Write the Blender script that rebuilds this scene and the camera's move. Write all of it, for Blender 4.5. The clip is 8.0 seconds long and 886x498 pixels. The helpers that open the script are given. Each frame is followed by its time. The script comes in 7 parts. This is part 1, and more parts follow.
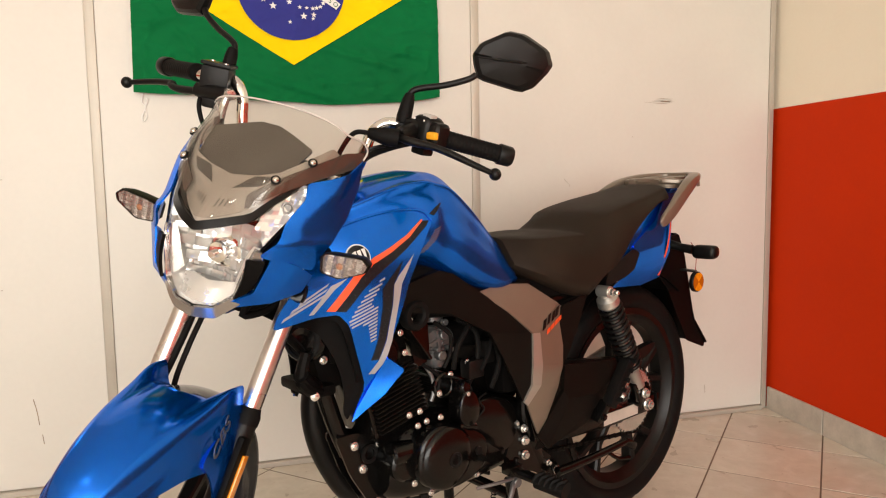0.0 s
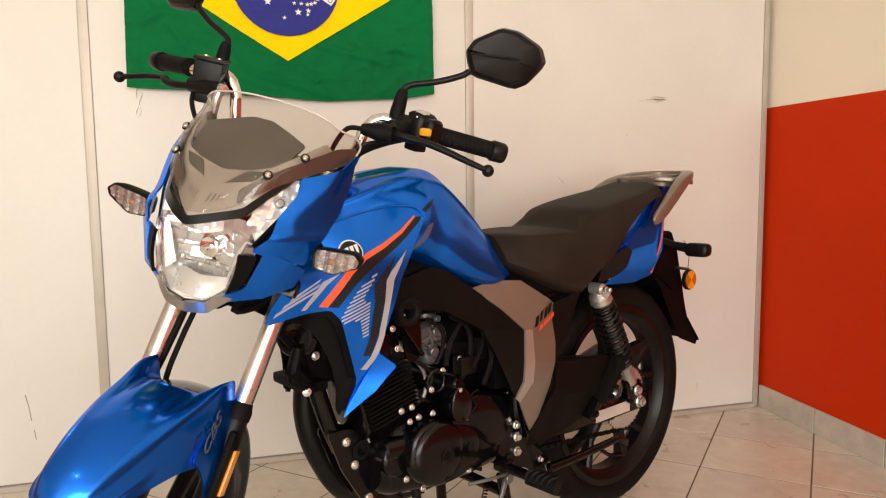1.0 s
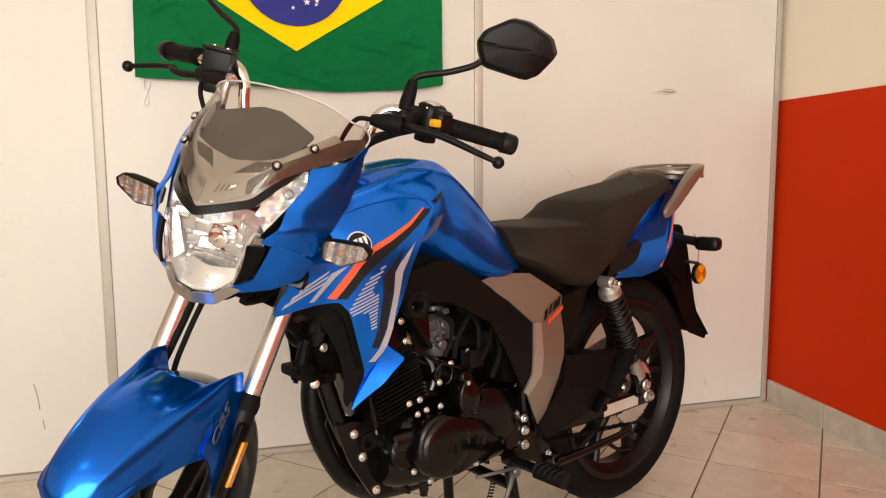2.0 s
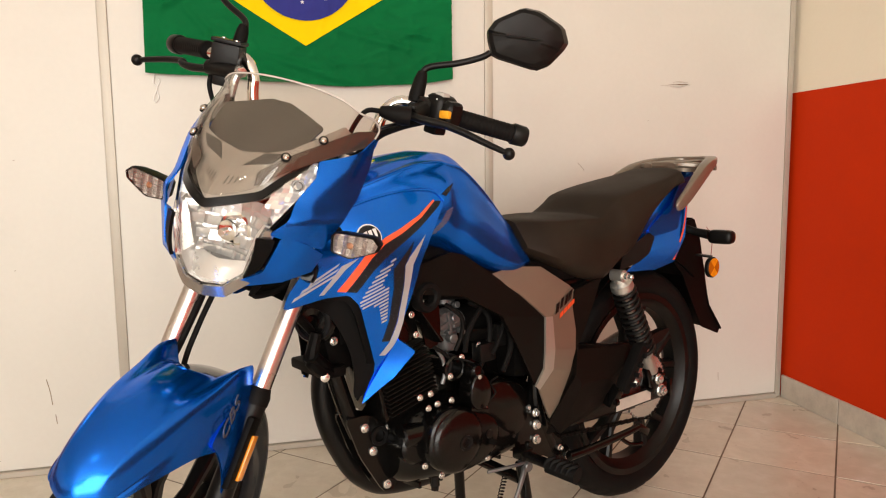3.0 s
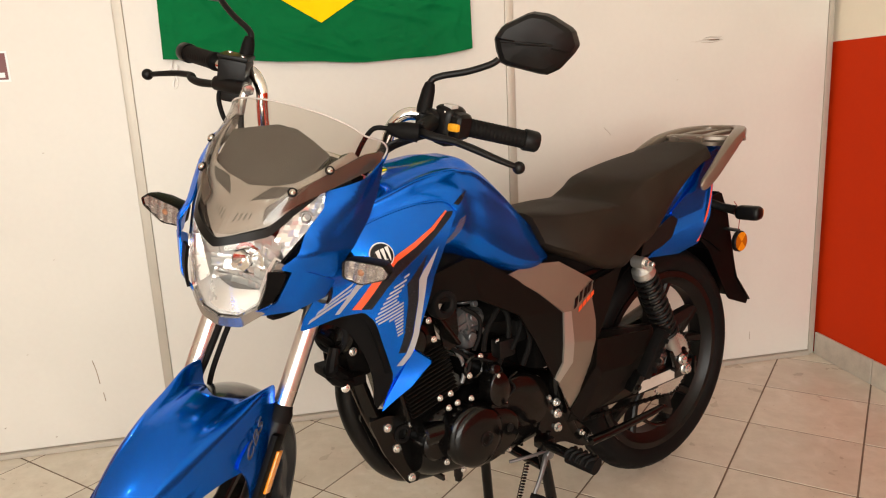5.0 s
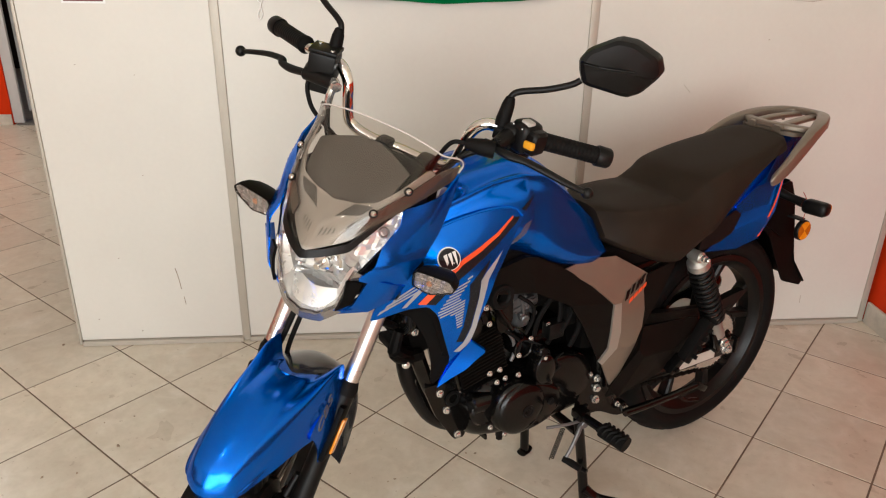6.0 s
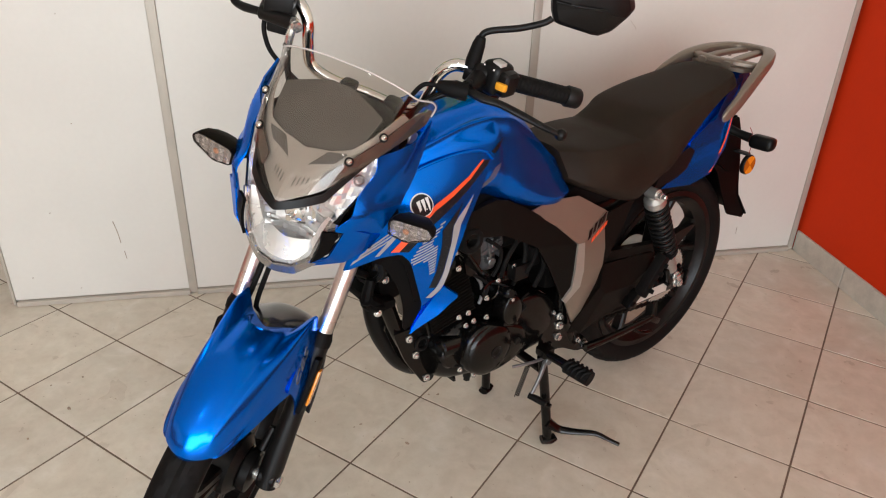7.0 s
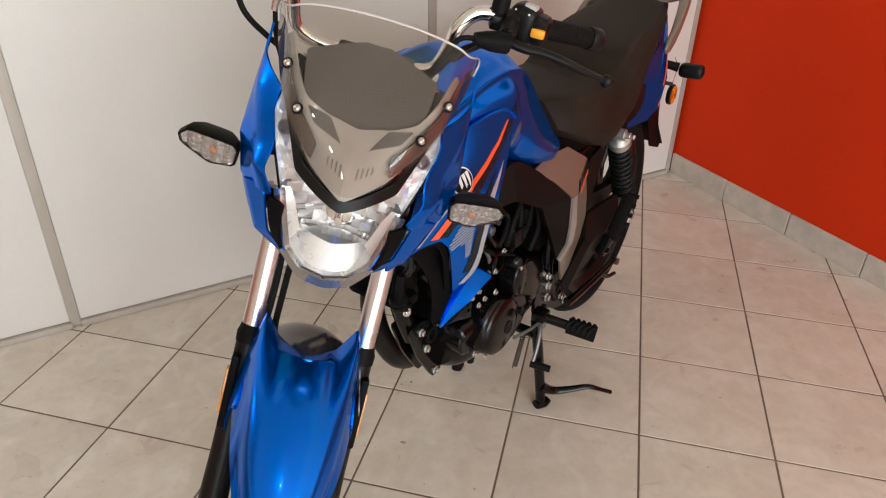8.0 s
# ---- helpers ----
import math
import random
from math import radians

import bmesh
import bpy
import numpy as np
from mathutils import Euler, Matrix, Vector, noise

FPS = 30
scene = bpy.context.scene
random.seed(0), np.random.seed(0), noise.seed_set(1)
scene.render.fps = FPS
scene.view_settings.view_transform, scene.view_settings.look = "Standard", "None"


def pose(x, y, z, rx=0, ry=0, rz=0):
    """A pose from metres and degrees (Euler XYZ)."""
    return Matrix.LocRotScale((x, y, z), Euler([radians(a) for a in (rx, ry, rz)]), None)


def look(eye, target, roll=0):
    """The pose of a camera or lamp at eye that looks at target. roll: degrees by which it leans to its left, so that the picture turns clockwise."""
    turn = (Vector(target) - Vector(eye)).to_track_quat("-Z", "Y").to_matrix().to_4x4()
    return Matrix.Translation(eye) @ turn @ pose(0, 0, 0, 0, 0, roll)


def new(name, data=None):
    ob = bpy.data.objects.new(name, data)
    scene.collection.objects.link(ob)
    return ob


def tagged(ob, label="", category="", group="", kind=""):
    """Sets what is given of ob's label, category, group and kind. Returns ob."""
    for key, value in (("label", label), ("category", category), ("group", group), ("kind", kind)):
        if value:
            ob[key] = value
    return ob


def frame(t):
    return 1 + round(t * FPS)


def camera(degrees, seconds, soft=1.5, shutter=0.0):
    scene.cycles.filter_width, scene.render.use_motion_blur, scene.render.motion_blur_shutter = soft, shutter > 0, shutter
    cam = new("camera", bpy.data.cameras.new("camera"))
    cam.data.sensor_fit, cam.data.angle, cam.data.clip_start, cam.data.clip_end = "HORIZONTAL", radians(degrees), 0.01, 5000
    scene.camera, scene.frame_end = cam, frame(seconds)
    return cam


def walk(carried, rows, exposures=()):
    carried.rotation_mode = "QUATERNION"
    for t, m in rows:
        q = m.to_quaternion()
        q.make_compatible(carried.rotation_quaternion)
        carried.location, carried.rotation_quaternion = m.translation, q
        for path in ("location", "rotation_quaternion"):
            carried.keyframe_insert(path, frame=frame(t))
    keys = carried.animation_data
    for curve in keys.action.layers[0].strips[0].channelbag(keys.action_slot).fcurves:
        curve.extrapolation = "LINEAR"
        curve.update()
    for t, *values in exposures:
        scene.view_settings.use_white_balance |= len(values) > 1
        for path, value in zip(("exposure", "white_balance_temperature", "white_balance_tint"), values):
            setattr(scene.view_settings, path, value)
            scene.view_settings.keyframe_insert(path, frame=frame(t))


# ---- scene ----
cam = camera(64.1, 8.0, soft=1.15)
PATH = [
    (0, (0.457, 0.426, 0.917), (0.92, 2.362, 0.724), -1.0),
    (0.5, (0.461, 0.424, 0.915), (0.927, 2.359, 0.719), -1.0),
    (1, (0.461, 0.423, 0.914), (0.937, 2.355, 0.715), -0.7),
    (1.5, (0.458, 0.429, 0.914), (0.929, 2.36, 0.699), -0.5),
    (3, (0.46, 0.441, 0.904), (0.889, 2.381, 0.676), -0.7),
    (3.5, (0.485, 0.462, 0.899), (0.922, 2.396, 0.642), -1.1),
    (4, (0.508, 0.442, 0.899), (0.916, 2.384, 0.647), -1.6),
    (4.2, (0.519, 0.445, 0.899), (0.906, 2.39, 0.642), -2.2),
    (5.3, (0.501, 0.449, 1.147), (0.792, 2.316, 0.489), -2.4),
    (5.5, (0.485, 0.444, 1.211), (0.803, 2.245, 0.402), -1.4),
    (6, (0.497, 0.441, 1.302), (0.631, 2.281, 0.531), 1.1),
    (6.5, (0.529, 0.452, 1.314), (0.655, 2.281, 0.516), 1.5),
    (7, (0.42, 0.471, 1.303), (0.748, 2.216, 0.383), 1.9),
    (7.5, (0.195, 0.569, 1.285), (0.735, 2.213, 0.282), -0.6),
    (8, (0.092, 0.758, 1.25), (0.924, 2.27, 0.239), 1.2),
]
walk(cam, [(t, look(eye, target, roll)) for t, eye, target, roll in PATH],
     exposures=[(0.0, 0.0, 6850, 11), (3.0, -0.03, 6850, 11), (4.2, 0.03, 6800, 11), (5.5, -0.05, 6650, 8), (6.2, -0.19, 6080, 8), (7.0, -0.13, 5870, 8), (7.5, -0.08, 5870, 8), (8.0, -0.10, 5870, 9)])

from mathutils.bvhtree import BVHTree

# ---- world and light ----
world = bpy.data.worlds.new("world")
scene.world = world
world.use_nodes = True
wn = world.node_tree.nodes
sky = wn.new("ShaderNodeTexSky")
sky.sky_type, sky.sun_disc = "NISHITA", False
sky.sun_elevation, sky.sun_rotation = radians(50), radians(20)
wn["Background"].inputs[1].default_value = 0.12
world.node_tree.links.new(sky.outputs[0], wn["Background"].inputs[0])

sun = new("sun", bpy.data.lights.new("sun", "SUN"))
sun.data.energy, sun.data.angle, sun.data.color = 3.0, radians(0.5), (1.0, 0.95, 0.88)
sun.matrix_basis = pose(0, 0, 6, 40, 0, 20)

# daylight in the wide shop-front opening behind the camera
lamp = new("daylight_opening", bpy.data.lights.new("daylight_opening", "AREA"))
lamp.data.shape, lamp.data.size, lamp.data.size_y = "RECTANGLE", 4.4, 2.3
lamp.data.energy, lamp.data.color = 254, (1.0, 0.97, 0.93)
lamp.matrix_basis = look((-0.5, -3.25, 1.35), (-0.3, 3.0, 1.2))

# unseen bare bulbs: one inferred from a fender glint, one added beyond the partition
BULBS = [(0.0, 0.35, 2.60, 2), (-2.6, 4.6, 2.60, 25)]
for bx, by, bz, watts in BULBS:
    bl = new("unseen_bulb_light", bpy.data.lights.new("unseen_bulb_light", "AREA"))
    bl.data.shape, bl.data.size = "DISK", 0.10
    bl.data.energy, bl.data.color = watts, (1.0, 0.95, 0.87)
    bl.matrix_basis = pose(bx, by, bz - 0.06)

# ---- materials ----
def node_mat(name):
    m = bpy.data.materials.new(name)
    m.use_nodes = True
    nt = m.node_tree
    return m, nt, nt.nodes["Principled BSDF"]


def noise_node(nt, scale, detail=4.0, rough=0.55, coords="Object"):
    tc = nt.nodes.new("ShaderNodeTexCoord")
    n = nt.nodes.new("ShaderNodeTexNoise")
    n.inputs["Scale"].default_value, n.inputs["Detail"].default_value, n.inputs["Roughness"].default_value = scale, detail, rough
    nt.links.new(tc.outputs[coords], n.inputs["Vector"])
    return n


def ramp(nt, src, stops):
    r = nt.nodes.new("ShaderNodeValToRGB")
    while len(r.color_ramp.elements) < len(stops):
        r.color_ramp.elements.new(0.5)
    for e, (p, c) in zip(r.color_ramp.elements, stops):
        e.position, e.color = p, (*c, 1)
    nt.links.new(src, r.inputs[0])
    return r.outputs[0]


def bump(nt, b, src, strength, dist=0.002):
    n = nt.nodes.new("ShaderNodeBump")
    n.inputs["Strength"].default_value, n.inputs["Distance"].default_value = strength, dist
    nt.links.new(src, n.inputs["Height"])
    nt.links.new(n.outputs[0], b.inputs["Normal"])


def surface(name, colour, rough=0.5, metal=0.0, vary=0.12, scale=12.0, grain=0.0, grain_scale=400.0, coat=0.0, spec=0.5, rough_vary=0.08):
    """A plain-coloured surface with tone variation at two scales, uneven gloss and fine relief."""
    m, nt, b = node_mat(name)
    big, fine = noise_node(nt, scale, 3), noise_node(nt, grain_scale, 2)
    mixn = nt.nodes.new("ShaderNodeMath")
    mixn.operation = "MULTIPLY_ADD"
    mixn.inputs[1].default_value = 0.3
    nt.links.new(fine.outputs[0], mixn.inputs[0])
    nt.links.new(big.outputs[0], mixn.inputs[2])
    lo = tuple(c * (1 - vary) for c in colour)
    hi = tuple(min(1, c * (1 + vary)) for c in colour)
    nt.links.new(ramp(nt, mixn.outputs[0], [(0.4, lo), (0.9, hi)]), b.inputs["Base Color"])
    mr = nt.nodes.new("ShaderNodeMapRange")
    mr.inputs["To Min"].default_value, mr.inputs["To Max"].default_value = max(0.02, rough - rough_vary), min(1, rough + rough_vary)
    nt.links.new(big.outputs[0], mr.inputs["Value"])
    nt.links.new(mr.outputs[0], b.inputs["Roughness"])
    b.inputs["Metallic"].default_value = metal
    b.inputs["Specular IOR Level"].default_value = spec
    if coat:
        b.inputs["Coat Weight"].default_value, b.inputs["Coat Roughness"].default_value = coat, 0.04
    if grain:
        bump(nt, b, fine.outputs[0], grain, 0.001)
    return m


def glassy(name, tint, gloss_rough=0.02, ior=1.45):
    """A clear or smoked pane: straight-through colour with Fresnel gloss."""
    m, nt, b = node_mat(name)
    nt.nodes.remove(b)
    tr, gl, mx, lw, pw, ad = (nt.nodes.new("ShaderNode" + k) for k in ("BsdfTransparent", "BsdfGlossy", "MixShader", "LayerWeight", "Math", "Math"))
    tr.inputs[0].default_value = (*tint, 1)
    gl.inputs["Roughness"].default_value = gloss_rough
    lw.inputs[0].default_value = 0.5
    pw.operation, ad.operation = "POWER", "MULTIPLY_ADD"
    pw.inputs[1].default_value = 4.0
    ad.inputs[1].default_value, ad.inputs[2].default_value = 0.8, ((ior - 1) / (ior + 1)) ** 2
    nt.links.new(lw.outputs["Facing"], pw.inputs[0])
    nt.links.new(pw.outputs[0], ad.inputs[0])
    nt.links.new(ad.outputs[0], mx.inputs[0])
    nt.links.new(tr.outputs[0], mx.inputs[1])
    nt.links.new(gl.outputs[0], mx.inputs[2])
    nt.links.new(mx.outputs[0], nt.nodes["Material Output"].inputs[0])
    return m


def flake_paint(name, dark, bright):
    """Metallic lacquer: fine coloured flakes under a clear coat."""
    m, nt, b = node_mat(name)
    tc = nt.nodes.new("ShaderNodeTexCoord")
    v = nt.nodes.new("ShaderNodeTexVoronoi")
    v.inputs["Scale"].default_value = 2200
    nt.links.new(tc.outputs["Object"], v.inputs["Vector"])
    colour = ramp(nt, v.outputs["Color"], [(0.2, dark), (0.9, bright)])
    flakes = nt.nodes.new("ShaderNodeBsdfAnisotropic")
    flakes.inputs["Roughness"].default_value = 0.25
    under = nt.nodes.new("ShaderNodeBsdfDiffuse")
    coat = nt.nodes.new("ShaderNodeBsdfAnisotropic")
    coat.inputs["Color"].default_value, coat.inputs["Roughness"].default_value = (1, 1, 1, 1), 0.012
    nt.links.new(colour, flakes.inputs["Color"])
    nt.links.new(colour, under.inputs["Color"])
    body = nt.nodes.new("ShaderNodeMixShader")
    body.inputs[0].default_value = 0.10
    nt.links.new(flakes.outputs[0], body.inputs[1])
    nt.links.new(under.outputs[0], body.inputs[2])
    edge = nt.nodes.new("ShaderNodeFresnel")
    edge.inputs["IOR"].default_value = 1.40
    half = nt.nodes.new("ShaderNodeMath")
    half.operation = "MULTIPLY"
    half.inputs[1].default_value = 0.5
    nt.links.new(edge.outputs[0], half.inputs[0])
    whole = nt.nodes.new("ShaderNodeMixShader")
    nt.links.new(half.outputs[0], whole.inputs[0])
    nt.links.new(body.outputs[0], whole.inputs[1])
    nt.links.new(coat.outputs[0], whole.inputs[2])
    target = [n for n in nt.nodes if n.bl_idname == "ShaderNodeOutputMaterial"][0]
    nt.links.new(whole.outputs[0], target.inputs["Surface"])
    nt.nodes.remove(b)
    return m


def tile_mat():
    m, nt, b = node_mat("floor_tile_glaze")
    info = nt.nodes.new("ShaderNodeObjectInfo")
    tc = nt.nodes.new("ShaderNodeTexCoord")
    off = nt.nodes.new("ShaderNodeVectorMath")
    off.operation = "MULTIPLY_ADD"
    off.inputs[1].default_value = (1, 1, 1)
    comb = nt.nodes.new("ShaderNodeCombineXYZ")
    mul = nt.nodes.new("ShaderNodeMath")
    mul.operation = "MULTIPLY"
    mul.inputs[1].default_value = 37.0
    nt.links.new(info.outputs["Random"], mul.inputs[0])
    nt.links.new(mul.outputs[0], comb.inputs[0])
    nt.links.new(tc.outputs["Object"], off.inputs[0])
    nt.links.new(comb.outputs[0], off.inputs[2])
    big = nt.nodes.new("ShaderNodeTexNoise")
    big.inputs["Scale"].default_value, big.inputs["Detail"].default_value, big.inputs["Distortion"].default_value = 9, 7, 0.7
    nt.links.new(off.outputs[0], big.inputs["Vector"])
    fine = noise_node(nt, 160, 3)
    base = ramp(nt, big.outputs[0], [(0.3, (0.58, 0.515, 0.42)), (0.5, (0.615, 0.56, 0.46)), (0.62, (0.635, 0.585, 0.49)), (0.75, (0.70, 0.655, 0.575))])
    hsv = nt.nodes.new("ShaderNodeHueSaturation")
    mr = nt.nodes.new("ShaderNodeMapRange")
    mr.inputs["To Min"].default_value, mr.inputs["To Max"].default_value = 0.95, 1.05
    nt.links.new(info.outputs["Random"], mr.inputs["Value"])
    nt.links.new(mr.outputs[0], hsv.inputs["Value"])
    nt.links.new(base, hsv.inputs["Color"])
    # fine mottling and small dirt specks
    mid = nt.nodes.new("ShaderNodeTexNoise")
    mid.inputs["Scale"].default_value, mid.inputs["Detail"].default_value, mid.inputs["Roughness"].default_value = 38, 6, 0.7
    nt.links.new(off.outputs[0], mid.inputs["Vector"])
    mott = ramp(nt, mid.outputs[0], [(0.30, (0.93, 0.92, 0.90)), (0.45, (0.98, 0.975, 0.97)), (0.55, (1.0, 1.0, 1.0)), (0.72, (1.04, 1.04, 1.04))])
    dots = nt.nodes.new("ShaderNodeTexNoise")
    dots.inputs["Scale"].default_value, dots.inputs["Detail"].default_value = 70, 2
    nt.links.new(off.outputs[0], dots.inputs["Vector"])
    dirt = ramp(nt, dots.outputs[0], [(0.70, (1.0, 1.0, 1.0)), (0.78, (0.62, 0.55, 0.48))])
    veins = nt.nodes.new("ShaderNodeTexNoise")
    veins.inputs["Scale"].default_value, veins.inputs["Detail"].default_value, veins.inputs["Distortion"].default_value = 8.0, 5, 0.6
    nt.links.new(off.outputs[0], veins.inputs["Vector"])
    wisp = ramp(nt, veins.outputs[0], [(0.40, (1.0, 1.0, 1.0)), (0.485, (1.06, 1.06, 1.07)), (0.515, (1.07, 1.07, 1.08)), (0.60, (1.0, 1.0, 1.0))])
    both = None
    for src_ in (mott, dirt, wisp):
        mul_ = nt.nodes.new("ShaderNodeMix")
        mul_.data_type, mul_.blend_type = "RGBA", "MULTIPLY"
        mul_.inputs["Factor"].default_value = 1.0
        nt.links.new(both or hsv.outputs[0], mul_.inputs["A"])
        nt.links.new(src_, mul_.inputs["B"])
        both = mul_.outputs["Result"]
    nt.links.new(both, b.inputs["Base Color"])
    r2 = nt.nodes.new("ShaderNodeMapRange")
    r2.inputs["To Min"].default_value, r2.inputs["To Max"].default_value = 0.2, 0.42
    nt.links.new(big.outputs[0], r2.inputs["Value"])
    nt.links.new(r2.outputs[0], b.inputs["Roughness"])
    bump(nt, b, fine.outputs[0], 0.04, 0.001)
    return m


GLOW, _nt, _b = node_mat("lit_bulb")
_b.inputs["Emission Color"].default_value, _b.inputs["Emission Strength"].default_value = (1.0, 0.93, 0.82, 1), 20.0
BLUE = flake_paint("blue_lacquer", (0.0, 0.106, 0.60), (0.0, 0.184, 0.96))
BLACK = surface("black_plastic", (0.0042, 0.0039, 0.0037), 0.40, spec=0.20, grain=0.15, grain_scale=900)
MATT = surface("matt_black_plastic", (0.0034, 0.0030, 0.0028), 0.5, spec=0.06, grain=0.3, grain_scale=700)
ENGINE = surface("black_engine_enamel", (0.0024, 0.0021, 0.0019), 0.16, grain=0.10, grain_scale=260, spec=0.28)
COVERP = surface("brown_black_plastic", (0.0062, 0.0047, 0.0038), 0.42, spec=0.055, grain=0.3, grain_scale=700)
DARKCAST = surface("dark_cast_metal", (0.16, 0.160, 0.160), 0.36, metal=0.6, grain=0.4, grain_scale=350)
RUBBER = surface("tyre_rubber", (0.0052, 0.0047, 0.0044), 0.6, spec=0.09, grain=0.3, grain_scale=300)
VINYL = surface("seat_vinyl", (0.0205, 0.0140, 0.0100), 0.52, spec=0.07, grain=0.5, grain_scale=650, vary=0.2)
CHROME = surface("chrome", (0.78, 0.77, 0.75), 0.07, metal=1.0, vary=0.03, rough_vary=0.04)
FORKTUBE = surface("fork_chrome", (0.62, 0.60, 0.58), 0.28, metal=1.0, vary=0.04, rough_vary=0.05)
CAST = surface("cast_aluminium", (0.42, 0.41, 0.39), 0.42, metal=0.9, grain=0.4, grain_scale=350)
STEEL = surface("zinc_bolt_steel", (0.62, 0.61, 0.57), 0.22, metal=0.8)
BRONZE = surface("bronze_grey_paint", (0.185, 0.147, 0.112), 0.34, metal=0.40, coat=0.3, vary=0.06)
SILVER = surface("silver_paint", (0.36, 0.33, 0.29), 0.34, metal=0.6, coat=0.3, vary=0.05)
COWL = surface("grey_cowl_plastic", (0.34, 0.30, 0.26), 0.16, vary=0.06, coat=0.6)
HOOD = surface("dark_hood_plastic", (0.085, 0.074, 0.063), 0.42, vary=0.05, scale=9, grain_scale=40, rough_vary=0.04)
# darker cowl tone: the shade inside the vent slots as a colour
VENT = surface("vent_shade", (0.14, 0.122, 0.105), 0.4, vary=0.05)
SCREW = surface("screw_steel", (0.50, 0.47, 0.42), 0.22, metal=0.95, vary=0.05)
MOUNT = surface("dark_bronze_plastic", (0.080, 0.060, 0.048), 0.22, vary=0.06)
CLEAR = glassy("clear_lens", (0.98, 0.98, 0.975))
SMOKED = glassy("smoked_screen", (0.90, 0.885, 0.86))
MIRRORISH = surface("reflector_chrome", (0.95, 0.95, 0.945), 0.09, metal=0.68, vary=0.02, rough_vary=0.05)
SATIN = surface("satin_silver", (0.90, 0.89, 0.87), 0.25, metal=0.6, vary=0.04, scale=40)
SIGREF = surface("dim_reflector", (0.38, 0.35, 0.33), 0.26, metal=0.5, vary=0.35, scale=160)
CLEARGREY = glassy("grey_clear_lens", (0.93, 0.915, 0.90), 0.05)
DULL_AMBER = surface("dull_amber_bulb", (0.42, 0.19, 0.10), 0.3, vary=0.2, scale=200)
AMBER = surface("amber_plastic", (0.75, 0.26, 0.01), 0.22, coat=0.6, vary=0.15, scale=60)
REDLENS = surface("red_lens", (0.35, 0.015, 0.01), 0.2, coat=0.6)
ORANGE_DECAL = surface("orange_decal", (0.77, 0.085, 0.022), 0.32, coat=0.5, vary=0.04)
DIM_DECAL = surface("dim_bronze_decal", (0.12, 0.10, 0.10), 0.34, metal=0.3, coat=0.5, vary=0.04)
SILVER_DECAL = surface("silver_decal", (0.32, 0.33, 0.34), 0.34, metal=0.3, coat=0.5, vary=0.04)
CARBON_DECAL = surface("carbon_decal", (0.010, 0.011, 0.013), 0.25, spec=0.2, vary=0.4, scale=300)
WHITE_DECAL = surface("white_decal", (0.75, 0.75, 0.74), 0.35, vary=0.03)
YELLOW = surface("yellow_switch", (0.80, 0.36, 0.02), 0.4, vary=0.05)
GREYSW = surface("grey_switch", (0.42, 0.40, 0.37), 0.45, vary=0.05)
RIM = surface("rim_black", (0.0042, 0.0037, 0.0034), 0.34, spec=0.2)
WALL = surface("white_laminate", (0.625, 0.60, 0.548), 0.42, vary=0.04, scale=2.2, grain=0.05, grain_scale=60)
CREAM = surface("cream_wall_paint", (0.88, 0.81, 0.67), 0.6, vary=0.025, scale=2, grain=0.2, grain_scale=90)
ORANGE = surface("orange_wall_paint", (0.585, 0.034, 0.004), 0.6, spec=0.07, vary=0.05, scale=2.5, grain=0.25, grain_scale=80)
STRIP = surface("aluminium_profile", (0.44, 0.40, 0.34), 0.42, metal=0.2, vary=0.06)
STONE = surface("skirting_stone", (0.52, 0.47, 0.40), 0.45, vary=0.16, scale=18, grain=0.1, grain_scale=120)
GROUT = surface("floor_grout", (0.16, 0.115, 0.08), 0.85, vary=0.3, scale=4, grain=0.4, grain_scale=200)
TILE = tile_mat()
CEIL = surface("ceiling_paint", (0.78, 0.76, 0.72), 0.7, vary=0.03, scale=2)
GREEN = surface("green_flag_cloth", (0.0, 0.125, 0.036), 0.7, spec=0.08, vary=0.1, scale=5, grain=0.4, grain_scale=1200)
YELLOW_CLOTH = surface("yellow_flag_cloth", (0.85, 0.60, 0.005), 0.7, spec=0.08, vary=0.06, scale=5, grain=0.4, grain_scale=1200)
BLUE_CLOTH = surface("blue_flag_cloth", (0.035, 0.040, 0.23), 0.7, spec=0.08, vary=0.08, scale=6, grain=0.4, grain_scale=1200)
WHITE_CLOTH = surface("white_flag_cloth", (0.78, 0.77, 0.75), 0.6, vary=0.04)
# near-black base colour that holds the gloom of the back room
DARK = surface("doorway_gloom", (0.03, 0.025, 0.022), 0.8)
DOORPAINT = surface("grey_white_door_paint", (0.55, 0.53, 0.52), 0.5, vary=0.05, scale=3)
SCUFF = surface("wall_scuff_dirt", (0.33, 0.25, 0.18), 0.7, vary=0.4, scale=60)


# ---- mesh tools ----
def link(name, bm, mat, parent=None, label="", sharp=35):
    me = bpy.data.meshes.new(name)
    bm.normal_update()
    bm.to_mesh(me)
    bm.free()
    me.materials.append(mat)
    me.polygons.foreach_set("use_smooth", [True] * len(me.polygons))
    me.set_sharp_from_angle(angle=radians(sharp))
    ob = new(name, me)
    if parent:
        ob.parent = parent
    if label:
        ob["label"] = label
    return ob


TURNED = None
HEAD_POINT, HEAD_AXIS = Vector((1.2525, 0, 0.285)), Vector((-math.sin(radians(25)), 0, math.cos(radians(25))))


def steer(degrees):
    """Turn about the steering head."""
    return Matrix.Translation(HEAD_POINT) @ Matrix.Rotation(radians(degrees), 4, HEAD_AXIS) @ Matrix.Translation(-HEAD_POINT)


def part(name, bm, mat, parent, label="", sharp=35):
    """One mesh part; while TURNED is set it goes round with the handlebar, which stands turned to the left."""
    if TURNED:
        bm.transform(TURNED)
    return link(name, bm, mat, parent, label, sharp)


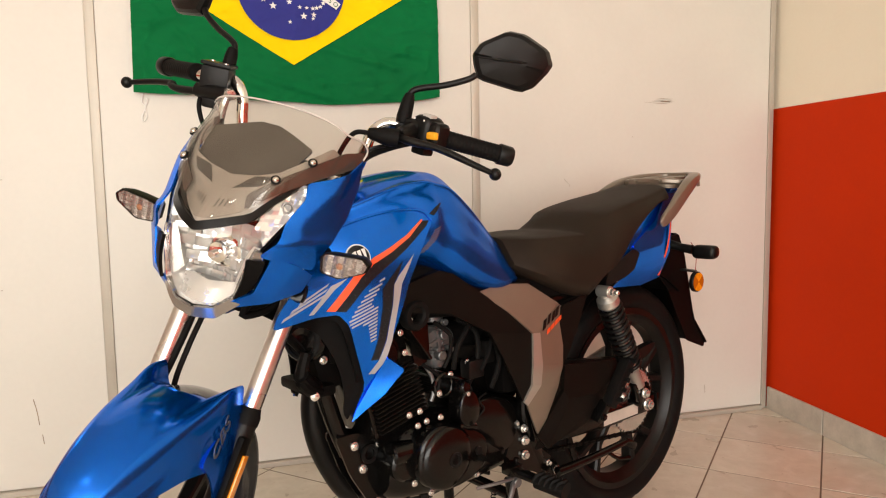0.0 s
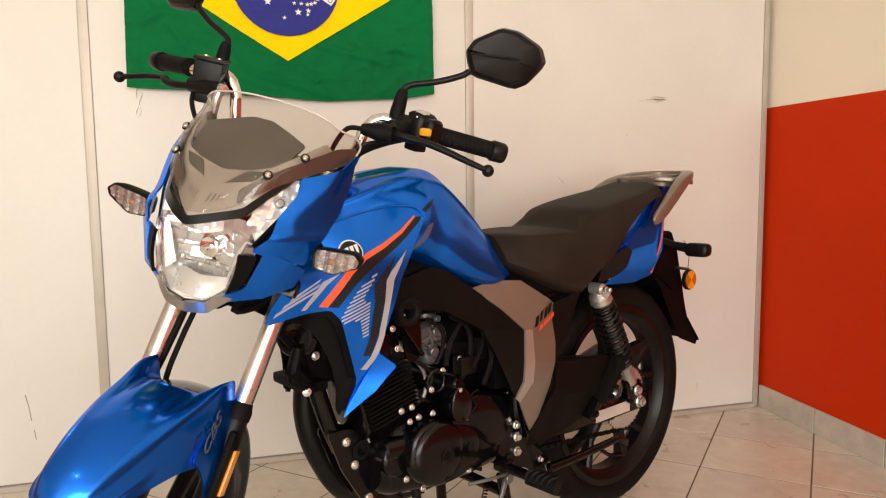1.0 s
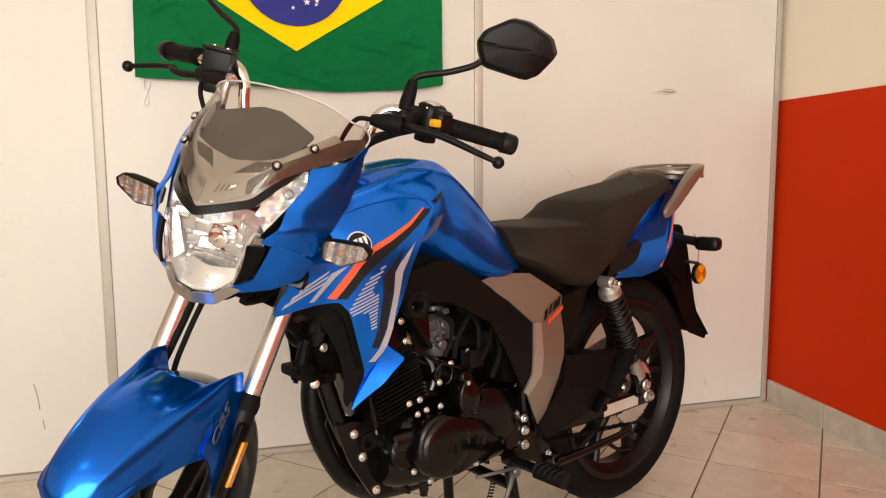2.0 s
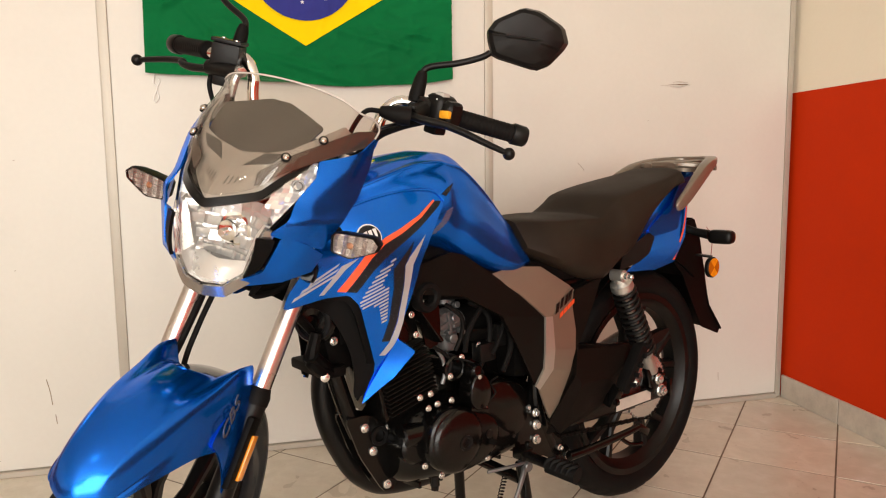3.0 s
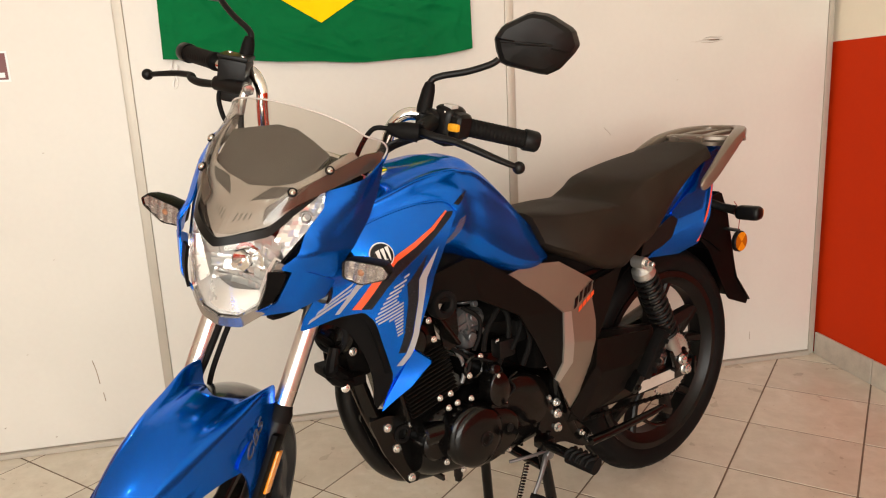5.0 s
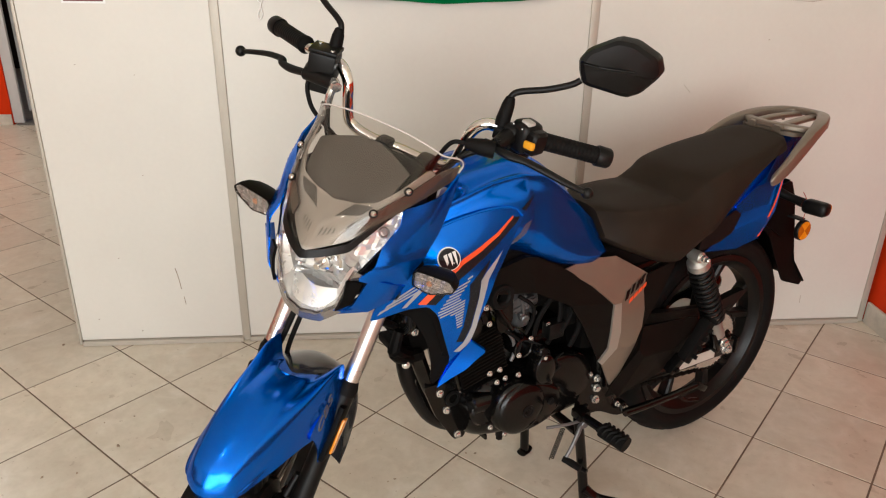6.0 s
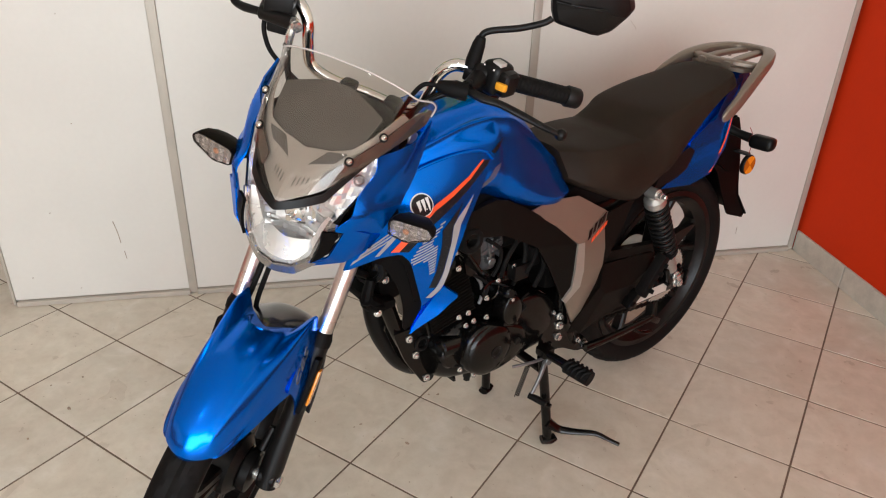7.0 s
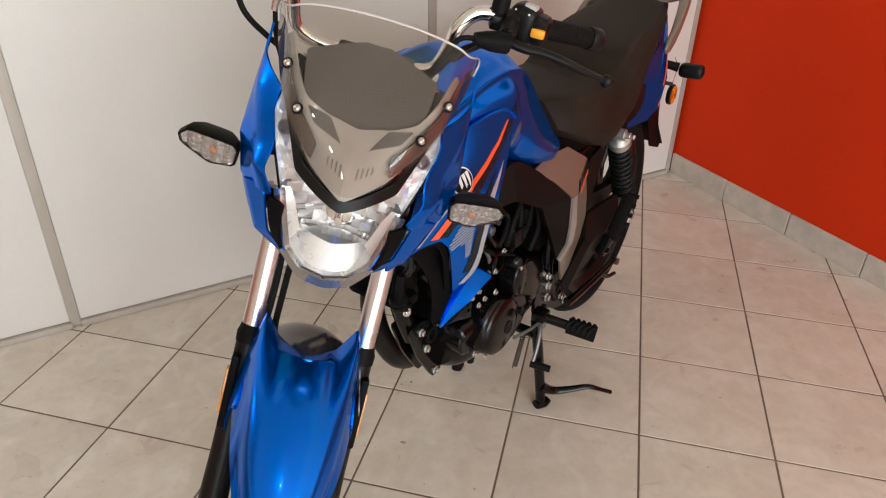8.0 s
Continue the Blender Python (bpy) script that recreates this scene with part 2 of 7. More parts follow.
def join(*bms):
    out = bms[0]
    for b in bms[1:]:
        me = bpy.data.meshes.new("tmp")
        b.to_mesh(me)
        b.free()
        out.from_mesh(me)
        bpy.data.meshes.remove(me)
    return out


def flip_y(bm):
    """A mirrored copy across the bike's middle plane."""
    out = bm.copy()
    out.transform(Matrix.Diagonal((1, -1, 1, 1)))
    bmesh.ops.reverse_faces(out, faces=out.faces)
    return out


def spline(pts, n=6):
    pts = [Vector(p) for p in pts]
    out = []
    for i in range(len(pts) - 1):
        a, b, c, d = pts[max(i - 1, 0)], pts[i], pts[i + 1], pts[min(i + 2, len(pts) - 1)]
        for k in range(n):
            t = k / n
            out.append(0.5 * ((2 * b) + (c - a) * t + (2 * a - 5 * b + 4 * c - d) * t * t + (3 * b - a - 3 * c + d) * t ** 3))
    out.append(pts[-1])
    return out


def loft(rings, cap=True, closed=True):
    bm = bmesh.new()
    vs = [[bm.verts.new(p) for p in r] for r in rings]
    n = len(rings[0])
    for a, b in zip(vs, vs[1:]):
        for i in range(n if closed else n - 1):
            bm.faces.new((a[i], a[(i + 1) % n], b[(i + 1) % n], b[i]))
    if cap and closed:
        bm.faces.new(vs[0][::-1])
        bm.faces.new(vs[-1])
    bmesh.ops.recalc_face_normals(bm, faces=bm.faces)
    return bm


def tube(pts, r, seg=10, n=6, squash=1.0):
    """A round rod along a smooth curve; r may be a list with one radius per point."""
    rs = r if isinstance(r, (list, tuple)) else [r] * len(pts)
    path = spline(pts, n) if n > 1 else [Vector(p) for p in pts]
    rad = [rs[min(int(i / n), len(rs) - 2)] * (1 - (i / n) % 1) + rs[min(int(i / n) + 1, len(rs) - 1)] * ((i / n) % 1) for i in range(len(path))] if n > 1 else rs
    if n > 1:
        rad[-1] = rs[-1]
    up, rings = None, []
    for i, p in enumerate(path):
        d = (path[min(i + 1, len(path) - 1)] - path[max(i - 1, 0)]).normalized()
        if up is None:
            up = d.orthogonal().normalized() if abs(d.z) > 0.9 else d.cross(Vector((0, 0, 1))).normalized()
        side = (up - d * up.dot(d)).normalized()
        up = side
        other = d.cross(side)
        rings.append([p + rad[i] * (math.cos(a) * side + squash * math.sin(a) * other) for a in (2 * math.pi * k / seg for k in range(seg))])
    return loft(rings)


def spin(profile, centre, axis, seg=24, cap=False):
    """Revolves (along, radius) pairs round an axis through centre."""
    axis = Vector(axis).normalized()
    s = axis.orthogonal().normalized()
    o = axis.cross(s)
    c = Vector(centre)
    rings = [[c + axis * h + max(r, 1e-4) * (math.cos(a) * s + math.sin(a) * o) for a in (2 * math.pi * k / seg for k in range(seg))] for h, r in profile]
    return loft(rings, cap=True)


def cyl(a, b, r, seg=16, bev=0.15):
    a, b = Vector(a), Vector(b)
    h = (b - a).length
    e = min(r, h) * bev
    return spin([(0, r - e), (e, r), (h - e, r), (h, r - e)], a, b - a, seg)


def ball(c, r, seg=12, scale=(1, 1, 1), turn=None):
    bm = bmesh.new()
    bmesh.ops.create_uvsphere(bm, u_segments=seg, v_segments=max(6, seg // 2 + 2), radius=r)
    bm.transform(Matrix.Translation(c) @ (turn or Matrix()) @ Matrix.Diagonal((*scale, 1)))
    return bm


def box(size, m=None, bev=0.004, segs=2):
    bm = bmesh.new()
    bmesh.ops.create_cube(bm, size=1)
    bm.transform(Matrix.Diagonal((*size, 1)))
    if bev:
        bmesh.ops.bevel(bm, geom=bm.edges[:], offset=bev, segments=segs, affect="EDGES", profile=0.6)
    if m is not None:
        bm.transform(m)
    return bm


def bar(a, b, w, h, bev=0.003, up=(0, 0, 1)):
    """A rectangular beam from a to b."""
    a, b = Vector(a), Vector(b)
    d = (b - a).normalized()
    s = Vector(up).cross(d).normalized()
    u = d.cross(s)
    m = Matrix((( *[d[0], s[0], u[0]], 0), (*[d[1], s[1], u[1]], 0), (*[d[2], s[2], u[2]], 0), (0, 0, 0, 1)))
    return box(((b - a).length, w, h), Matrix.Translation((a + b) / 2) @ m, bev)


def chaikin(pts, times, cut=0.25):
    pts = [Vector(p) for p in pts]
    for _ in range(times):
        pts = [q for a, b in zip(pts, pts[1:] + pts[:1]) for q in (a.lerp(b, cut), a.lerp(b, 1 - cut))]
    return pts


def field(rows):
    """A smooth height function through a few (u, v, height) supports."""
    P = np.array(rows, float)
    n = len(P)
    d = np.hypot(P[:, None, 0] - P[None, :, 0], P[:, None, 1] - P[None, :, 1])
    K = np.where(d > 0, d * d * np.log(d + 1e-12), 0) + np.eye(n) * 1e-5
    A = np.block([[K, np.c_[P[:, :2], np.ones(n)]], [np.c_[P[:, :2], np.ones(n)].T, np.zeros((3, 3))]])
    w = np.linalg.solve(A, np.r_[P[:, 2], np.zeros(3)])

    def f(u, v):
        e = np.hypot(P[:, 0] - u, P[:, 1] - v)
        return float(np.where(e > 0, e * e * np.log(e + 1e-12), 0) @ w[:n] + w[n] * u + w[n + 1] * v + w[n + 2])
    return f


def panel(outline, f, axis="y", thick=0.003, res=0.016, smooth=2, off=0.0, cut=0.25, out=1):
    """A curved sheet with real thickness: a flat outline bent over a height function along one axis."""
    bm = bmesh.new()
    pts = chaikin([(u, v, 0) for u, v in outline], smooth, cut)
    bm.faces.new([bm.verts.new(p) for p in pts])
    us, vs = [p.x for p in pts], [p.y for p in pts]
    for lo, hi, no in ((min(us), max(us), (1, 0, 0)), (min(vs), max(vs), (0, 1, 0))):
        k = int((hi - lo) / res)
        for i in range(1, k + 1):
            c = lo + (hi - lo) * i / (k + 1)
            bmesh.ops.bisect_plane(bm, geom=bm.verts[:] + bm.edges[:] + bm.faces[:], plane_co=[c * a for a in no], plane_no=no)
    for v in bm.verts:
        u, w = v.co.x, v.co.y
        h = f(u, w) + off
        v.co = (u, h, w) if axis == "y" else (h, u, w) if axis == "x" else (u, w, h)
    bm.normal_update()
    k = {"x": 0, "y": 1, "z": 2}[axis]
    if sum(fc.normal[k] * fc.calc_area() for fc in bm.faces) * out < 0:
        bmesh.ops.reverse_faces(bm, faces=bm.faces)
        bm.normal_update()
    front = bm.faces[:]
    rim = [e for e in bm.edges if e.is_boundary]
    twin = {v: bm.verts.new(v.co - v.normal * thick) for v in bm.verts[:]}
    for fc in front:
        bm.faces.new([twin[v] for v in reversed(fc.verts)])
    for e in rim:
        fc = e.link_faces[0]
        a, b = e.verts
        vl = list(fc.verts)
        if vl[(vl.index(a) + 1) % len(vl)] is not b:
            a, b = b, a
        bm.faces.new((b, a, twin[a], twin[b]))
    bm.normal_update()
    return bm


def skin(stations, nu=5, nv=5):
    """A closed body from half-sections: each station is (x, [(y, z), ...]) from the top middle to the bottom middle; both sides."""
    rows = [spline([(x, y, z) for y, z in sec], nv) for x, sec in stations]
    cols = [spline([r[i] for r in rows], nu) for i in range(len(rows[0]))]
    rings = []
    for j in range(len(cols[0])):
        half = [c[j] for c in cols]
        ring = half + [Vector((p.x, -p.y, p.z)) for p in reversed(half)]
        rings.append(ring)
    bm = loft(rings)
    bmesh.ops.remove_doubles(bm, verts=bm.verts, dist=1e-4)
    bmesh.ops.recalc_face_normals(bm, faces=bm.faces)
    return bm


def sheet_of(rows, thick=0.002):
    """A cloth of the given rows of points, with thickness."""
    bm = bmesh.new()
    g = [[bm.verts.new(p) for p in r] for r in rows]
    for a, b in zip(g, g[1:]):
        for i in range(len(a) - 1):
            bm.faces.new((a[i], a[i + 1], b[i + 1], b[i]))
    bmesh.ops.solidify(bm, geom=bm.faces[:], thickness=thick)
    bmesh.ops.recalc_face_normals(bm, faces=bm.faces)
    return bm


def thicken(bm, thick, outward):
    """Gives an open sheet a real thickness; outward: a point on its outer side."""
    bm.normal_update()
    score = sum(f.normal.dot(Vector(outward) - f.calc_center_median()) * f.calc_area() for f in bm.faces)
    if score < 0:
        bmesh.ops.reverse_faces(bm, faces=bm.faces)
        bm.normal_update()
    front, rim = bm.faces[:], [e for e in bm.edges if e.is_boundary]
    twin = {v: bm.verts.new(v.co - v.normal * thick) for v in bm.verts[:]}
    for f in front:
        bm.faces.new([twin[v] for v in reversed(f.verts)])
    for e in rim:
        f = e.link_faces[0]
        a, b = e.verts
        vl = list(f.verts)
        if vl[(vl.index(a) + 1) % len(vl)] is not b:
            a, b = b, a
        bm.faces.new((b, a, twin[a], twin[b]))
    bm.normal_update()
    return bm


def faceted(points, faces, thick, outward, soft=0.003):
    """A folded sheet of flat facets with softened creases and real thickness."""
    bm = bmesh.new()
    vs = [bm.verts.new((x, y, z)) for x, z, y in points]
    for f_ in faces:
        bm.faces.new([vs[i] for i in f_])
    bmesh.ops.bevel(bm, geom=[e for e in bm.edges if not e.is_boundary], offset=soft, segments=3, affect="EDGES", profile=0.5)
    return thicken(bm, thick, outward)


def ridge(f, a, b, height, reach):
    """The height function f with a sharp fold along the line from a to b."""
    (ax_, ay_), (bx_, by_) = a, b
    ln_ = math.hypot(bx_ - ax_, by_ - ay_)
    nx_, ny_ = -(by_ - ay_) / ln_, (bx_ - ax_) / ln_
    return lambda u, v: f(u, v) + height * max(0.0, 1 - abs((u - ax_) * nx_ + (v - ay_) * ny_) / reach)


def bolt(p, axis, r=0.006, h=0.006):
    """A hex bolt head on its washer."""
    return join(spin([(0, r * 1.35), (h * 0.25, r * 1.35), (h * 0.3, r * 1.1)], p, axis, 14), spin([(h * 0.2, r), (h * 0.9, r), (h, r * 0.8)], p, axis, 6))


def lettering(text, size, m, depth=0.0004):
    cu = bpy.data.curves.new("lettering", "FONT")
    cu.body, cu.size, cu.extrude, cu.align_x, cu.align_y = text, size, depth, "CENTER", "CENTER"
    ob = bpy.data.objects.new("lettering", cu)
    scene.collection.objects.link(ob)
    dg = bpy.context.evaluated_depsgraph_get()
    me = bpy.data.meshes.new_from_object(ob.evaluated_get(dg))
    bm = bmesh.new()
    bm.from_mesh(me)
    bpy.data.objects.remove(ob)
    bm.transform(m)
    return bm

# ---- the room ----
WALL_Y, CORNER_X, SKEW = 2.716, 2.318, radians(-2.5)
CORNER_Y = 2.776
# the partition stands a little askew
ASKEW = Matrix.Translation((0, WALL_Y, 0)) @ Matrix.Rotation(radians(1.55), 4, "Z") @ Matrix.Translation((0, -WALL_Y, 0))
CEILING = 2.75


def slab(name, lo, hi, mat, label="", kind="structure", turn=0.0, about=(0, 0)):
    size = [b - a for a, b in zip(lo, hi)]
    mid = [(a + b) / 2 for a, b in zip(lo, hi)]
    bm = box(size, Matrix.Translation(mid), 0.002, 1)
    if turn:
        bm.transform(Matrix.Translation((*about, 0)) @ Matrix.Rotation(turn, 4, "Z") @ Matrix.Translation((-about[0], -about[1], 0)))
    return tagged(link(name, bm, mat), label, kind=kind)


floor = slab("floor", (-6, -3.4, -0.12), (3.4, 9.2, -0.0011), GROUT, "beige glazed ceramic floor tiles laid diagonally with dark joints")
slab("ceiling", (-6, -3.4, CEILING), (3.4, 9.2, CEILING + 0.1), CEIL, "plain white painted ceiling")
slab("ground", (-60, -60, -0.3), (60, 60, -0.125), surface("street_concrete", (0.3, 0.28, 0.26), 0.8, vary=0.2, scale=1), "grey concrete ground outside the shop")

# partition of laminate panels in aluminium profiles
partition = tagged(new("wall_north"), "white laminate partition wall in aluminium profiles", kind="structure")
partition.matrix_basis = ASKEW
SEAMS = [(-0.613, 0.010), (-0.040, 0.028), (1.132, 0.028), (2.306, 0.022)]
for (a, wa), (b, wb) in zip(SEAMS, SEAMS[1:]):
    part("panel", box((b - a - wa / 2 - wb / 2, 0.035, CEILING - 0.03), Matrix.Translation(((a + wa / 2 + b - wb / 2) / 2, WALL_Y + 0.0175, 0.0185 + (CEILING - 0.03) / 2)), 0.0015, 1), WALL, partition)
    part("base_profile", box((b - a - wa / 2 - wb / 2, 0.056, 0.017), Matrix.Translation(((a + b) / 2, WALL_Y + 0.0135, 0.0085)), 0.002, 1), STRIP, partition, "dull aluminium floor profile")
for x, w in SEAMS:
    part("profile", box((w, 0.044, CEILING - 0.005), Matrix.Translation((x, WALL_Y + 0.0175, CEILING / 2)), 0.003, 2), STRIP, partition, "beige-grey aluminium upright profile")

for x, w in SEAMS[1:]:
    part("joint", box((0.003, 0.02, CEILING - 0.005), Matrix.Translation((x - w / 2 - 0.001, WALL_Y + 0.0115, CEILING / 2)), 0), SCUFF, partition)

# painted side wall: orange below, cream above
slab("wall_east", (CORNER_X + 0.012, -3.4, 0), (CORNER_X + 0.16, 9.2, 1.166), ORANGE, "lower wall painted strong orange-red", turn=SKEW, about=(CORNER_X, CORNER_Y))
slab("wall_east_upper", (CORNER_X + 0.012, -3.4, 1.166), (CORNER_X + 0.16, 9.2, CEILING), CREAM, "upper wall painted cream", turn=SKEW, about=(CORNER_X, CORNER_Y))
slab("wall_west", (-5.2, -3.4, 0), (-5.05, 9.2, 1.166), ORANGE, "side wall painted orange-red below")
slab("wall_west_upper", (-5.2, -3.4, 1.166), (-5.05, 9.2, CEILING), CREAM, "side wall painted cream above")
# front wall with the wide shop opening
for a, b, tag in ((-5.05, -3.6, "west"), (1.4, 2.95, "east")):
    slab("wall_south_" + tag, (a, -3.5, 0), (b, -3.36, 1.166), ORANGE, "front wall painted orange-red below")
    slab("wall_south_upper_" + tag, (a, -3.5, 1.166), (b, -3.36, CEILING), CREAM, "front wall painted cream above")
slab("wall_south_lintel", (-3.6, -3.5, 2.55), (1.4, -3.36, CEILING), CREAM, "plain cream lintel over the shop opening")
# far wall beyond the partition, with a curtained doorway
FAR = 6.15
slab("wall_far_lower", (-5.05, FAR, 0.0), (-2.482, FAR + 0.14, 1.3), ORANGE, "far wall painted orange-red")
slab("wall_far_upper", (-5.05, FAR, 1.3), (-2.482, FAR + 0.14, CEILING), CREAM, "far wall upper part, cream paint")
slab("wall_far_east", (-1.55, FAR, 0.0), (2.3, FAR + 0.14, CEILING), CREAM, "far wall, cream paint")
slab("wall_far_lintel", (-2.482, FAR, 2.12), (-1.55, FAR + 0.14, CEILING), CREAM, "lintel over the far doorway")
slab("wall_back_room", (-4.2, 9.0, 0.0), (-0.5, 9.15, CEILING), DARK, "back room wall, coloured near-black for the unlit room")
slab("baseboard_far", (-5.05, FAR - 0.012, 0.0), (-2.484, FAR - 0.001, 0.082), STONE, "pale stone skirting")
slab("door_sill", (-2.45, FAR - 0.02, -0.002), (-1.58, FAR + 0.14, 0.012), surface("worn_sill_stone", (0.16, 0.14, 0.125), 0.6, vary=0.2), "worn grey stone sill of the far doorway")
door = tagged(new("door_1"), "pale painted door frame of the far doorway", kind="structure")
for x in (-2.466, -1.566):
    part("door_frame", bar((x, FAR + 0.03, 0.012), (x, FAR + 0.03, 2.118), 0.028, 0.12, up=(1, 0, 0)), DOORPAINT, door)
folds = [[Vector((-2.395 + 0.012 * k + 0.006 * math.sin(k * 2.1), FAR + 0.10 + 0.028 * math.sin(k * 0.9) + 0.010 * math.sin(k * 2.3), z)) for k in range(66)] for z in (0.09, 0.5, 1.1, 1.6, 2.06)]
drape = sheet_of(folds)
drape = tagged(link("curtain", drape, WHITE_CLOTH, None, "", 60), "white cloth curtain hanging in pleats in the far doorway", "curtain")
tagged(link("curtain_rod", cyl((-2.45, FAR + 0.10, 2.07), (-1.58, FAR + 0.10, 2.07), 0.012), DOORPAINT), "thin pale curtain rod across the far doorway", "curtain rod")

# stone skirting pieces along the orange wall
skirting = tagged(new("baseboard"), "mottled beige stone skirting tiles along the orange wall", kind="structure")
ROT = Matrix.Translation((CORNER_X, CORNER_Y, 0)) @ Matrix.Rotation(SKEW, 4, "Z")
for i in range(12):
    ob = part("skirting_tile", box((0.011, 0.306, 0.088), ROT @ Matrix.Translation((0.0055, -0.155 - 0.31 * i, 0.044)), 0.002, 1), STONE, skirting)

# marks on the partition
def mark(name, pts, r, label):
    ob = tagged(link(name, tube([(x, WALL_Y - 0.0006, z) for x, z in pts], r, 6, 3, 0.25), SCUFF), label, kind="structure")
    ob.matrix_basis = ASKEW


for strokes, r_ in (([(1.815, 1.1945), (1.84, 1.1975), (1.868, 1.196), (1.885, 1.1975)], [0.0006, 0.0032, 0.0022, 0.0006]), ([(1.768, 1.184), (1.79, 1.183), (1.81, 1.1835)], [0.0005, 0.0016, 0.0005]), ([(1.805, 1.181), (1.84, 1.1795), (1.872, 1.184), (1.892, 1.189)], [0.0006, 0.0026, 0.0018, 0.0005])):
    mark("wall_scuff", strokes, r_, "brown scuff on the white panel")
for strokes, r_ in (([(1.80, 1.188), (1.84, 1.189), (1.882, 1.190)], [0.001, 0.0052, 0.001]), ([(1.835, 1.1865), (1.86, 1.1875), (1.878, 1.1885)], [0.001, 0.0075, 0.001])):
    mark("wall_scuff", strokes, r_, "brown scuff on the white panel")
mark("wall_scratch", [(-0.258, 0.29), (-0.25, 0.25), (-0.246, 0.21)], 0.0016, "fine dark scratch on the white panel")
mark("wall_scratch", [(-0.240, 0.18), (-0.237, 0.15)], 0.0013, "fine dark scratch on the white panel")
mark("wall_scratch", [(1.455, 0.915), (1.475, 0.895), (1.478, 0.888)], 0.0014, "fine reddish scratch on the white panel")
mark("wall_scratch", [(2.04, 0.12), (2.042, 0.09)], 0.0022, "short dark scratch on the white panel")
for x, z in ((-0.30, 0.94), (-0.47, 0.97), (-0.40, 0.05), (-0.32, 0.62), (0.22, 1.05), (-0.54, 0.10), (-0.44, 0.33), (1.72, 1.06)):
    mark("wall_speck", [(x, z), (x + 0.004, z + 0.001)], 0.003, "small dark speck on the white panel")

# small sticker on the partition
sticker = tagged(link("sticker", box((0.125, 0.0012, 0.085), Matrix.Translation((-0.412, WALL_Y - 0.0008, 1.190)), 0.0004, 1), WHITE_DECAL), "small dark red sticker with a white border", "sticker")
sticker.matrix_basis = ASKEW
part("sticker_field", box((0.113, 0.001, 0.073), Matrix.Translation((-0.412, WALL_Y - 0.0018, 1.190)), 0.0003, 1), surface("maroon_print", (0.12, 0.02, 0.02), 0.4), sticker, "maroon printed field")
for x, mt in ((-0.452, surface("blue_print", (0.05, 0.16, 0.5), 0.4)), (-0.438, surface("red_print", (0.6, 0.05, 0.03), 0.4))):
    part("printed_dot", cyl((x, WALL_Y - 0.0022, 1.168), (x, WALL_Y - 0.003, 1.168), 0.010, 14), mt, sticker)
part("printed_bar", box((0.05, 0.0008, 0.014), Matrix.Translation((-0.388, WALL_Y - 0.0026, 1.166)), 0.0002, 1), WHITE_DECAL, sticker)

# ---- the flag ----
FX0, FX1, FZ0 = 0.072, 1.002, 1.191
MOD = (FX1 - FX0) / 20


# long pulled creases: two ends and a height
CREASES = [(0.38, 1.26, 0.69, 1.165, 0.011), (0.33, 1.25, 0.50, 1.19, 0.007), (0.56, 1.28, 0.66, 1.18, 0.008), (0.60, 1.34, 0.90, 1.27, 0.009), (0.70, 1.35, 0.98, 1.31, 0.008),
           (0.18, 1.39, 0.27, 1.29, 0.008), (0.79, 1.17, 0.93, 1.27, 0.007), (0.10, 1.37, 0.24, 1.44, 0.007), (0.12, 1.22, 0.32, 1.29, 0.007), (0.55, 1.22, 0.85, 1.24, 0.006)]


def cloth(u, v):
    """Depth of the hanging cloth in front of the wall."""
    fold = noise.noise((u * 4 + v * 3, v * 8 - u * 2, 1.7)) * 0.006 + noise.noise((u * 13 - v * 6, v * 20 + u * 9, 4.1)) * 0.0015
    a = 1 - abs(noise.noise((u * 7 + v * 5, v * 11 - u * 6, 7.7)))
    b = 1 - abs(noise.noise((u * 13 - v * 12, v * 9 + u * 11, 2.3)))
    c = 1 - abs(noise.noise((u * 5 + v * 16, v * 7 - u * 3, 9.1)))
    crease = 0.005 * a ** 16 + 0.004 * b ** 18 + 0.004 * c ** 18
    for u0, v0, u1, v1, high in CREASES:
        du, dv = u1 - u0, v1 - v0
        k = ((u - u0) * du + (v - v0) * dv) / (du * du + dv * dv)
        if -0.1 < k < 1.1:
            w = abs((u - u0) * dv - (v - v0) * du) / math.hypot(du, dv)
            crease += high * math.exp(-(w / 0.011) ** 2) * max(0.0, 1 - (2 * k - 1) ** 4)
    return WALL_Y - 0.024 - fold - crease - 0.004 * math.exp(-((v - FZ0) / 0.03) ** 2)


def sag(u):
    f = (u - FX0) / (FX1 - FX0)
    return 0.027 * math.sin(math.pi * f ** 1.5) + 0.004 * f + 0.002 * math.sin(f * 23)


def flag_piece(name, outline, mat, lift, parent, res=0.012, smooth=0, label=""):
    return part(name, panel(outline, cloth, "y", 0.0007, res, smooth, off=-lift, out=-1), mat, parent, label, 60)


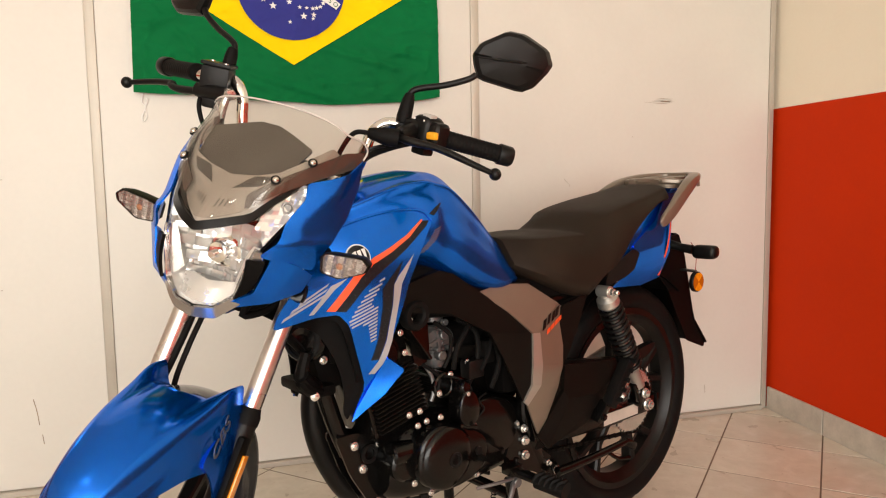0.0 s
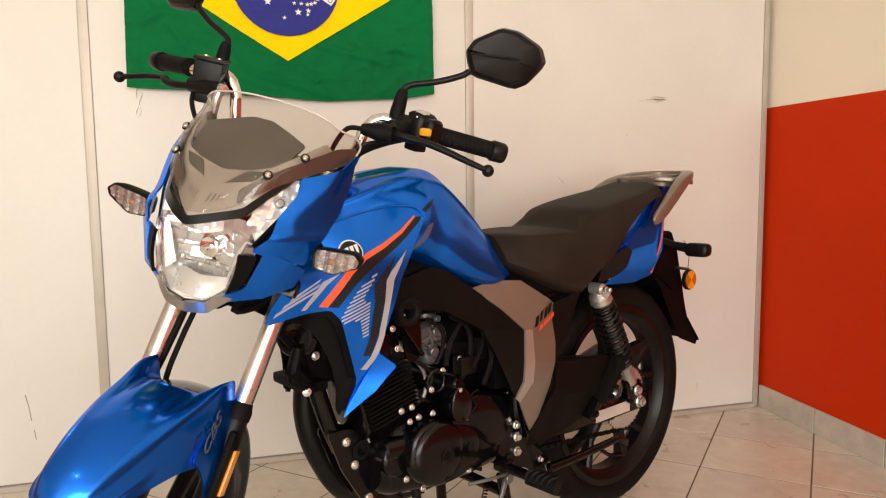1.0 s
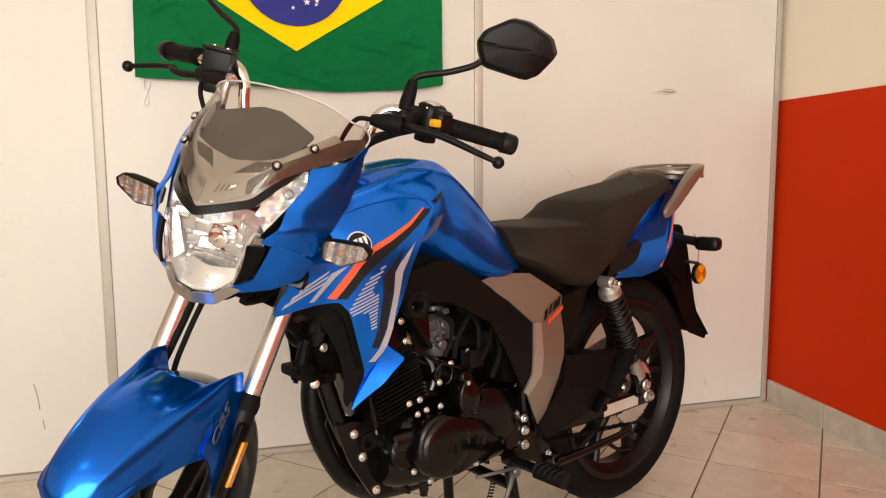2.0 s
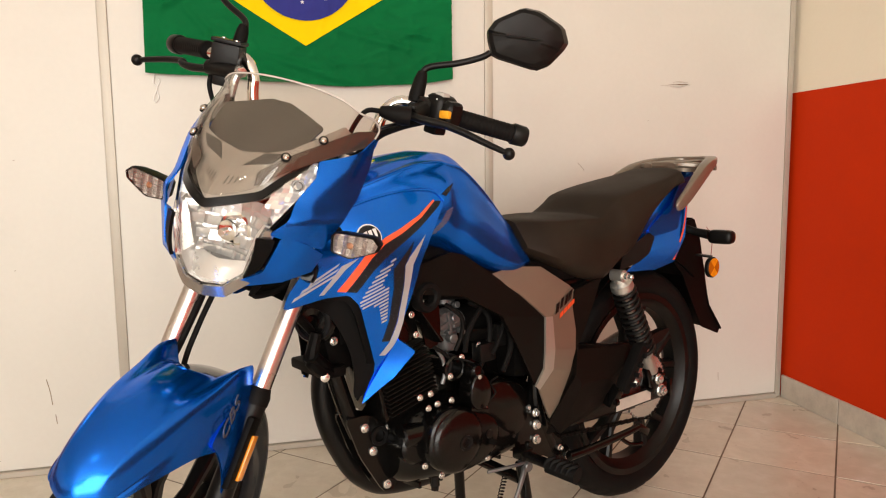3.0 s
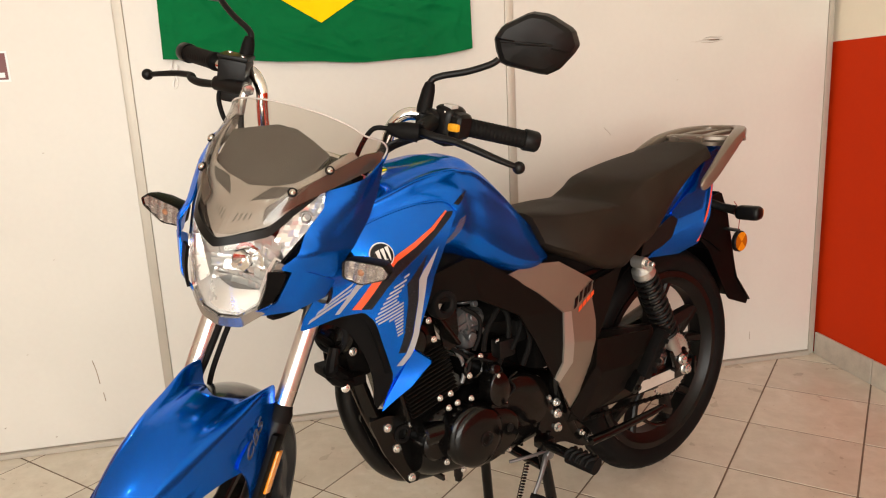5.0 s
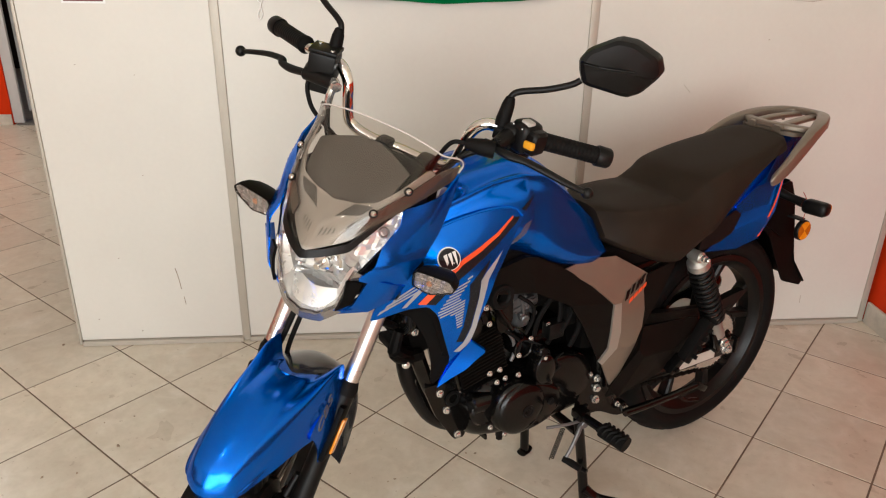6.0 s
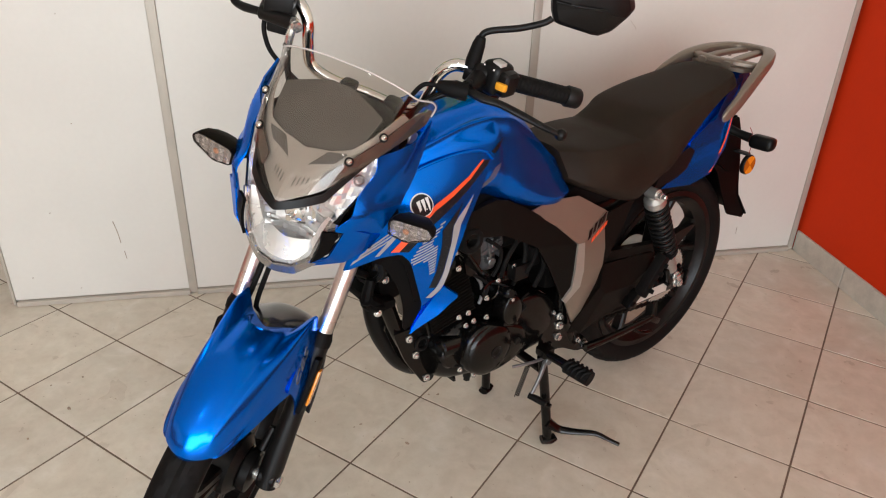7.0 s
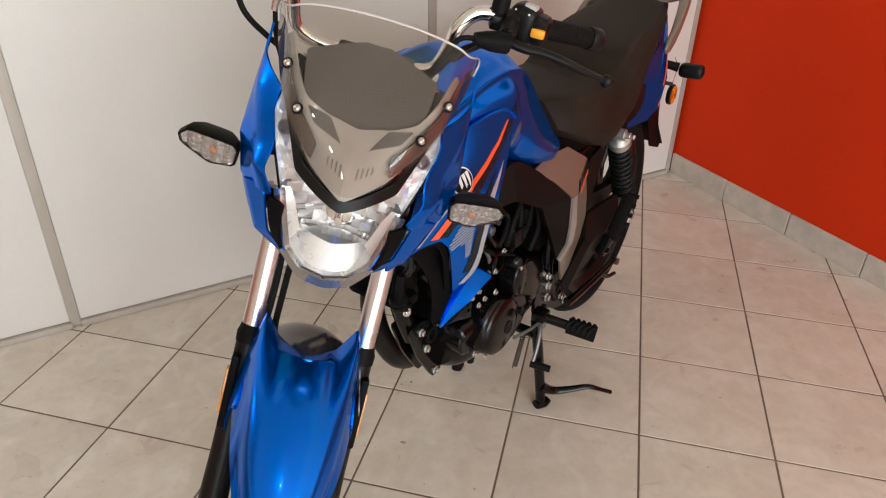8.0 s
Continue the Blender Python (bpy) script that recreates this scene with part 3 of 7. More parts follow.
flag = tagged(new("flag"), "green, yellow and blue cloth flag hanging creased on the white wall", "flag")
flag.matrix_basis = ASKEW
FH = 14 * MOD
bottom_edge = [(FX0 + (FX1 - FX0) * i / 16, FZ0 - sag(FX0 + (FX1 - FX0) * i / 16)) for i in range(17)]
flag_piece("flag_field", bottom_edge + [(FX1 - 0.004, FZ0 + FH), (FX0 + 0.012, FZ0 + FH)], GREEN, 0.0, flag, 0.0065)
cx, cz = (FX0 + FX1) / 2, FZ0 + FH / 2
flag_piece("flag_rhombus", [(cx, FZ0 + 1.9 * MOD), (FX1 - 1.7 * MOD, cz), (cx, FZ0 + FH - 1.7 * MOD), (FX0 + 1.7 * MOD, cz)], YELLOW_CLOTH, 0.004, flag, 0.0065)
flag_piece("flag_disc", [(cx + 3.5 * MOD * math.cos(a), cz + 3.5 * MOD * math.sin(a)) for a in (2 * math.pi * k / 48 for k in range(48))], BLUE_CLOTH, 0.009, flag, 0.0065)
ax, az = cx - 2 * MOD, FZ0 - 0.8 * MOD
a0, a1 = radians(52.3), radians(99)
arc = [a0 + (a1 - a0) * k / 20 for k in range(21)]
flag_piece("flag_band", [(ax + 8.5 * MOD * math.cos(a), az + 8.5 * MOD * math.sin(a)) for a in arc] + [(ax + 8 * MOD * math.cos(a), az + 8 * MOD * math.sin(a)) for a in reversed(arc)], WHITE_CLOTH, 0.0125, flag, 0.0065)
motto = "ORDEM E PROGRESSO"
for i, ch in enumerate(motto):
    if ch != " ":
        a = radians(97 - 43 * i / (len(motto) - 1))
        x, z = ax + 8.24 * MOD * math.cos(a), az + 8.24 * MOD * math.sin(a)
        m = Matrix.Translation((x, cloth(x, z) - 0.0145, z)) @ Matrix.Rotation(a - math.pi / 2, 4, "Y").inverted() @ Matrix.Rotation(math.pi / 2, 4, "X")
        part("flag_letter", lettering(ch, 0.019, m, 0.0002), GREEN, flag, "green printed letter")
for sx, sz, sr in ((-2.9, -0.55, 0.2), (-2.45, -0.15, 0.3), (-2.2, -0.75, 0.28), (-1.75, -0.55, 0.26), (-1.8, -0.95, 0.26), (-1.2, -1.35, 0.32), (-0.2, -0.05, 0.26), (-0.45, -0.35, 0.18),
                   (0.2, -0.35, 0.28), (-0.25, -0.65, 0.18), (-0.15, -1.05, 0.26), (0.5, -1.4, 0.18), (0.95, -1.42, 0.18), (1.35, -1.45, 0.2), (1.6, -1.4, 0.22), (1.85, -1.3, 0.2),
                   (2.0, -0.7, 0.28), (2.4, -0.75, 0.2), (2.05, -1.05, 0.22), (1.4, -1.85, 0.24), (0.75, -1.95, 0.3), (1.35, -2.1, 0.16), (-0.15, -2.35, 0.18), (-1.5, 0.35, 0.26), (-2.6, 0.5, 0.2)):
    x, z, r = cx + sx * MOD, cz + sz * MOD, sr * MOD * 0.8
    pts = [(x + (r if k % 2 == 0 else r * 0.42) * math.sin(k * math.pi / 5), z + (r if k % 2 == 0 else r * 0.42) * math.cos(k * math.pi / 5)) for k in range(10)]
    flag_piece("flag_star", pts, WHITE_CLOTH, 0.0125, flag, 0.006)
part("flag_cord", tube([(0.096, WALL_Y - 0.012, 1.195), (0.091, WALL_Y - 0.006, 1.165), (0.100, WALL_Y - 0.005, 1.15), (0.089, WALL_Y - 0.004, 1.12), (0.094, WALL_Y - 0.004, 1.108), (0.103, WALL_Y - 0.004, 1.122), (0.099, WALL_Y - 0.004, 1.148), (0.108, WALL_Y - 0.006, 1.168), (0.105, WALL_Y - 0.008, 1.175)], 0.0017, 6, 4), WHITE_CLOTH, flag, "thin white tie cord")

# crumbs of dirt on the floor
rng_c = random.Random(11)
for x, y, r in ((-0.677, 2.70, 0.007), (-0.289, 2.126, 0.007), (-0.444, 2.004, 0.005), (-0.291, 2.266, 0.004), (-0.359, 2.017, 0.004), (0.49, 1.956, 0.004), (-0.368, 2.238, 0.003), (0.604, 1.866, 0.006), (0.716, 2.051, 0.005), (0.69, 2.054, 0.004)):
    cb = ball((0, 0, 0), 1, 8)
    for v in cb.verts:
        v.co *= 1 + rng_c.uniform(-0.3, 0.3)
    cb.transform(Matrix.Translation((x, y, r * 0.25)) @ Matrix.Rotation(rng_c.uniform(0, 6), 4, "Z") @ Matrix.Diagonal((r, r * 0.6, r * 0.3, 1)))
    tagged(link("crumb", cb, SCUFF), "small dark crumb of dirt on the tiles", "crumb", "crumbs on the floor")

# unseen: one above and behind the camera, one added fill beyond the partition
for bx, by, bz, watts in BULBS:
    holder_ = tagged(link("unseen_ceiling_lamp", spin([(0, 0.05), (0.02, 0.055), (0.10, 0.03), (0.15, 0.045)], (bx, by, bz), (0, 0, 1), 20), DOORPAINT), "unseen white ceiling lamp holder with a round bulb", "ceiling lamp", "ceiling lamps")
    part("bulb", ball((bx, by, bz - 0.01), 0.036, 16), GLOW, holder_, "lit round bulb")

# ---- the motorcycle ----
bike = tagged(new("motorcycle"), "glossy blue motorcycle with clear screen parked on its centre stand", "motorcycle")
bike.matrix_basis = pose(1.340, 2.153, 0, 0, 0, 207)


def tyre(centre, R, half, rim, grooves, seed):
    """A tyre with a rounded crown, worn shoulders and slanted tread grooves."""
    prof = []
    for k in range(21):
        a = math.pi * (k / 20 * 1.5 - 0.25)
        prof.append((-half * math.cos(a) * (1.0 if abs(math.cos(a)) < 0.95 else 0.98), (R + rim) / 2 + (R - rim) / 2 * math.sin(a) if math.sin(a) > 0 else rim + (R - rim) * 0.5 * (1 + math.sin(a))))
    seg = 180
    rings = []
    for i in range(seg):
        th = 2 * math.pi * i / seg
        ring = []
        for h, r in prof:
            s = h / half
            if r > R - 0.022 and grooves:
                ph = (th * grooves / (2 * math.pi) + 0.9 * abs(s) ** 1.3 * (1 if s > 0 else 1) + (0.5 if s > 0 else 0)) % 1
                if ph < 0.16 and 0.12 < abs(s) < 0.9:
                    r -= 0.0045
                if abs(s) < 0.07 and seed:
                    r -= 0.004
            ring.append(Vector(centre) + Vector((r * math.cos(th), h, r * math.sin(th))))
        rings.append(ring)
    bm = bmesh.new()
    vs = [[bm.verts.new(p) for p in r] for r in rings]
    n = len(prof)
    for a, b in zip(vs, vs[1:] + vs[:1]):
        for i in range(n - 1):
            bm.faces.new((a[i], a[i + 1], b[i + 1], b[i]))
    bmesh.ops.recalc_face_normals(bm, faces=bm.faces)
    return bm


def ring_y(centre, prof, seg=72):
    """Closed profile of (y, radius) pairs revolved round the axle."""
    bm = bmesh.new()
    c = Vector(centre)
    vs = [[bm.verts.new(c + Vector((r * math.cos(t), y, r * math.sin(t)))) for y, r in prof] for t in (2 * math.pi * i / seg for i in range(seg))]
    n = len(prof)
    for a, b in zip(vs, vs[1:] + vs[:1]):
        for i in range(n):
            bm.faces.new((a[i], a[(i + 1) % n], b[(i + 1) % n], b[i]))
    bmesh.ops.recalc_face_normals(bm, faces=bm.faces)
    return bm


def spoke_set(centre, r0, r1, count, phase, half):
    """Cast spokes that split in two towards the rim."""
    out = []
    c = Vector(centre)
    for i in range(count):
        t = 2 * math.pi * i / count + phase
        for s in (-1, 1):
            a = c + Vector((r0 * math.cos(t + s * 0.16), 0, r0 * math.sin(t + s * 0.16)))
            m = c + Vector(((r0 * 0.45 + r1 * 0.55) * math.cos(t + s * 0.11), 0, (r0 * 0.45 + r1 * 0.55) * math.sin(t + s * 0.11)))
            b = c + Vector((r1 * math.cos(t + s * 0.24), 0, r1 * math.sin(t + s * 0.24)))
            d = Vector((math.cos(t), 0, math.sin(t)))
            q = Vector((-d.z, 0, d.x))
            rings = []
            for p, w, h in ((a, 0.013, half), (m, 0.0105, half * 0.72), (b, 0.014, half * 0.9)):
                rings.append([p + q * (w * x) + Vector((0, h * y, 0)) for x, y in ((-1, -0.7), (-0.6, -1), (0.6, -1), (1, -0.7), (1, 0.7), (0.6, 1), (-0.6, 1), (-1, 0.7))])
            out.append(loft(rings))
    return join(*out)


def wheel(name, centre, R, half, rim_r, grooves, label):
    rim = part(name, ring_y(centre, [(-half * 0.8, rim_r + 0.012), (-half * 0.8, rim_r - 0.004), (-half * 0.55, rim_r - 0.012), (-half * 0.35, rim_r - 0.026), (half * 0.35, rim_r - 0.026), (half * 0.55, rim_r - 0.012), (half * 0.8, rim_r - 0.004), (half * 0.8, rim_r + 0.012), (half * 0.5, rim_r + 0.004), (-half * 0.5, rim_r + 0.004)]), RIM, bike, label)
    part("tyre", tyre(centre, R, half, rim_r, grooves, 1), RUBBER, rim, "black rubber road tyre with slanted grooves", 25)
    part("spokes", spoke_set(centre, 0.045, rim_r - 0.018, 5, 0.35, half * 0.42), RIM, rim, "", 40)
    part("hub", ring_y(centre, [(-half * 0.95, 0.012), (-half * 0.95, 0.045), (-half * 0.6, 0.062), (half * 0.6, 0.062), (half * 0.95, 0.045), (half * 0.95, 0.012)], 32), RIM, rim)
    return rim


# -- front end, turned with the bar
TURNED = steer(41.5)
FC = (1.287, 0.0, 0.305)
fw = wheel("front_wheel", FC, 0.286, 0.0375, 0.232, 44, "black cast front wheel")
disc = part("brake_disc", ring_y((FC[0], -0.058, FC[2]), [(-0.002, 0.085), (0.002, 0.085), (0.002, 0.13), (-0.002, 0.13)], 60), STEEL, fw, "steel brake disc")
part("axle", join(cyl((FC[0], -0.112, FC[2]), (FC[0], 0.112, FC[2]), 0.008), spin([(0.100, 0.012), (0.104, 0.0125), (0.112, 0.0125), (0.114, 0.010)], FC, (0, 1, 0), 6), spin([(0.060, 0.013), (0.074, 0.013)], FC, (0, 1, 0), 16)), STEEL, bike, "zinc-plated front axle with nut")
part("speedometer_drive", join(spin([(0.036, 0.040), (0.040, 0.043), (0.056, 0.043), (0.060, 0.03), (0.061, 0.012)], FC, (0, 1, 0), 28), cyl((1.265, 0.055, 0.345), (1.235, 0.060, 0.385), 0.008)), BLACK, bike)
FD = Vector((-0.50, 0, 1.0)).normalized()
for s in (1, -1):
    base = Vector((1.283, 0.086 * s, 0.305))
    at = lambda d, o=0.0: base + FD * d + Vector((0, o, 0))
    leg = part("fork_tube", tube([at(0.28), at(0.72)], 0.0165, 24, 1), FORKTUBE, bike, "polished chrome fork tube", 60)
    slider = part("fork_slider", join(spin([(-0.028, 0.008), (-0.02, 0.021), (0.02, 0.023), (0.10, 0.0205), (0.22, 0.0195), (0.285, 0.0195), (0.292, 0.0195), (0.296, 0.0175)], base, FD, 24), cyl(base + Vector((0, -0.018, 0)), base + Vector((0, 0.018, 0)), 0.021)), BLACK, bike, "satin black fork lower leg")
    part("dust_seal", spin([(0.284, 0.0208), (0.298, 0.0212), (0.304, 0.019), (0.312, 0.0172)], base, FD, 24), RUBBER, slider)
    hold = part("reflector_holder", bar(at(0.158, 0.013 * s) + Vector((0.012, 0, 0)), at(0.272, 0.013 * s) + Vector((0.012, 0, 0)), 0.012, 0.040, 0.004, up=(1, 0, 0.2)), MATT, bike, "dark grey reflector holder")
    part("fork_reflector", bar(at(0.168, 0.021 * s) + Vector((0.003, 0, 0)), at(0.240, 0.021 * s) + Vector((0.003, 0, 0)), 0.005, 0.019, 0.0015, up=(1, 0, 0.2)), AMBER, hold, "amber side reflector")
part("lower_yoke", join(box((0.075, 0.235, 0.034), Matrix.Translation((1.058, 0, 0.762)) @ Matrix.Rotation(radians(-25), 4, "Y"), 0.010), cyl((1.04, 0, 0.75), (0.965, 0, 0.92), 0.03)), ENGINE, bike)
part("upper_yoke", box((0.07, 0.225, 0.022), Matrix.Translation((0.955, 0, 0.925)) @ Matrix.Rotation(radians(-25), 4, "Y"), 0.008), CAST, bike)

# front fender
FEN = [  # angle round the wheel, crown radius, half width, side depth, middle dip, roundness
    (52.0, 0.290, 0.028, 0.007, 0.0, 0.3), (53.2, 0.299, 0.044, 0.018, 0.0, 0.8), (56.5, 0.309, 0.054, 0.033, 0.0, 1.0), (62.5, 0.318, 0.062, 0.050, 0.0, 1.0), (73, 0.321, 0.073, 0.068, 0.0, 1.0),
    (85, 0.325, 0.081, 0.087, 0.0, 0.85), (97, 0.331, 0.086, 0.106, 0.004, 0.55), (107, 0.341, 0.090, 0.110, 0.017, 0.1), (114.5, 0.346, 0.090, 0.10, 0.036, 0.0)]


def fender_row(a, r, w, d, dip, rd):
    """One cross-section: horn ridges outside, valleys inside them and a raised middle."""
    valley = 0.011 * min(1.0, max(0.0, (a - 76) / 30))
    k3 = min(0.026 + 0.020 * rd, 0.8 * d)
    k2 = min(0.003 + 0.022 * rd, 0.6 * d)
    half = ((0.0, dip), (0.16, dip + 0.001 * rd), (0.30, 0.86 * dip + 0.35 * valley + 0.003 * rd), (0.46, 0.62 * dip + valley + 0.007 * rd), (0.62, 0.30 * dip + 0.45 * valley + 0.012 * rd), (0.77, k2), (0.85, k3), (0.93, 0.5 * (k3 + d)), (1.0, d))
    row = [(-y, q) for y, q in reversed(half[1:])] + list(half)
    pts = []
    for y, q in row:
        side = min(1.0, abs(y) / 0.93)
        aa = radians(a) + (radians(-9 * (1 - side)) if a > 105 else 0)
        aa += radians(3.2 * max(0.0, (73 - a) / 21.2) ** 1.5) * side ** 3
        pts.append(Vector((FC[0] + (r - q) * math.cos(aa), y * w, FC[2] + (r - q) * math.sin(aa))))
    return pts


def sheet(rows, nu, nv, thick):
    g = [spline(r, nv) for r in rows]
    cols = [spline([r[i] for r in g], nu) for i in range(len(g[0]))]
    bm = bmesh.new()
    grid = [[bm.verts.new(c[j]) for c in cols] for j in range(len(cols[0]))]
    for a, b in zip(grid, grid[1:]):
        for i in range(len(a) - 1):
            bm.faces.new((a[i], a[i + 1], b[i + 1], b[i]))
    bm.normal_update()
    return bm


fender = part("front_fender", thicken(sheet([fender_row(*r) for r in FEN], 6, 4, 0.003), 0.0028, (1.36, 0, 1.2)), BLUE, bike, "glossy metallic blue front fender with raised horns", 50)
part("fender_rear", thicken(sheet([[Vector((FC[0] + (r_ - 0.02 * (y_ / 0.06) ** 2) * math.cos(radians(a_)), y_, FC[2] + (r_ - 0.02 * (y_ / 0.06) ** 2) * math.sin(radians(a_)))) for y_ in (-0.068, -0.05, -0.02, 0.02, 0.05, 0.068)] for a_, r_ in ((98, 0.314), (112, 0.318), (130, 0.320), (150, 0.318), (170, 0.316), (190, 0.314), (203, 0.312))], 6, 4, 0.003), 0.003, (0.9, 0, 0.9)), surface("grey_fender_plastic", (0.035, 0.035, 0.038), 0.16, coat=0.4), fender, "dark grey rear half of the fender", 50)
SKIRT = [(1.285, 0.552), (1.262, 0.528), (1.243, 0.48), (1.232, 0.425), (1.224, 0.405), (1.214, 0.425), (1.19, 0.50), (1.165, 0.555), (1.138, 0.60), (1.20, 0.585)]
skf = field([(1.285, 0.55, 0.0845), (1.14, 0.60, 0.071), (1.22, 0.41, 0.094), (1.19, 0.50, 0.095), (1.24, 0.54, 0.0875), (1.20, 0.585, 0.0755)])
sk = panel(SKIRT, skf, "y", 0.003, 0.015, 2)
part("fender_skirt", flip_y(sk), BLUE, fender)
part("fender_skirt", sk, BLUE, fender)
REARSK = [(1.165, 0.47), (1.13, 0.53), (1.105, 0.50), (1.12, 0.43), (1.15, 0.40)]
rs = panel(REARSK, field([(1.165, 0.47, 0.072), (1.105, 0.5, 0.066), (1.15, 0.4, 0.07), (1.13, 0.53, 0.07)]), "y", 0.003, 0.02, 2)
part("fender_skirt", flip_y(rs), BLUE, fender)
part("fender_skirt", rs, BLUE, fender)
cbs = Matrix.Translation((1.234, 0.0868, 0.572)) @ Matrix.Rotation(radians(2), 4, "Z") @ Matrix.Rotation(math.pi, 4, "Z") @ Matrix.Rotation(radians(77), 4, "X") @ Matrix.Rotation(radians(34), 4, "Z")
part("fender_decal", lettering("CBS", 0.039, cbs @ Matrix(((1, 0.3, 0, 0), (0, 0.66, 0, 0), (0, 0, 1, 0), (0, 0, 0, 1))), 0.0008), surface("grey_letter_foil", (0.12, 0.12, 0.125), 0.3, metal=0.6), fender, "silver letters CBS")

# headlight
TURNED = steer(38.5)
LENS = [(0, 0.754), (0.031, 0.758), (0.057, 0.780), (0.066, 0.815), (0.077, 0.850), (0.097, 0.894), (0.112, 0.930), (0.107, 0.955), (0.098, 0.955), (0.076, 0.920), (0.064, 0.899), (0.033, 0.889), (0, 0.8785)]
sym = lambda o: o + [(-y, z) for y, z in reversed(o[1:-1])]
lensf = field([(0, 0.745, 1.210), (0, 0.81, 1.226), (0, 0.875, 1.232), (0.048, 0.78, 1.203), (-0.048, 0.78, 1.203), (0.065, 0.84, 1.200), (-0.065, 0.84, 1.200), (0.062, 0.905, 1.188), (-0.062, 0.905, 1.188), (0.110, 0.955, 1.105), (-0.110, 0.955, 1.105), (0.09, 0.925, 1.145), (-0.09, 0.925, 1.145), (0.12, 0.80, 1.13), (-0.12, 0.80, 1.13)])
headlight = part("headlight", panel(sym(LENS), lensf, "x", 0.03, 0.02, 1, off=-0.128, cut=0.06), MATT, bike, "black headlight housing")
glass = part("lens", panel(sym(LENS), lensf, "x", 0.0025, 0.012, 1, off=0.0, cut=0.05), CLEAR, headlight, "clear headlight lens")
glass.visible_shadow = False


def reflector():
    """Faceted mirror bowl: rows of small bulging cells round the bulb."""
    bm = bmesh.new()
    rng_ = random.Random(3)
    bowl = lambda y, z: 1.150 + 4.2 * y * y + 3.6 * (z - 0.835) ** 2
    rows_z = [0.785, 0.797, 0.804, 0.819, 0.826, 0.841, 0.847, 0.861, 0.870, 0.884]
    for z0, z1 in zip(rows_z, rows_z[1:]):
        y0 = -0.076 + rng_.uniform(0, 0.004)
        while y0 < 0.072:
            y1 = y0 + rng_.choice((0.006, 0.008, 0.011, 0.015, 0.019))
            cy, cz_ = (y0 + y1) / 2, (z0 + z1) / 2
            wide = 0.045 + (cz_ - 0.785) * 0.26
            if abs(cy) < wide and math.hypot(cy, cz_ - 0.828) > 0.017:
                ty, tz = rng_.uniform(-0.42, 0.24), rng_.uniform(-0.34, 0.20)
                swell = rng_.uniform(0.0004, 0.0016)
                grid = []
                for i in range(4):
                    row = []
                    for j in range(4):
                        y, z = y0 + (y1 - y0) * j / 3, z0 + (z1 - z0) * i / 3
                        b_ = swell * (1 - (j / 1.5 - 1) ** 2) * (1 - (i / 1.5 - 1) ** 2)
                        row.append(bm.verts.new((bowl(cy, cz_) + (ty + 6.0 * cy) * (y - cy) + tz * (z - cz_) + b_, y, z)))
                    grid.append(row)
                for i in range(3):
                    for j in range(3):
                        bm.faces.new((grid[i][j], grid[i][j + 1], grid[i + 1][j + 1], grid[i + 1][j]))
            y0 = y1 + 0.0004
    bmesh.ops.solidify(bm, geom=bm.faces[:], thickness=0.001)
    return bm


part("reflector", reflector(), MIRRORISH, headlight, "mirror-bright faceted reflector", 30)
loop = chaikin([(y, z, 0) for y, z in sym(LENS)], 1, 0.05)
shell = []
for k, back in ((0.985, 0.003), (0.96, 0.022), (0.90, 0.050), (0.80, 0.075), (0.55, 0.092), (0.2, 0.098)):
    shell.append([Vector((max(lensf(p.x, p.y) - back, 1.06), p.x * k, 0.86 + (p.y - 0.86) * k)) for p in loop])
part("housing_skirt", thicken(loft([[Vector((lensf(p.x, p.y) - back, p.x * k, 0.86 + (p.y - 0.86) * k)) for p in loop] for k, back in ((1.004, 0.004), (1.006, 0.040), (0.98, 0.085))], cap=False), 0.002, (1.0, 0, 0.86)), MATT, headlight, "black side wall of the headlight")
part("reflector_bowl", loft(shell, cap=False), SATIN, headlight, "satin silver headlight bowl", 20)
for s in (1, -1):
    WL = [(0.064, 0.884), (0.066, 0.905), (0.078, 0.923), (0.098, 0.953), (0.106, 0.953), (0.1105, 0.930), (0.096, 0.895), (0.079, 0.860)]
    part("side_reflector_cell", panel([(y * s, z) for y, z in WL], lambda u, v: lensf(u, v) + 0.0034 * math.sin(v * 330 + u * 160) + 0.0016 * math.sin(u * 520 - v * 90), "x", 0.002, 0.006, 0, off=-0.016), surface("side_cell_chrome", (0.95, 0.95, 0.94), 0.12, metal=0.6) if s == 1 else bpy.data.materials["side_cell_chrome"], headlight, "bright fluted side reflector", 12)
    part("position_lamp", spin([(0, 0.010), (0.004, 0.0095), (0.004, 0.007), (-0.004, 0.004), (-0.004, 0.0005)], (lensf(0.090 * s, 0.918) - 0.013, 0.090 * s, 0.918), (0.8, 0.5 * s, 0.2), 16), DARKCAST, headlight)
bulb = part("bulb_shield", join(spin([(-0.006, 0.026), (0.0, 0.027), (0.001, 0.022), (-0.004, 0.021)], (1.154, 0.008, 0.830), (1, 0, 0), 28), spin([(0, 0.014), (0.004, 0.017), (0.02, 0.016), (0.022, 0.010)], (1.147, 0.002, 0.828), (1, 0, 0), 20), cyl((1.165, 0.002, 0.828), (1.184, 0.002, 0.828), 0.006)), CHROME, headlight, "chrome bulb shield")
CHIN = [(-0.059, 0.790), (-0.056, 0.781), (-0.030, 0.7585), (0.030, 0.7585), (0.056, 0.781), (0.059, 0.790), (0.040, 0.790), (0.0, 0.786), (-0.040, 0.790)]
chin_mat = surface("chin_silver", (0.84, 0.83, 0.81), 0.28, metal=0.65, vary=0.05, scale=30)
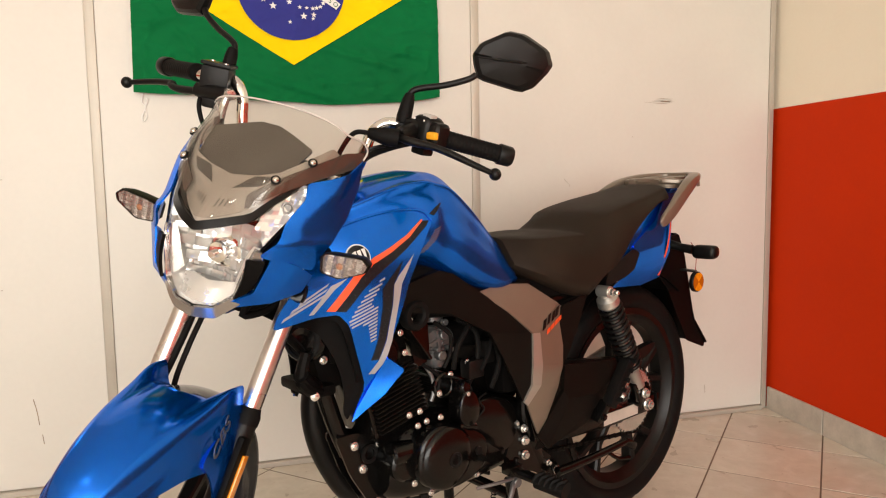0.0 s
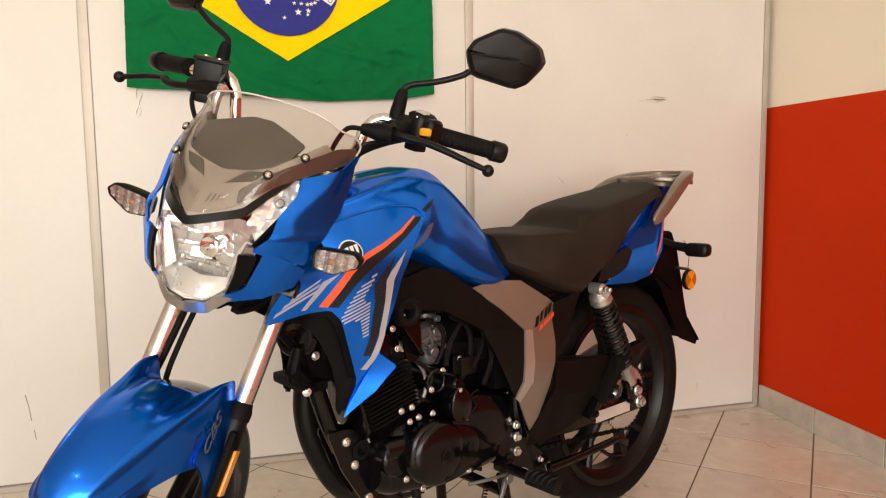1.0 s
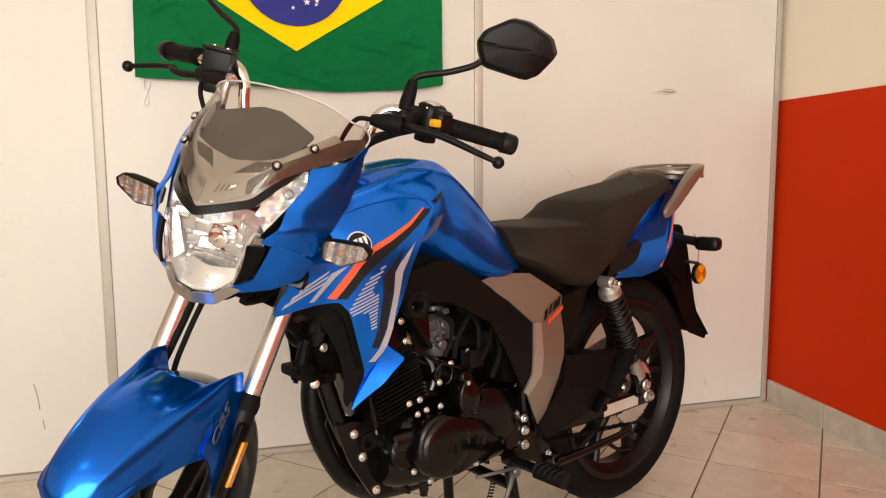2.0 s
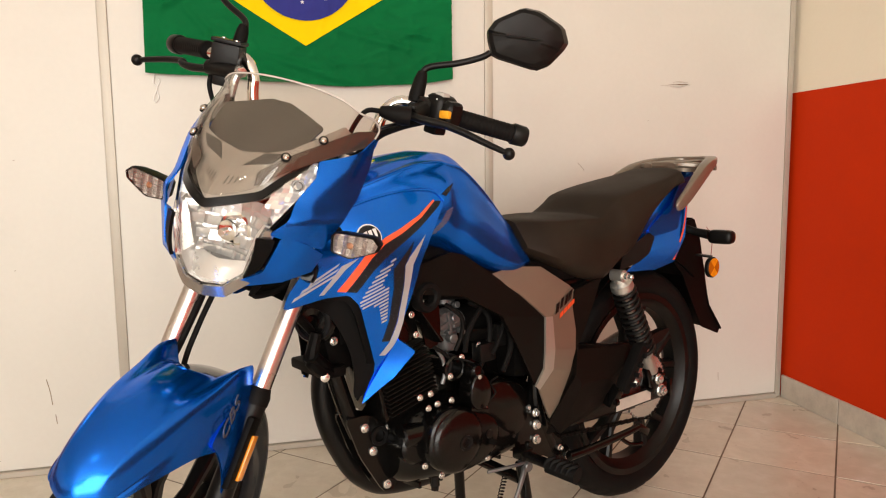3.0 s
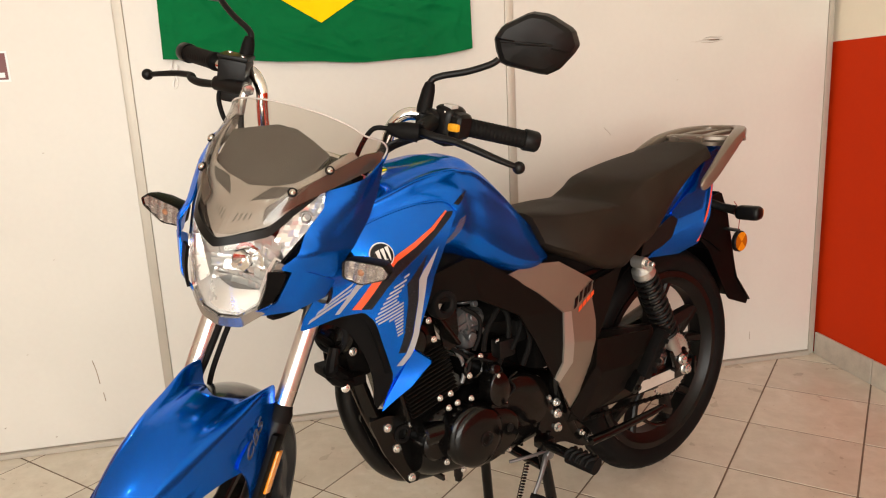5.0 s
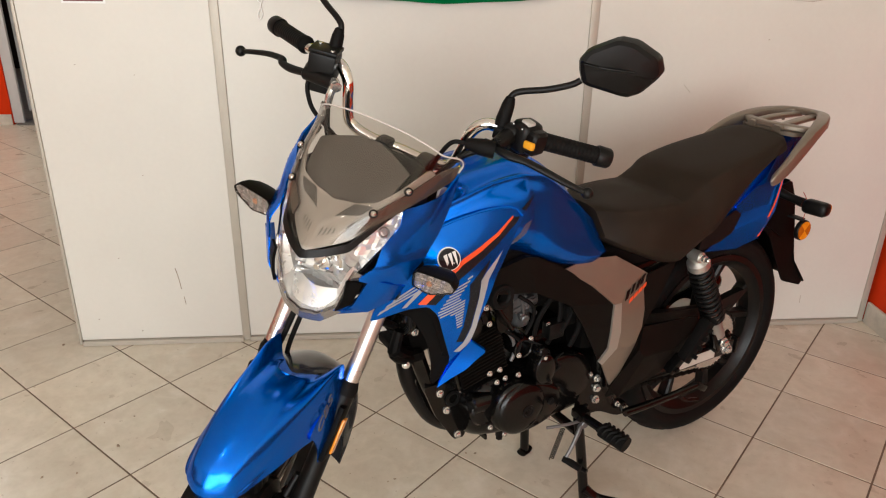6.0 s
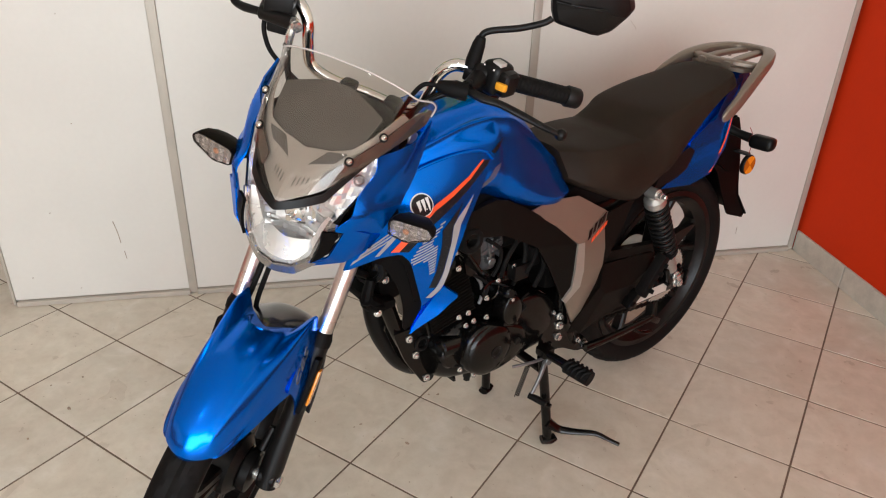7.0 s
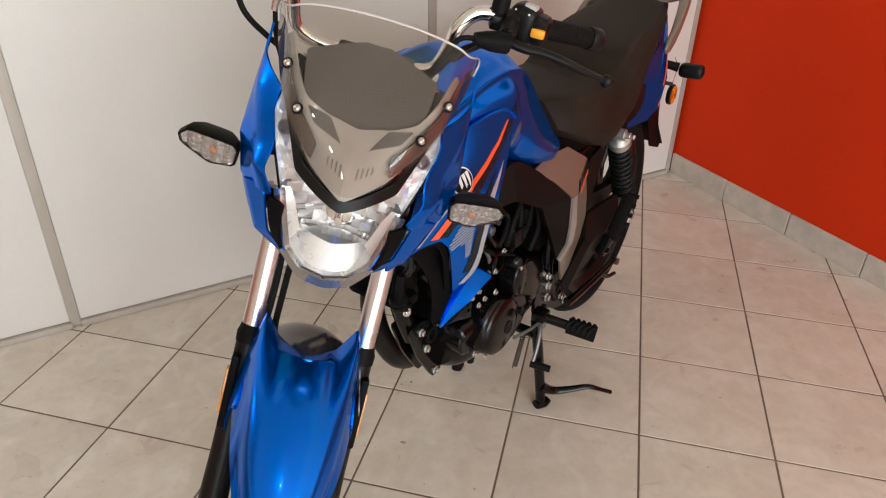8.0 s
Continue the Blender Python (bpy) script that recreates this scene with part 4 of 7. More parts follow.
part("reflector_chin", panel(CHIN, lambda u, v: lensf(u, v) - 0.010 - 1.15 * max(0.0, v - 0.757), "x", 0.0015, 0.008, 0), chin_mat, headlight, "smooth silver slope under the reflector", 30)
for s in (1, -1):
    wall_ = [(0.0565, 0.782), (0.0655, 0.815), (0.076, 0.850), (0.078, 0.858), (0.066, 0.858), (0.057, 0.840), (0.050, 0.815), (0.044, 0.795)]
    part("reflector_cheek", panel([(y * s, z) for y, z in wall_], lambda u, v: lensf(u, v) - 0.007 - 1.4 * max(0.0, 0.060 + 0.22 * (v - 0.782) - abs(u)), "x", 0.0015, 0.006, 0), chin_mat, headlight, "smooth silver side of the headlight", 30)
# black tube that draws the shaded gap between lens and cowl
gap_path = spline([(lensf(p.x, p.y) - 0.001, p.x * 1.002, 0.86 + (p.y - 0.86) * 1.002) for p in loop] + [(lensf(loop[0].x, loop[0].y) + 0.001, loop[0].x * 1.002, 0.86 + (loop[0].y - 0.86) * 1.002)], 1)
part("lens_gap_line", tube(gap_path, 0.0014, 8, 1), MATT, headlight, "thin black line for the shaded gap round the lens")
bez_in = [(0.078, 0.858), (0.067, 0.815), (0.058, 0.779), (0.032, 0.757), (0, 0.753)]
bez = [(0, 0.735), (0.036, 0.740), (0.066, 0.768), (0.077, 0.805), (0.087, 0.850)] + bez_in
bezf = lambda u, v: lensf(u, v) + 0.004 - 0.10 * max(0, abs(u) - 0.06)
for s in (1, -1):
    part("bezel", panel([(y * s, z) for y, z in bez], bezf, "x", 0.008, 0.014, 1, cut=0.06), surface("smoked_chrome", (0.36, 0.34, 0.32), 0.16, metal=0.8) if s == 1 else bpy.data.materials["smoked_chrome"], headlight, "smoked grey headlight border")
TRIM = [(0, 0.8755), (0.034, 0.8865), (0.064, 0.8965), (0.0775, 0.9185), (0.104, 0.9585), (0.100, 0.9655), (0.073, 0.9285), (0.060, 0.9085), (0.032, 0.8985), (0, 0.888)]
part("brow_trim", panel(sym(TRIM), lensf, "x", 0.006, 0.009, 1, off=0.007, cut=0.06), BLACK, bike, "satin black V-shaped trim over the headlight")

# screen and the cowl under it
SCREEN = [(0, 0.891), (0.052, 0.909), (0.090, 0.942), (0.116, 0.968), (0.141, 0.990), (0.146, 1.010), (0.140, 1.027), (0.122, 1.035), (0.098, 1.049), (0.05, 1.057), (0, 1.059)]
scrf = field([(0, 0.886, 1.238), (0.052, 0.91, 1.200), (-0.052, 0.91, 1.200), (0.077, 0.96, 1.164), (-0.077, 0.96, 1.164), (0.104, 0.989, 1.106), (-0.104, 0.989, 1.106), (0.141, 0.99, 0.985), (-0.141, 0.99, 0.985), (0.132, 1.04, 1.012), (-0.132, 1.04, 1.012), (0, 1.058, 1.054), (0, 0.96, 1.158), (0.06, 1.015, 1.091), (-0.06, 1.015, 1.091)])
screen = part("windscreen", panel(sym(SCREEN), scrf, "x", 0.003, 0.011, 2), SMOKED, bike, "clear lightly smoked windscreen with a wavy top edge", 60)
screen.visible_shadow = False
edge_pts = spline([(scrf(y, z) - 0.001, y, z) for y, z in [(-0.1395, 0.994), (-0.1425, 1.010), (-0.1375, 1.0245), (-0.121, 1.0345), (-0.098, 1.0475), (-0.05, 1.0562), (0, 1.0585), (0.05, 1.0562), (0.098, 1.0475), (0.121, 1.0345), (0.1375, 1.0245), (0.1425, 1.010), (0.1395, 0.994)]], 4)
rim_ = part("screen_rim", tube(edge_pts, 0.0016, 8, 1), surface("acrylic_edge", (0.50, 0.46, 0.43), 0.08, coat=0.8), screen, "polished clear screen edge")
rim_.visible_shadow = False
for y, z in ((0.077, 0.9605), (0.104, 0.989), (-0.077, 0.9605), (-0.104, 0.989)):
    p = Vector((scrf(y, z) + 0.001, y, z))
    ax_ = (0.75, 0.35 * (1 if y > 0 else -1), 0.55)
    sb_ = part("screen_bolt", spin([(0.0015, 0.0052), (0.0032, 0.0050), (0.0048, 0.0038), (0.0056, 0.0018), (0.0050, 0.0012), (0.0050, 0.0001)], p, ax_, 18), SCREW, screen, "round steel screen bolt", 50)
    part("washer", spin([(-0.0005, 0.0072), (0.0012, 0.0074), (0.0018, 0.0062)], p, ax_, 18), RUBBER, sb_)
COWLO = [(0, 0.886), (0.052, 0.9045), (0.085, 0.937), (0.110, 0.962), (0.132, 0.979), (0.122, 0.994), (0.110, 1.010), (0.090, 0.986), (0.070, 0.968), (0.04, 0.957), (0, 0.950)]
keelf = lambda y, z: scrf(y, z) + 0.013 * max(0.0, 1 - abs(y) / 0.052) * min(1.0, max(0.0, (0.975 - z) / 0.05))
part("cowl_panel", panel(sym(COWLO), keelf, "x", 0.003, 0.0065, 1, off=-0.020, cut=0.08), COWL, bike, "warm grey plastic cowl under the screen", 12)
for s in (1, -1):
    # recess shade put on as a dark patch over the cowl
    rec = [(0.017, 0.935), (0.026, 0.938), (0.054, 0.945), (0.068, 0.962), (0.037, 0.956)]
    part("cowl_recess_patch", panel([(y * s, z) for y, z in rec], keelf, "x", 0.004, 0.008, 1, off=-0.0188, cut=0.08), HOOD, bike, "dark patch for the shade of a cowl recess")
    # slots are not cut; thin strips carry their shade as colour
    for k in range(4):
        y_ = 0.009 + 0.0058 * k
        part("cowl_vent", panel([(y_ * s, 0.905 + 0.3 * y_), ((y_ + 0.0024) * s, 0.906 + 0.3 * y_), ((y_ + 0.0030) * s, 0.918 + 0.1 * y_), ((y_ + 0.0006) * s, 0.919 + 0.1 * y_)], keelf, "x", 0.003, 0.02, 0, off=-0.0197), VENT, bike, "narrow strip in shade colour for a vent slot")
for s in (1, -1):
    MB = [(0.050, 0.913), (0.085, 0.942), (0.110, 0.961), (0.137, 0.981), (0.139, 1.006), (0.124, 1.004), (0.103, 0.982), (0.078, 0.962), (0.046, 0.933)]
    part("screen_mount", panel([(y * s, z) for y, z in MB], scrf, "x", 0.003, 0.010, 1, off=-0.0055, cut=0.1), MOUNT, bike, "dark bronze screen mounting strip")
HOODO = [(0, 0.930), (0.040, 0.940), (0.078, 0.968), (0.087, 1.003), (0.016, 1.025), (0, 1.025)]
hoodf = lambda y, z: scrf(y, z) + 0.010 * max(0.0, 1 - abs(y) / 0.09)
part("instrument_hood", panel(sym(HOODO), hoodf, "x", 0.004, 0.022, 1, off=-0.034, cut=0.05), HOOD, bike, "matt dark instrument hood", 50)
part("instrument_body", skin([(1.10, [(0, 0.925), (0.03, 0.922), (0.05, 0.90), (0.03, 0.88), (0, 0.87)]), (1.04, [(0, 0.962), (0.05, 0.958), (0.075, 0.93), (0.06, 0.86), (0, 0.84)]), (0.985, [(0, 0.968), (0.055, 0.965), (0.082, 0.935), (0.07, 0.87), (0, 0.85)]), (0.940, [(0, 0.96), (0.05, 0.957), (0.075, 0.925), (0.05, 0.89), (0, 0.88)])]), MATT, bike, "black instrument housing behind the hood")

# blue side cowls and the lower wings
wingf = field([(1.194, 0.855, 0.086), (1.126, 0.830, 0.140), (1.108, 0.812, 0.137), (1.15, 0.782, 0.117), (1.19, 0.758, 0.080), (1.238, 0.741, 0.010), (1.207, 0.766, 0.066), (1.189, 0.80, 0.096), (1.155, 0.815, 0.128)])
INSERT = [(1.202, 0.843), (1.183, 0.841), (1.196, 0.792), (1.207, 0.778)]
SIDE_PTS = [(1.113, 0.958, 0.106), (1.123, 0.935, 0.110), (1.157, 0.897, 0.098), (1.198, 0.851, 0.083), (1.165, 0.872, 0.110), (1.088, 0.945, 0.132), (0.998, 0.996, 0.145), (1.012, 0.952, 0.150), (1.045, 0.908, 0.153), (1.092, 0.872, 0.150), (1.122, 0.829, 0.140), (1.160, 0.838, 0.118), (1.04, 0.978, 0.139)]
SIDE = [SIDE_PTS[k][:2] for k in (0, 1, 2, 3, 11, 10, 9, 8, 7, 6, 12)]
cowlf = ridge(ridge(field(SIDE_PTS), (1.06, 0.965), (1.165, 0.872), 0.006, 0.022), (1.165, 0.872), (1.092, 0.872), 0.003, 0.014)
WING_PTS = [(1.181, 0.851, 0.101), (1.150, 0.838, 0.130), (1.112, 0.818, 0.139), (1.118, 0.788, 0.128), (1.170, 0.780, 0.104), (1.205, 0.756, 0.038), (1.206, 0.764, 0.038), (1.197, 0.777, 0.064), (1.192, 0.792, 0.085)]
WING_FACES = [(0, 1, 4), (1, 2, 3, 4), (0, 4, 8), (4, 7, 8), (4, 5, 6, 7)]
for s in (1, -1):
    mk = (lambda b: b) if s == 1 else flip_y
    part("side_cowl", mk(panel(SIDE, cowlf, "y", 0.003, 0.007, 1, cut=0.06)), BLUE, bike, "glossy blue headlight side cowl", 40)
    part("lower_cowl_wing", mk(faceted(WING_PTS, WING_FACES, 0.003, (1.2, 0.8, 0.9), 0.005)), BLUE, bike, "glossy blue lower cowl blade", 40)
    part("cowl_insert", mk(panel(INSERT, lambda u, v: wingf(u, v) - 0.009, "y", 0.005, 0.012, 1, cut=0.05)), MATT, bike, "matt black cowl insert")
    # turn signal
    POD = [(0.146, 0.852), (0.153, 0.860), (0.216, 0.868), (0.228, 0.858), (0.224, 0.846), (0.184, 0.824), (0.150, 0.827)]
    pc = (0.186, 0.846)
    grow = lambda k: [(pc[0] + (y - pc[0]) * k, pc[1] + (z - pc[1]) * k) for y, z in POD]
    sig = part("turn_signal", mk(loft([[Vector((x, p.x, p.y)) for p in chaikin([(y, z, 0) for y, z in grow(k)], 1, 0.1)] for x, k in ((1.060, 0.30), (1.070, 0.60), (1.088, 0.90), (1.104, 1.0), (1.1125, 1.0), (1.1155, 0.975), (1.1155, 0.92), (1.109, 0.91))])), COVERP, bike, "black six-sided turn signal with clear lens", 25)
    flute = lambda y, z: 1.1112 + 0.0026 * abs(math.sin((y - 0.15) * 190)) + 0.0008 * math.sin(z * 700) - 1.2 * (y - 0.186) ** 2
    part("signal_reflector", mk(panel(grow(0.91), flute, "x", 0.0015, 0.0045, 0)), SIGREF, sig, "fluted bright reflector", 20)
    part("signal_bulb", mk(ball((1.1140, 0.180, 0.845), 0.0055, 12, (0.35, 1.0, 1.0))), DULL_AMBER, sig, "amber bulb")
    lens_ = part("signal_lens", mk(panel(grow(0.925), lambda y, z: 1.1195 - 1.6 * (y - 0.186) ** 2 - 3 * (z - 0.846) ** 2, "x", 0.0022, 0.008, 1, cut=0.05)), CLEARGREY, sig, "clear ribbed lens")
    lens_.visible_shadow = False
    for k in range(8):
        y_ = 0.154 + 0.0088 * k
        part("lens_rib", mk(bar((1.1155, y_, 0.862 if k > 4 else 0.857), (1.1155, y_, 0.829 + max(0, k - 3) * 0.004), 0.0014, 0.0012, 0)), DARKCAST, sig)
    for z_ in (0.858, 0.850, 0.842, 0.834):
        rib_ = part("lens_rib", mk(bar((1.1165, 0.158, z_ - 0.002), (1.1165, 0.215 if z_ > 0.84 else 0.20, z_ + 0.002), 0.0014, 0.0016, 0)), CLEARGREY, sig)
        rib_.visible_shadow = False
    part("signal_stem", mk(tube([(1.06, 0.105, 0.842), (1.075, 0.125, 0.846), (1.086, 0.143, 0.848)], [0.011, 0.010, 0.013], 12, 3)), RUBBER, sig, "rubber stem")

# handlebar and controls
def on_bar(bm, dx=0.0, dy=0.0, dz=0.0):
    """Sets a control in its place on the bar, which is clamped a little back and to the right."""
    bm.transform(Matrix.Translation((-0.015 + dx, -0.009 + dy, -0.004 + dz)))
    return bm


# how far the right-hand controls sit forward of and beyond the mirrored left-hand ones
FWD, BEYOND = 0.018, -0.014


bar_l = [(0.905, 0, 0.945), (0.906, 0.062, 0.945), (0.908, 0.100, 0.960), (0.908, 0.113, 1.000), (0.906, 0.119, 1.032), (0.902, 0.138, 1.056), (0.895, 0.168, 1.061), (0.875, 0.225, 1.055), (0.806, 0.358, 1.045)]
part("handlebar", on_bar(tube([(x + FWD * min(1.0, y / 0.1), -y + BEYOND * min(1.0, y / 0.1), z + 0.008 * min(1.0, y / 0.1)) for x, y, z in reversed(bar_l[1:])] + bar_l, 0.0111, 18, 6)), CHROME, bike, "chrome tubular handlebar", 60)
part("handlebar_clamp", join(*[box((0.036, 0.03, 0.05), Matrix.Translation((0.908, y, 0.936)), 0.008) for y in (-0.045, 0.045)]), BLACK, bike)
for s in (1, -1):
    mk = (lambda b: b) if s == 1 else flip_y
    gx, gy, gz = (0, 0, -0.005) if s == 1 else (FWD, BEYOND - 0.004, 0.005)
    mx_, my_, mz_ = (0, 0.003, -0.011) if s == 1 else (0.010, BEYOND, -0.004)
    a, b = Vector((0.868, 0.238, 1.0588)), Vector((0.808, 0.354, 1.0503))
    d = (b - a).normalized()
    ln = (b - a).length
    prof = [(0, 0.0165), (0.002, 0.0178), (0.007, 0.0178), (0.008, 0.0158)]
    for k in range(14):
        h = 0.010 + k * (ln - 0.030) / 14
        prof += [(h, 0.0160), (h + 0.0015, 0.0164), (h + 0.0045, 0.0164), (h + 0.0055, 0.0160)]
    grip = part("grip", on_bar(mk(spin(prof + [(ln - 0.018, 0.0162), (ln - 0.006, 0.0165)], a, d, 24)), gx, gy, gz), RUBBER, bike, "ribbed black rubber grip")
    part("bar_end", on_bar(mk(spin([(ln - 0.020, 0.0185), (ln - 0.018, 0.0195), (ln + 0.004, 0.0188), (ln + 0.008, 0.016), (ln + 0.009, 0.004)], a, d, 24)), gx, gy, gz), BLACK, grip, "smooth black bar end")
    # lever with ball end
    ctrl = [(0.936, 0.176, 1.041), (0.944, 0.205, 1.040), (0.940, 0.235, 1.040), (0.938, 0.270, 1.036), (0.928, 0.315, 1.026), (0.915, 0.350, 1.018)] if s == 1 else [(0.929, 0.222, 1.032), (0.926, 0.258, 1.027), (0.922, 0.281, 1.028), (0.911, 0.293, 1.032), (0.904, 0.335, 1.026), (0.908, 0.391, 1.012)]
    lev = part("lever", mk(join(tube(ctrl, [0.009, 0.010, 0.0082, 0.0085, 0.0075, 0.0062], 12, 5, 0.75), ball(ctrl[-1], 0.0108, 14))), BLACK, bike, "black lever with a ball end")
    part("lever_perch", on_bar(mk(join(tube([(0.905, 0.185, 1.055), (0.925, 0.182, 1.050), (0.940, 0.178, 1.046)], [0.016, 0.014, 0.012], 12, 3), spin([(-0.012, 0.0165), (-0.01, 0.018), (0.01, 0.018), (0.012, 0.0165)], (0.893, 0.182, 1.058), (-0.35, 0.94, 0), 20), bolt((0.940, 0.180, 1.055), (0, 0, 1), 0.005, 0.005))), 0.008 if s == 1 else 0.006, 0.005 if s == 1 else -0.030, 0.002 if s == 1 else -0.010), BLACK, lev)
    # mirror
    face = [(0.261, 1.184), (0.255, 1.203), (0.264, 1.225), (0.305, 1.256), (0.335, 1.257), (0.378, 1.240), (0.391, 1.216), (0.386, 1.201), (0.368, 1.170), (0.348, 1.156), (0.273, 1.162)]
    mc = (0.322, 1.206)
    mx = lambda y: 0.847 - 0.44 * (y - 0.254)
    rings = []
    for k, push in ((0.97, -0.014), (1.0, -0.010), (1.0, -0.002), (0.93, 0.008), (0.80, 0.014), (0.45, 0.019), (0.1, 0.020)):
        loop = chaikin([(mc[0] + (y - mc[0]) * k, mc[1] + (z - mc[1]) * k, 0) for y, z in face], 1, 0.12)
        rings.append([Vector((mx(p.x) + push + 0.006 * k * (p.y > mc[1] - 0.004) * (push > 0), p.x, p.y)) for p in loop])
    mir = part("mirror", on_bar(mk(loft(rings)), 0.004 + mx_, my_ * (s == -1), 0.006), BLACK, bike, "black plastic rear-view mirror on a bent stalk", 18)
    part("mirror_rib", on_bar(mk(tube([(mx(0.268) + 0.012, 0.268, 1.200), (mx(0.31) + 0.0225, 0.31, 1.204), (mx(0.35) + 0.0195, 0.35, 1.2085), (mx(0.378) + 0.009, 0.378, 1.212)], 0.0026, 8, 5)), 0.004 + mx_, my_ * (s == -1), 0.006), BLACK, mir)
    gl = [[Vector((mx(p.x) - 0.0145 - e, p.x, p.y)) for p in chaikin([(mc[0] + (y - mc[0]) * 0.93, mc[1] + (z - mc[1]) * 0.93, 0) for y, z in face], 2, 0.16)] for e in (0, 0.002)]
    part("mirror_glass", on_bar(mk(loft(gl)), 0.004 + mx_, my_ * (s == -1), 0.006), CHROME, mir, "silvered mirror glass")
    part("mirror_stalk", on_bar(mk(tube([(0.893, 0.166, 1.10), (0.887, 0.166, 1.128), (0.881, 0.178, 1.141), (0.866, 0.220, 1.157), (0.853, 0.254, 1.175), (0.846, 0.266, 1.186)], 0.0058, 12, 6)), mx_, my_, mz_), BLACK, mir, "bent black steel stalk")
    part("mirror_boot", on_bar(mk(spin([(-0.002, 0.008), (0, 0.0125), (0.012, 0.0135), (0.04, 0.0115), (0.052, 0.0085), (0.054, 0.006)], (0.901, 0.167, 1.077), (-0.2, 0, 1), 18)), mx_, my_, mz_), RUBBER, mir, "rubber stalk boot")
    part("mirror_mount", on_bar(mk(join(cyl((0.903, 0.168, 1.055), (0.901, 0.167, 1.080), 0.009, 6), box((0.024, 0.024, 0.022), Matrix.Translation((0.900, 0.170, 1.064)), 0.004))), mx_, my_, mz_), BLACK, mir)
# left switch box, clutch cable
sw_m = Matrix.Translation((0.872, 0.205, 1.055)) @ Matrix.Rotation(radians(-25), 4, "Z")
sw = part("switch_box", join(box((0.052, 0.046, 0.060), sw_m, 0.019, 4), box((0.040, 0.030, 0.046), sw_m @ Matrix.Translation((0, 0.026, 0)), 0.014, 3), box((0.03, 0.03, 0.014), sw_m @ Matrix.Translation((0, -0.002, -0.034)), 0.005)), BLACK, bike, "black handlebar switch box")
part("yellow_button", box((0.010, 0.022, 0.014), sw_m @ Matrix.Translation((0.020, 0.031, -0.001)) @ Matrix.Rotation(radians(8), 4, "X"), 0.004), YELLOW, sw, "yellow push button")
part("grey_button", box((0.018, 0.020, 0.012), sw_m @ Matrix.Translation((0.008, 0.006, 0.027)), 0.003), GREYSW, sw, "grey rocker switch")
for dy in (-0.012, 0.010):
    part("switch_mark", box((0.001, 0.0028, 0.0028), sw_m @ Matrix.Translation((0.0256, dy, 0.021)), 0.0002, 1), WHITE_DECAL, sw)
part("clutch_cable_boot", tube([(0.944, 0.178, 1.040), (0.952, 0.154, 1.039), (0.958, 0.128, 1.038)], [0.0160, 0.0150, 0.0085], 14, 4), RUBBER, bike)
part("clutch_cable", tube([(0.958, 0.130, 1.038), (0.966, 0.108, 1.034), (0.970, 0.094, 1.010), (0.962, 0.078, 0.965), (0.94, 0.055, 0.90)], 0.0042, 8, 6), RUBBER, bike, "black clutch cable")
part("switch_cable", tube([(0.889, 0.19, 1.035), (0.90, 0.15, 1.015), (0.905, 0.11, 0.985), (0.915, 0.075, 0.93)], 0.0065, 8, 6), RUBBER, bike, "black wiring sleeve")
part("choke_clip", join(box((0.02, 0.02, 0.02), Matrix.Translation((0.918, 0.155, 1.030)), 0.004), tube([(0.92, 0.15, 1.02), (0.935, 0.13, 1.01), (0.94, 0.11, 0.99)], 0.003, 8, 4)), BLACK, bike)
# brake fluid reservoir and hose
rv_m = Matrix.Translation((0.920, -0.192, 1.059)) @ Matrix.Rotation(radians(16), 4, "Z")
rv = part("brake_reservoir", join(box((0.050, 0.052, 0.050), rv_m, 0.006, 2), box((0.034, 0.040, 0.030), rv_m @ Matrix.Translation((0.006, 0.002, -0.036)), 0.006, 2), cyl((0.938, -0.220, 1.036), (0.944, -0.150, 1.040), 0.013)), BLACK, bike, "black front brake fluid reservoir")
part("reservoir_lid", box((0.052, 0.054, 0.007), rv_m @ Matrix.Translation((0, 0, 0.0285)), 0.002), BLACK, rv)
for dx, dy in ((0.014, 0.016), (-0.014, -0.016)):
    part("lid_screw", spin([(0, 0.0042), (0.0015, 0.004), (0.002, 0.002)], rv_m @ Vector((dx, dy, 0.032)), (0, 0, 1), 10), STEEL, rv)
part("banjo_bolt", join(cyl((0.944, -0.152, 1.044), (0.958, -0.140, 1.043), 0.0095), spin([(0, 0.010), (0.007, 0.010), (0.008, 0.006)], (0.958, -0.140, 1.043), (0.6, 0.75, 0), 6)), STEEL, bike, "zinc-plated banjo bolt")
part("brake_hose_end", tube([(0.953, -0.146, 1.043), (0.958, -0.149, 1.025), (0.960, -0.150, 0.998)], [0.007, 0.0078, 0.0068], 10, 4), STEEL, bike, "bright crimped hose end")
part("brake_hose", tube([(0.960, -0.150, 1.005), (0.966, -0.140, 0.96), (0.985, -0.11, 0.90), (1.03, -0.085, 0.80), (1.085, -0.068, 0.70), (1.135, -0.066, 0.62), (1.165, -0.07, 0.56), (1.175, -0.07, 0.50)], 0.0055, 10, 6), RUBBER, bike, "black brake hose")
part("speedometer_cable", tube([(1.0, -0.06, 0.86), (1.06, -0.05, 0.74), (1.118, -0.052, 0.64), (1.150, -0.05, 0.57), (1.185, -0.02, 0.50)], 0.005, 8, 6), RUBBER, bike, "black speedometer cable")
part("throttle_cable", tube([(0.925, -0.216, 1.030), (0.932, -0.215, 1.012), (0.936, -0.208, 0.994), (0.939, -0.192, 0.972), (0.938, -0.16, 0.95), (0.94, -0.10, 0.92)], 0.0045, 8, 6), RUBBER, bike, "black throttle cable")
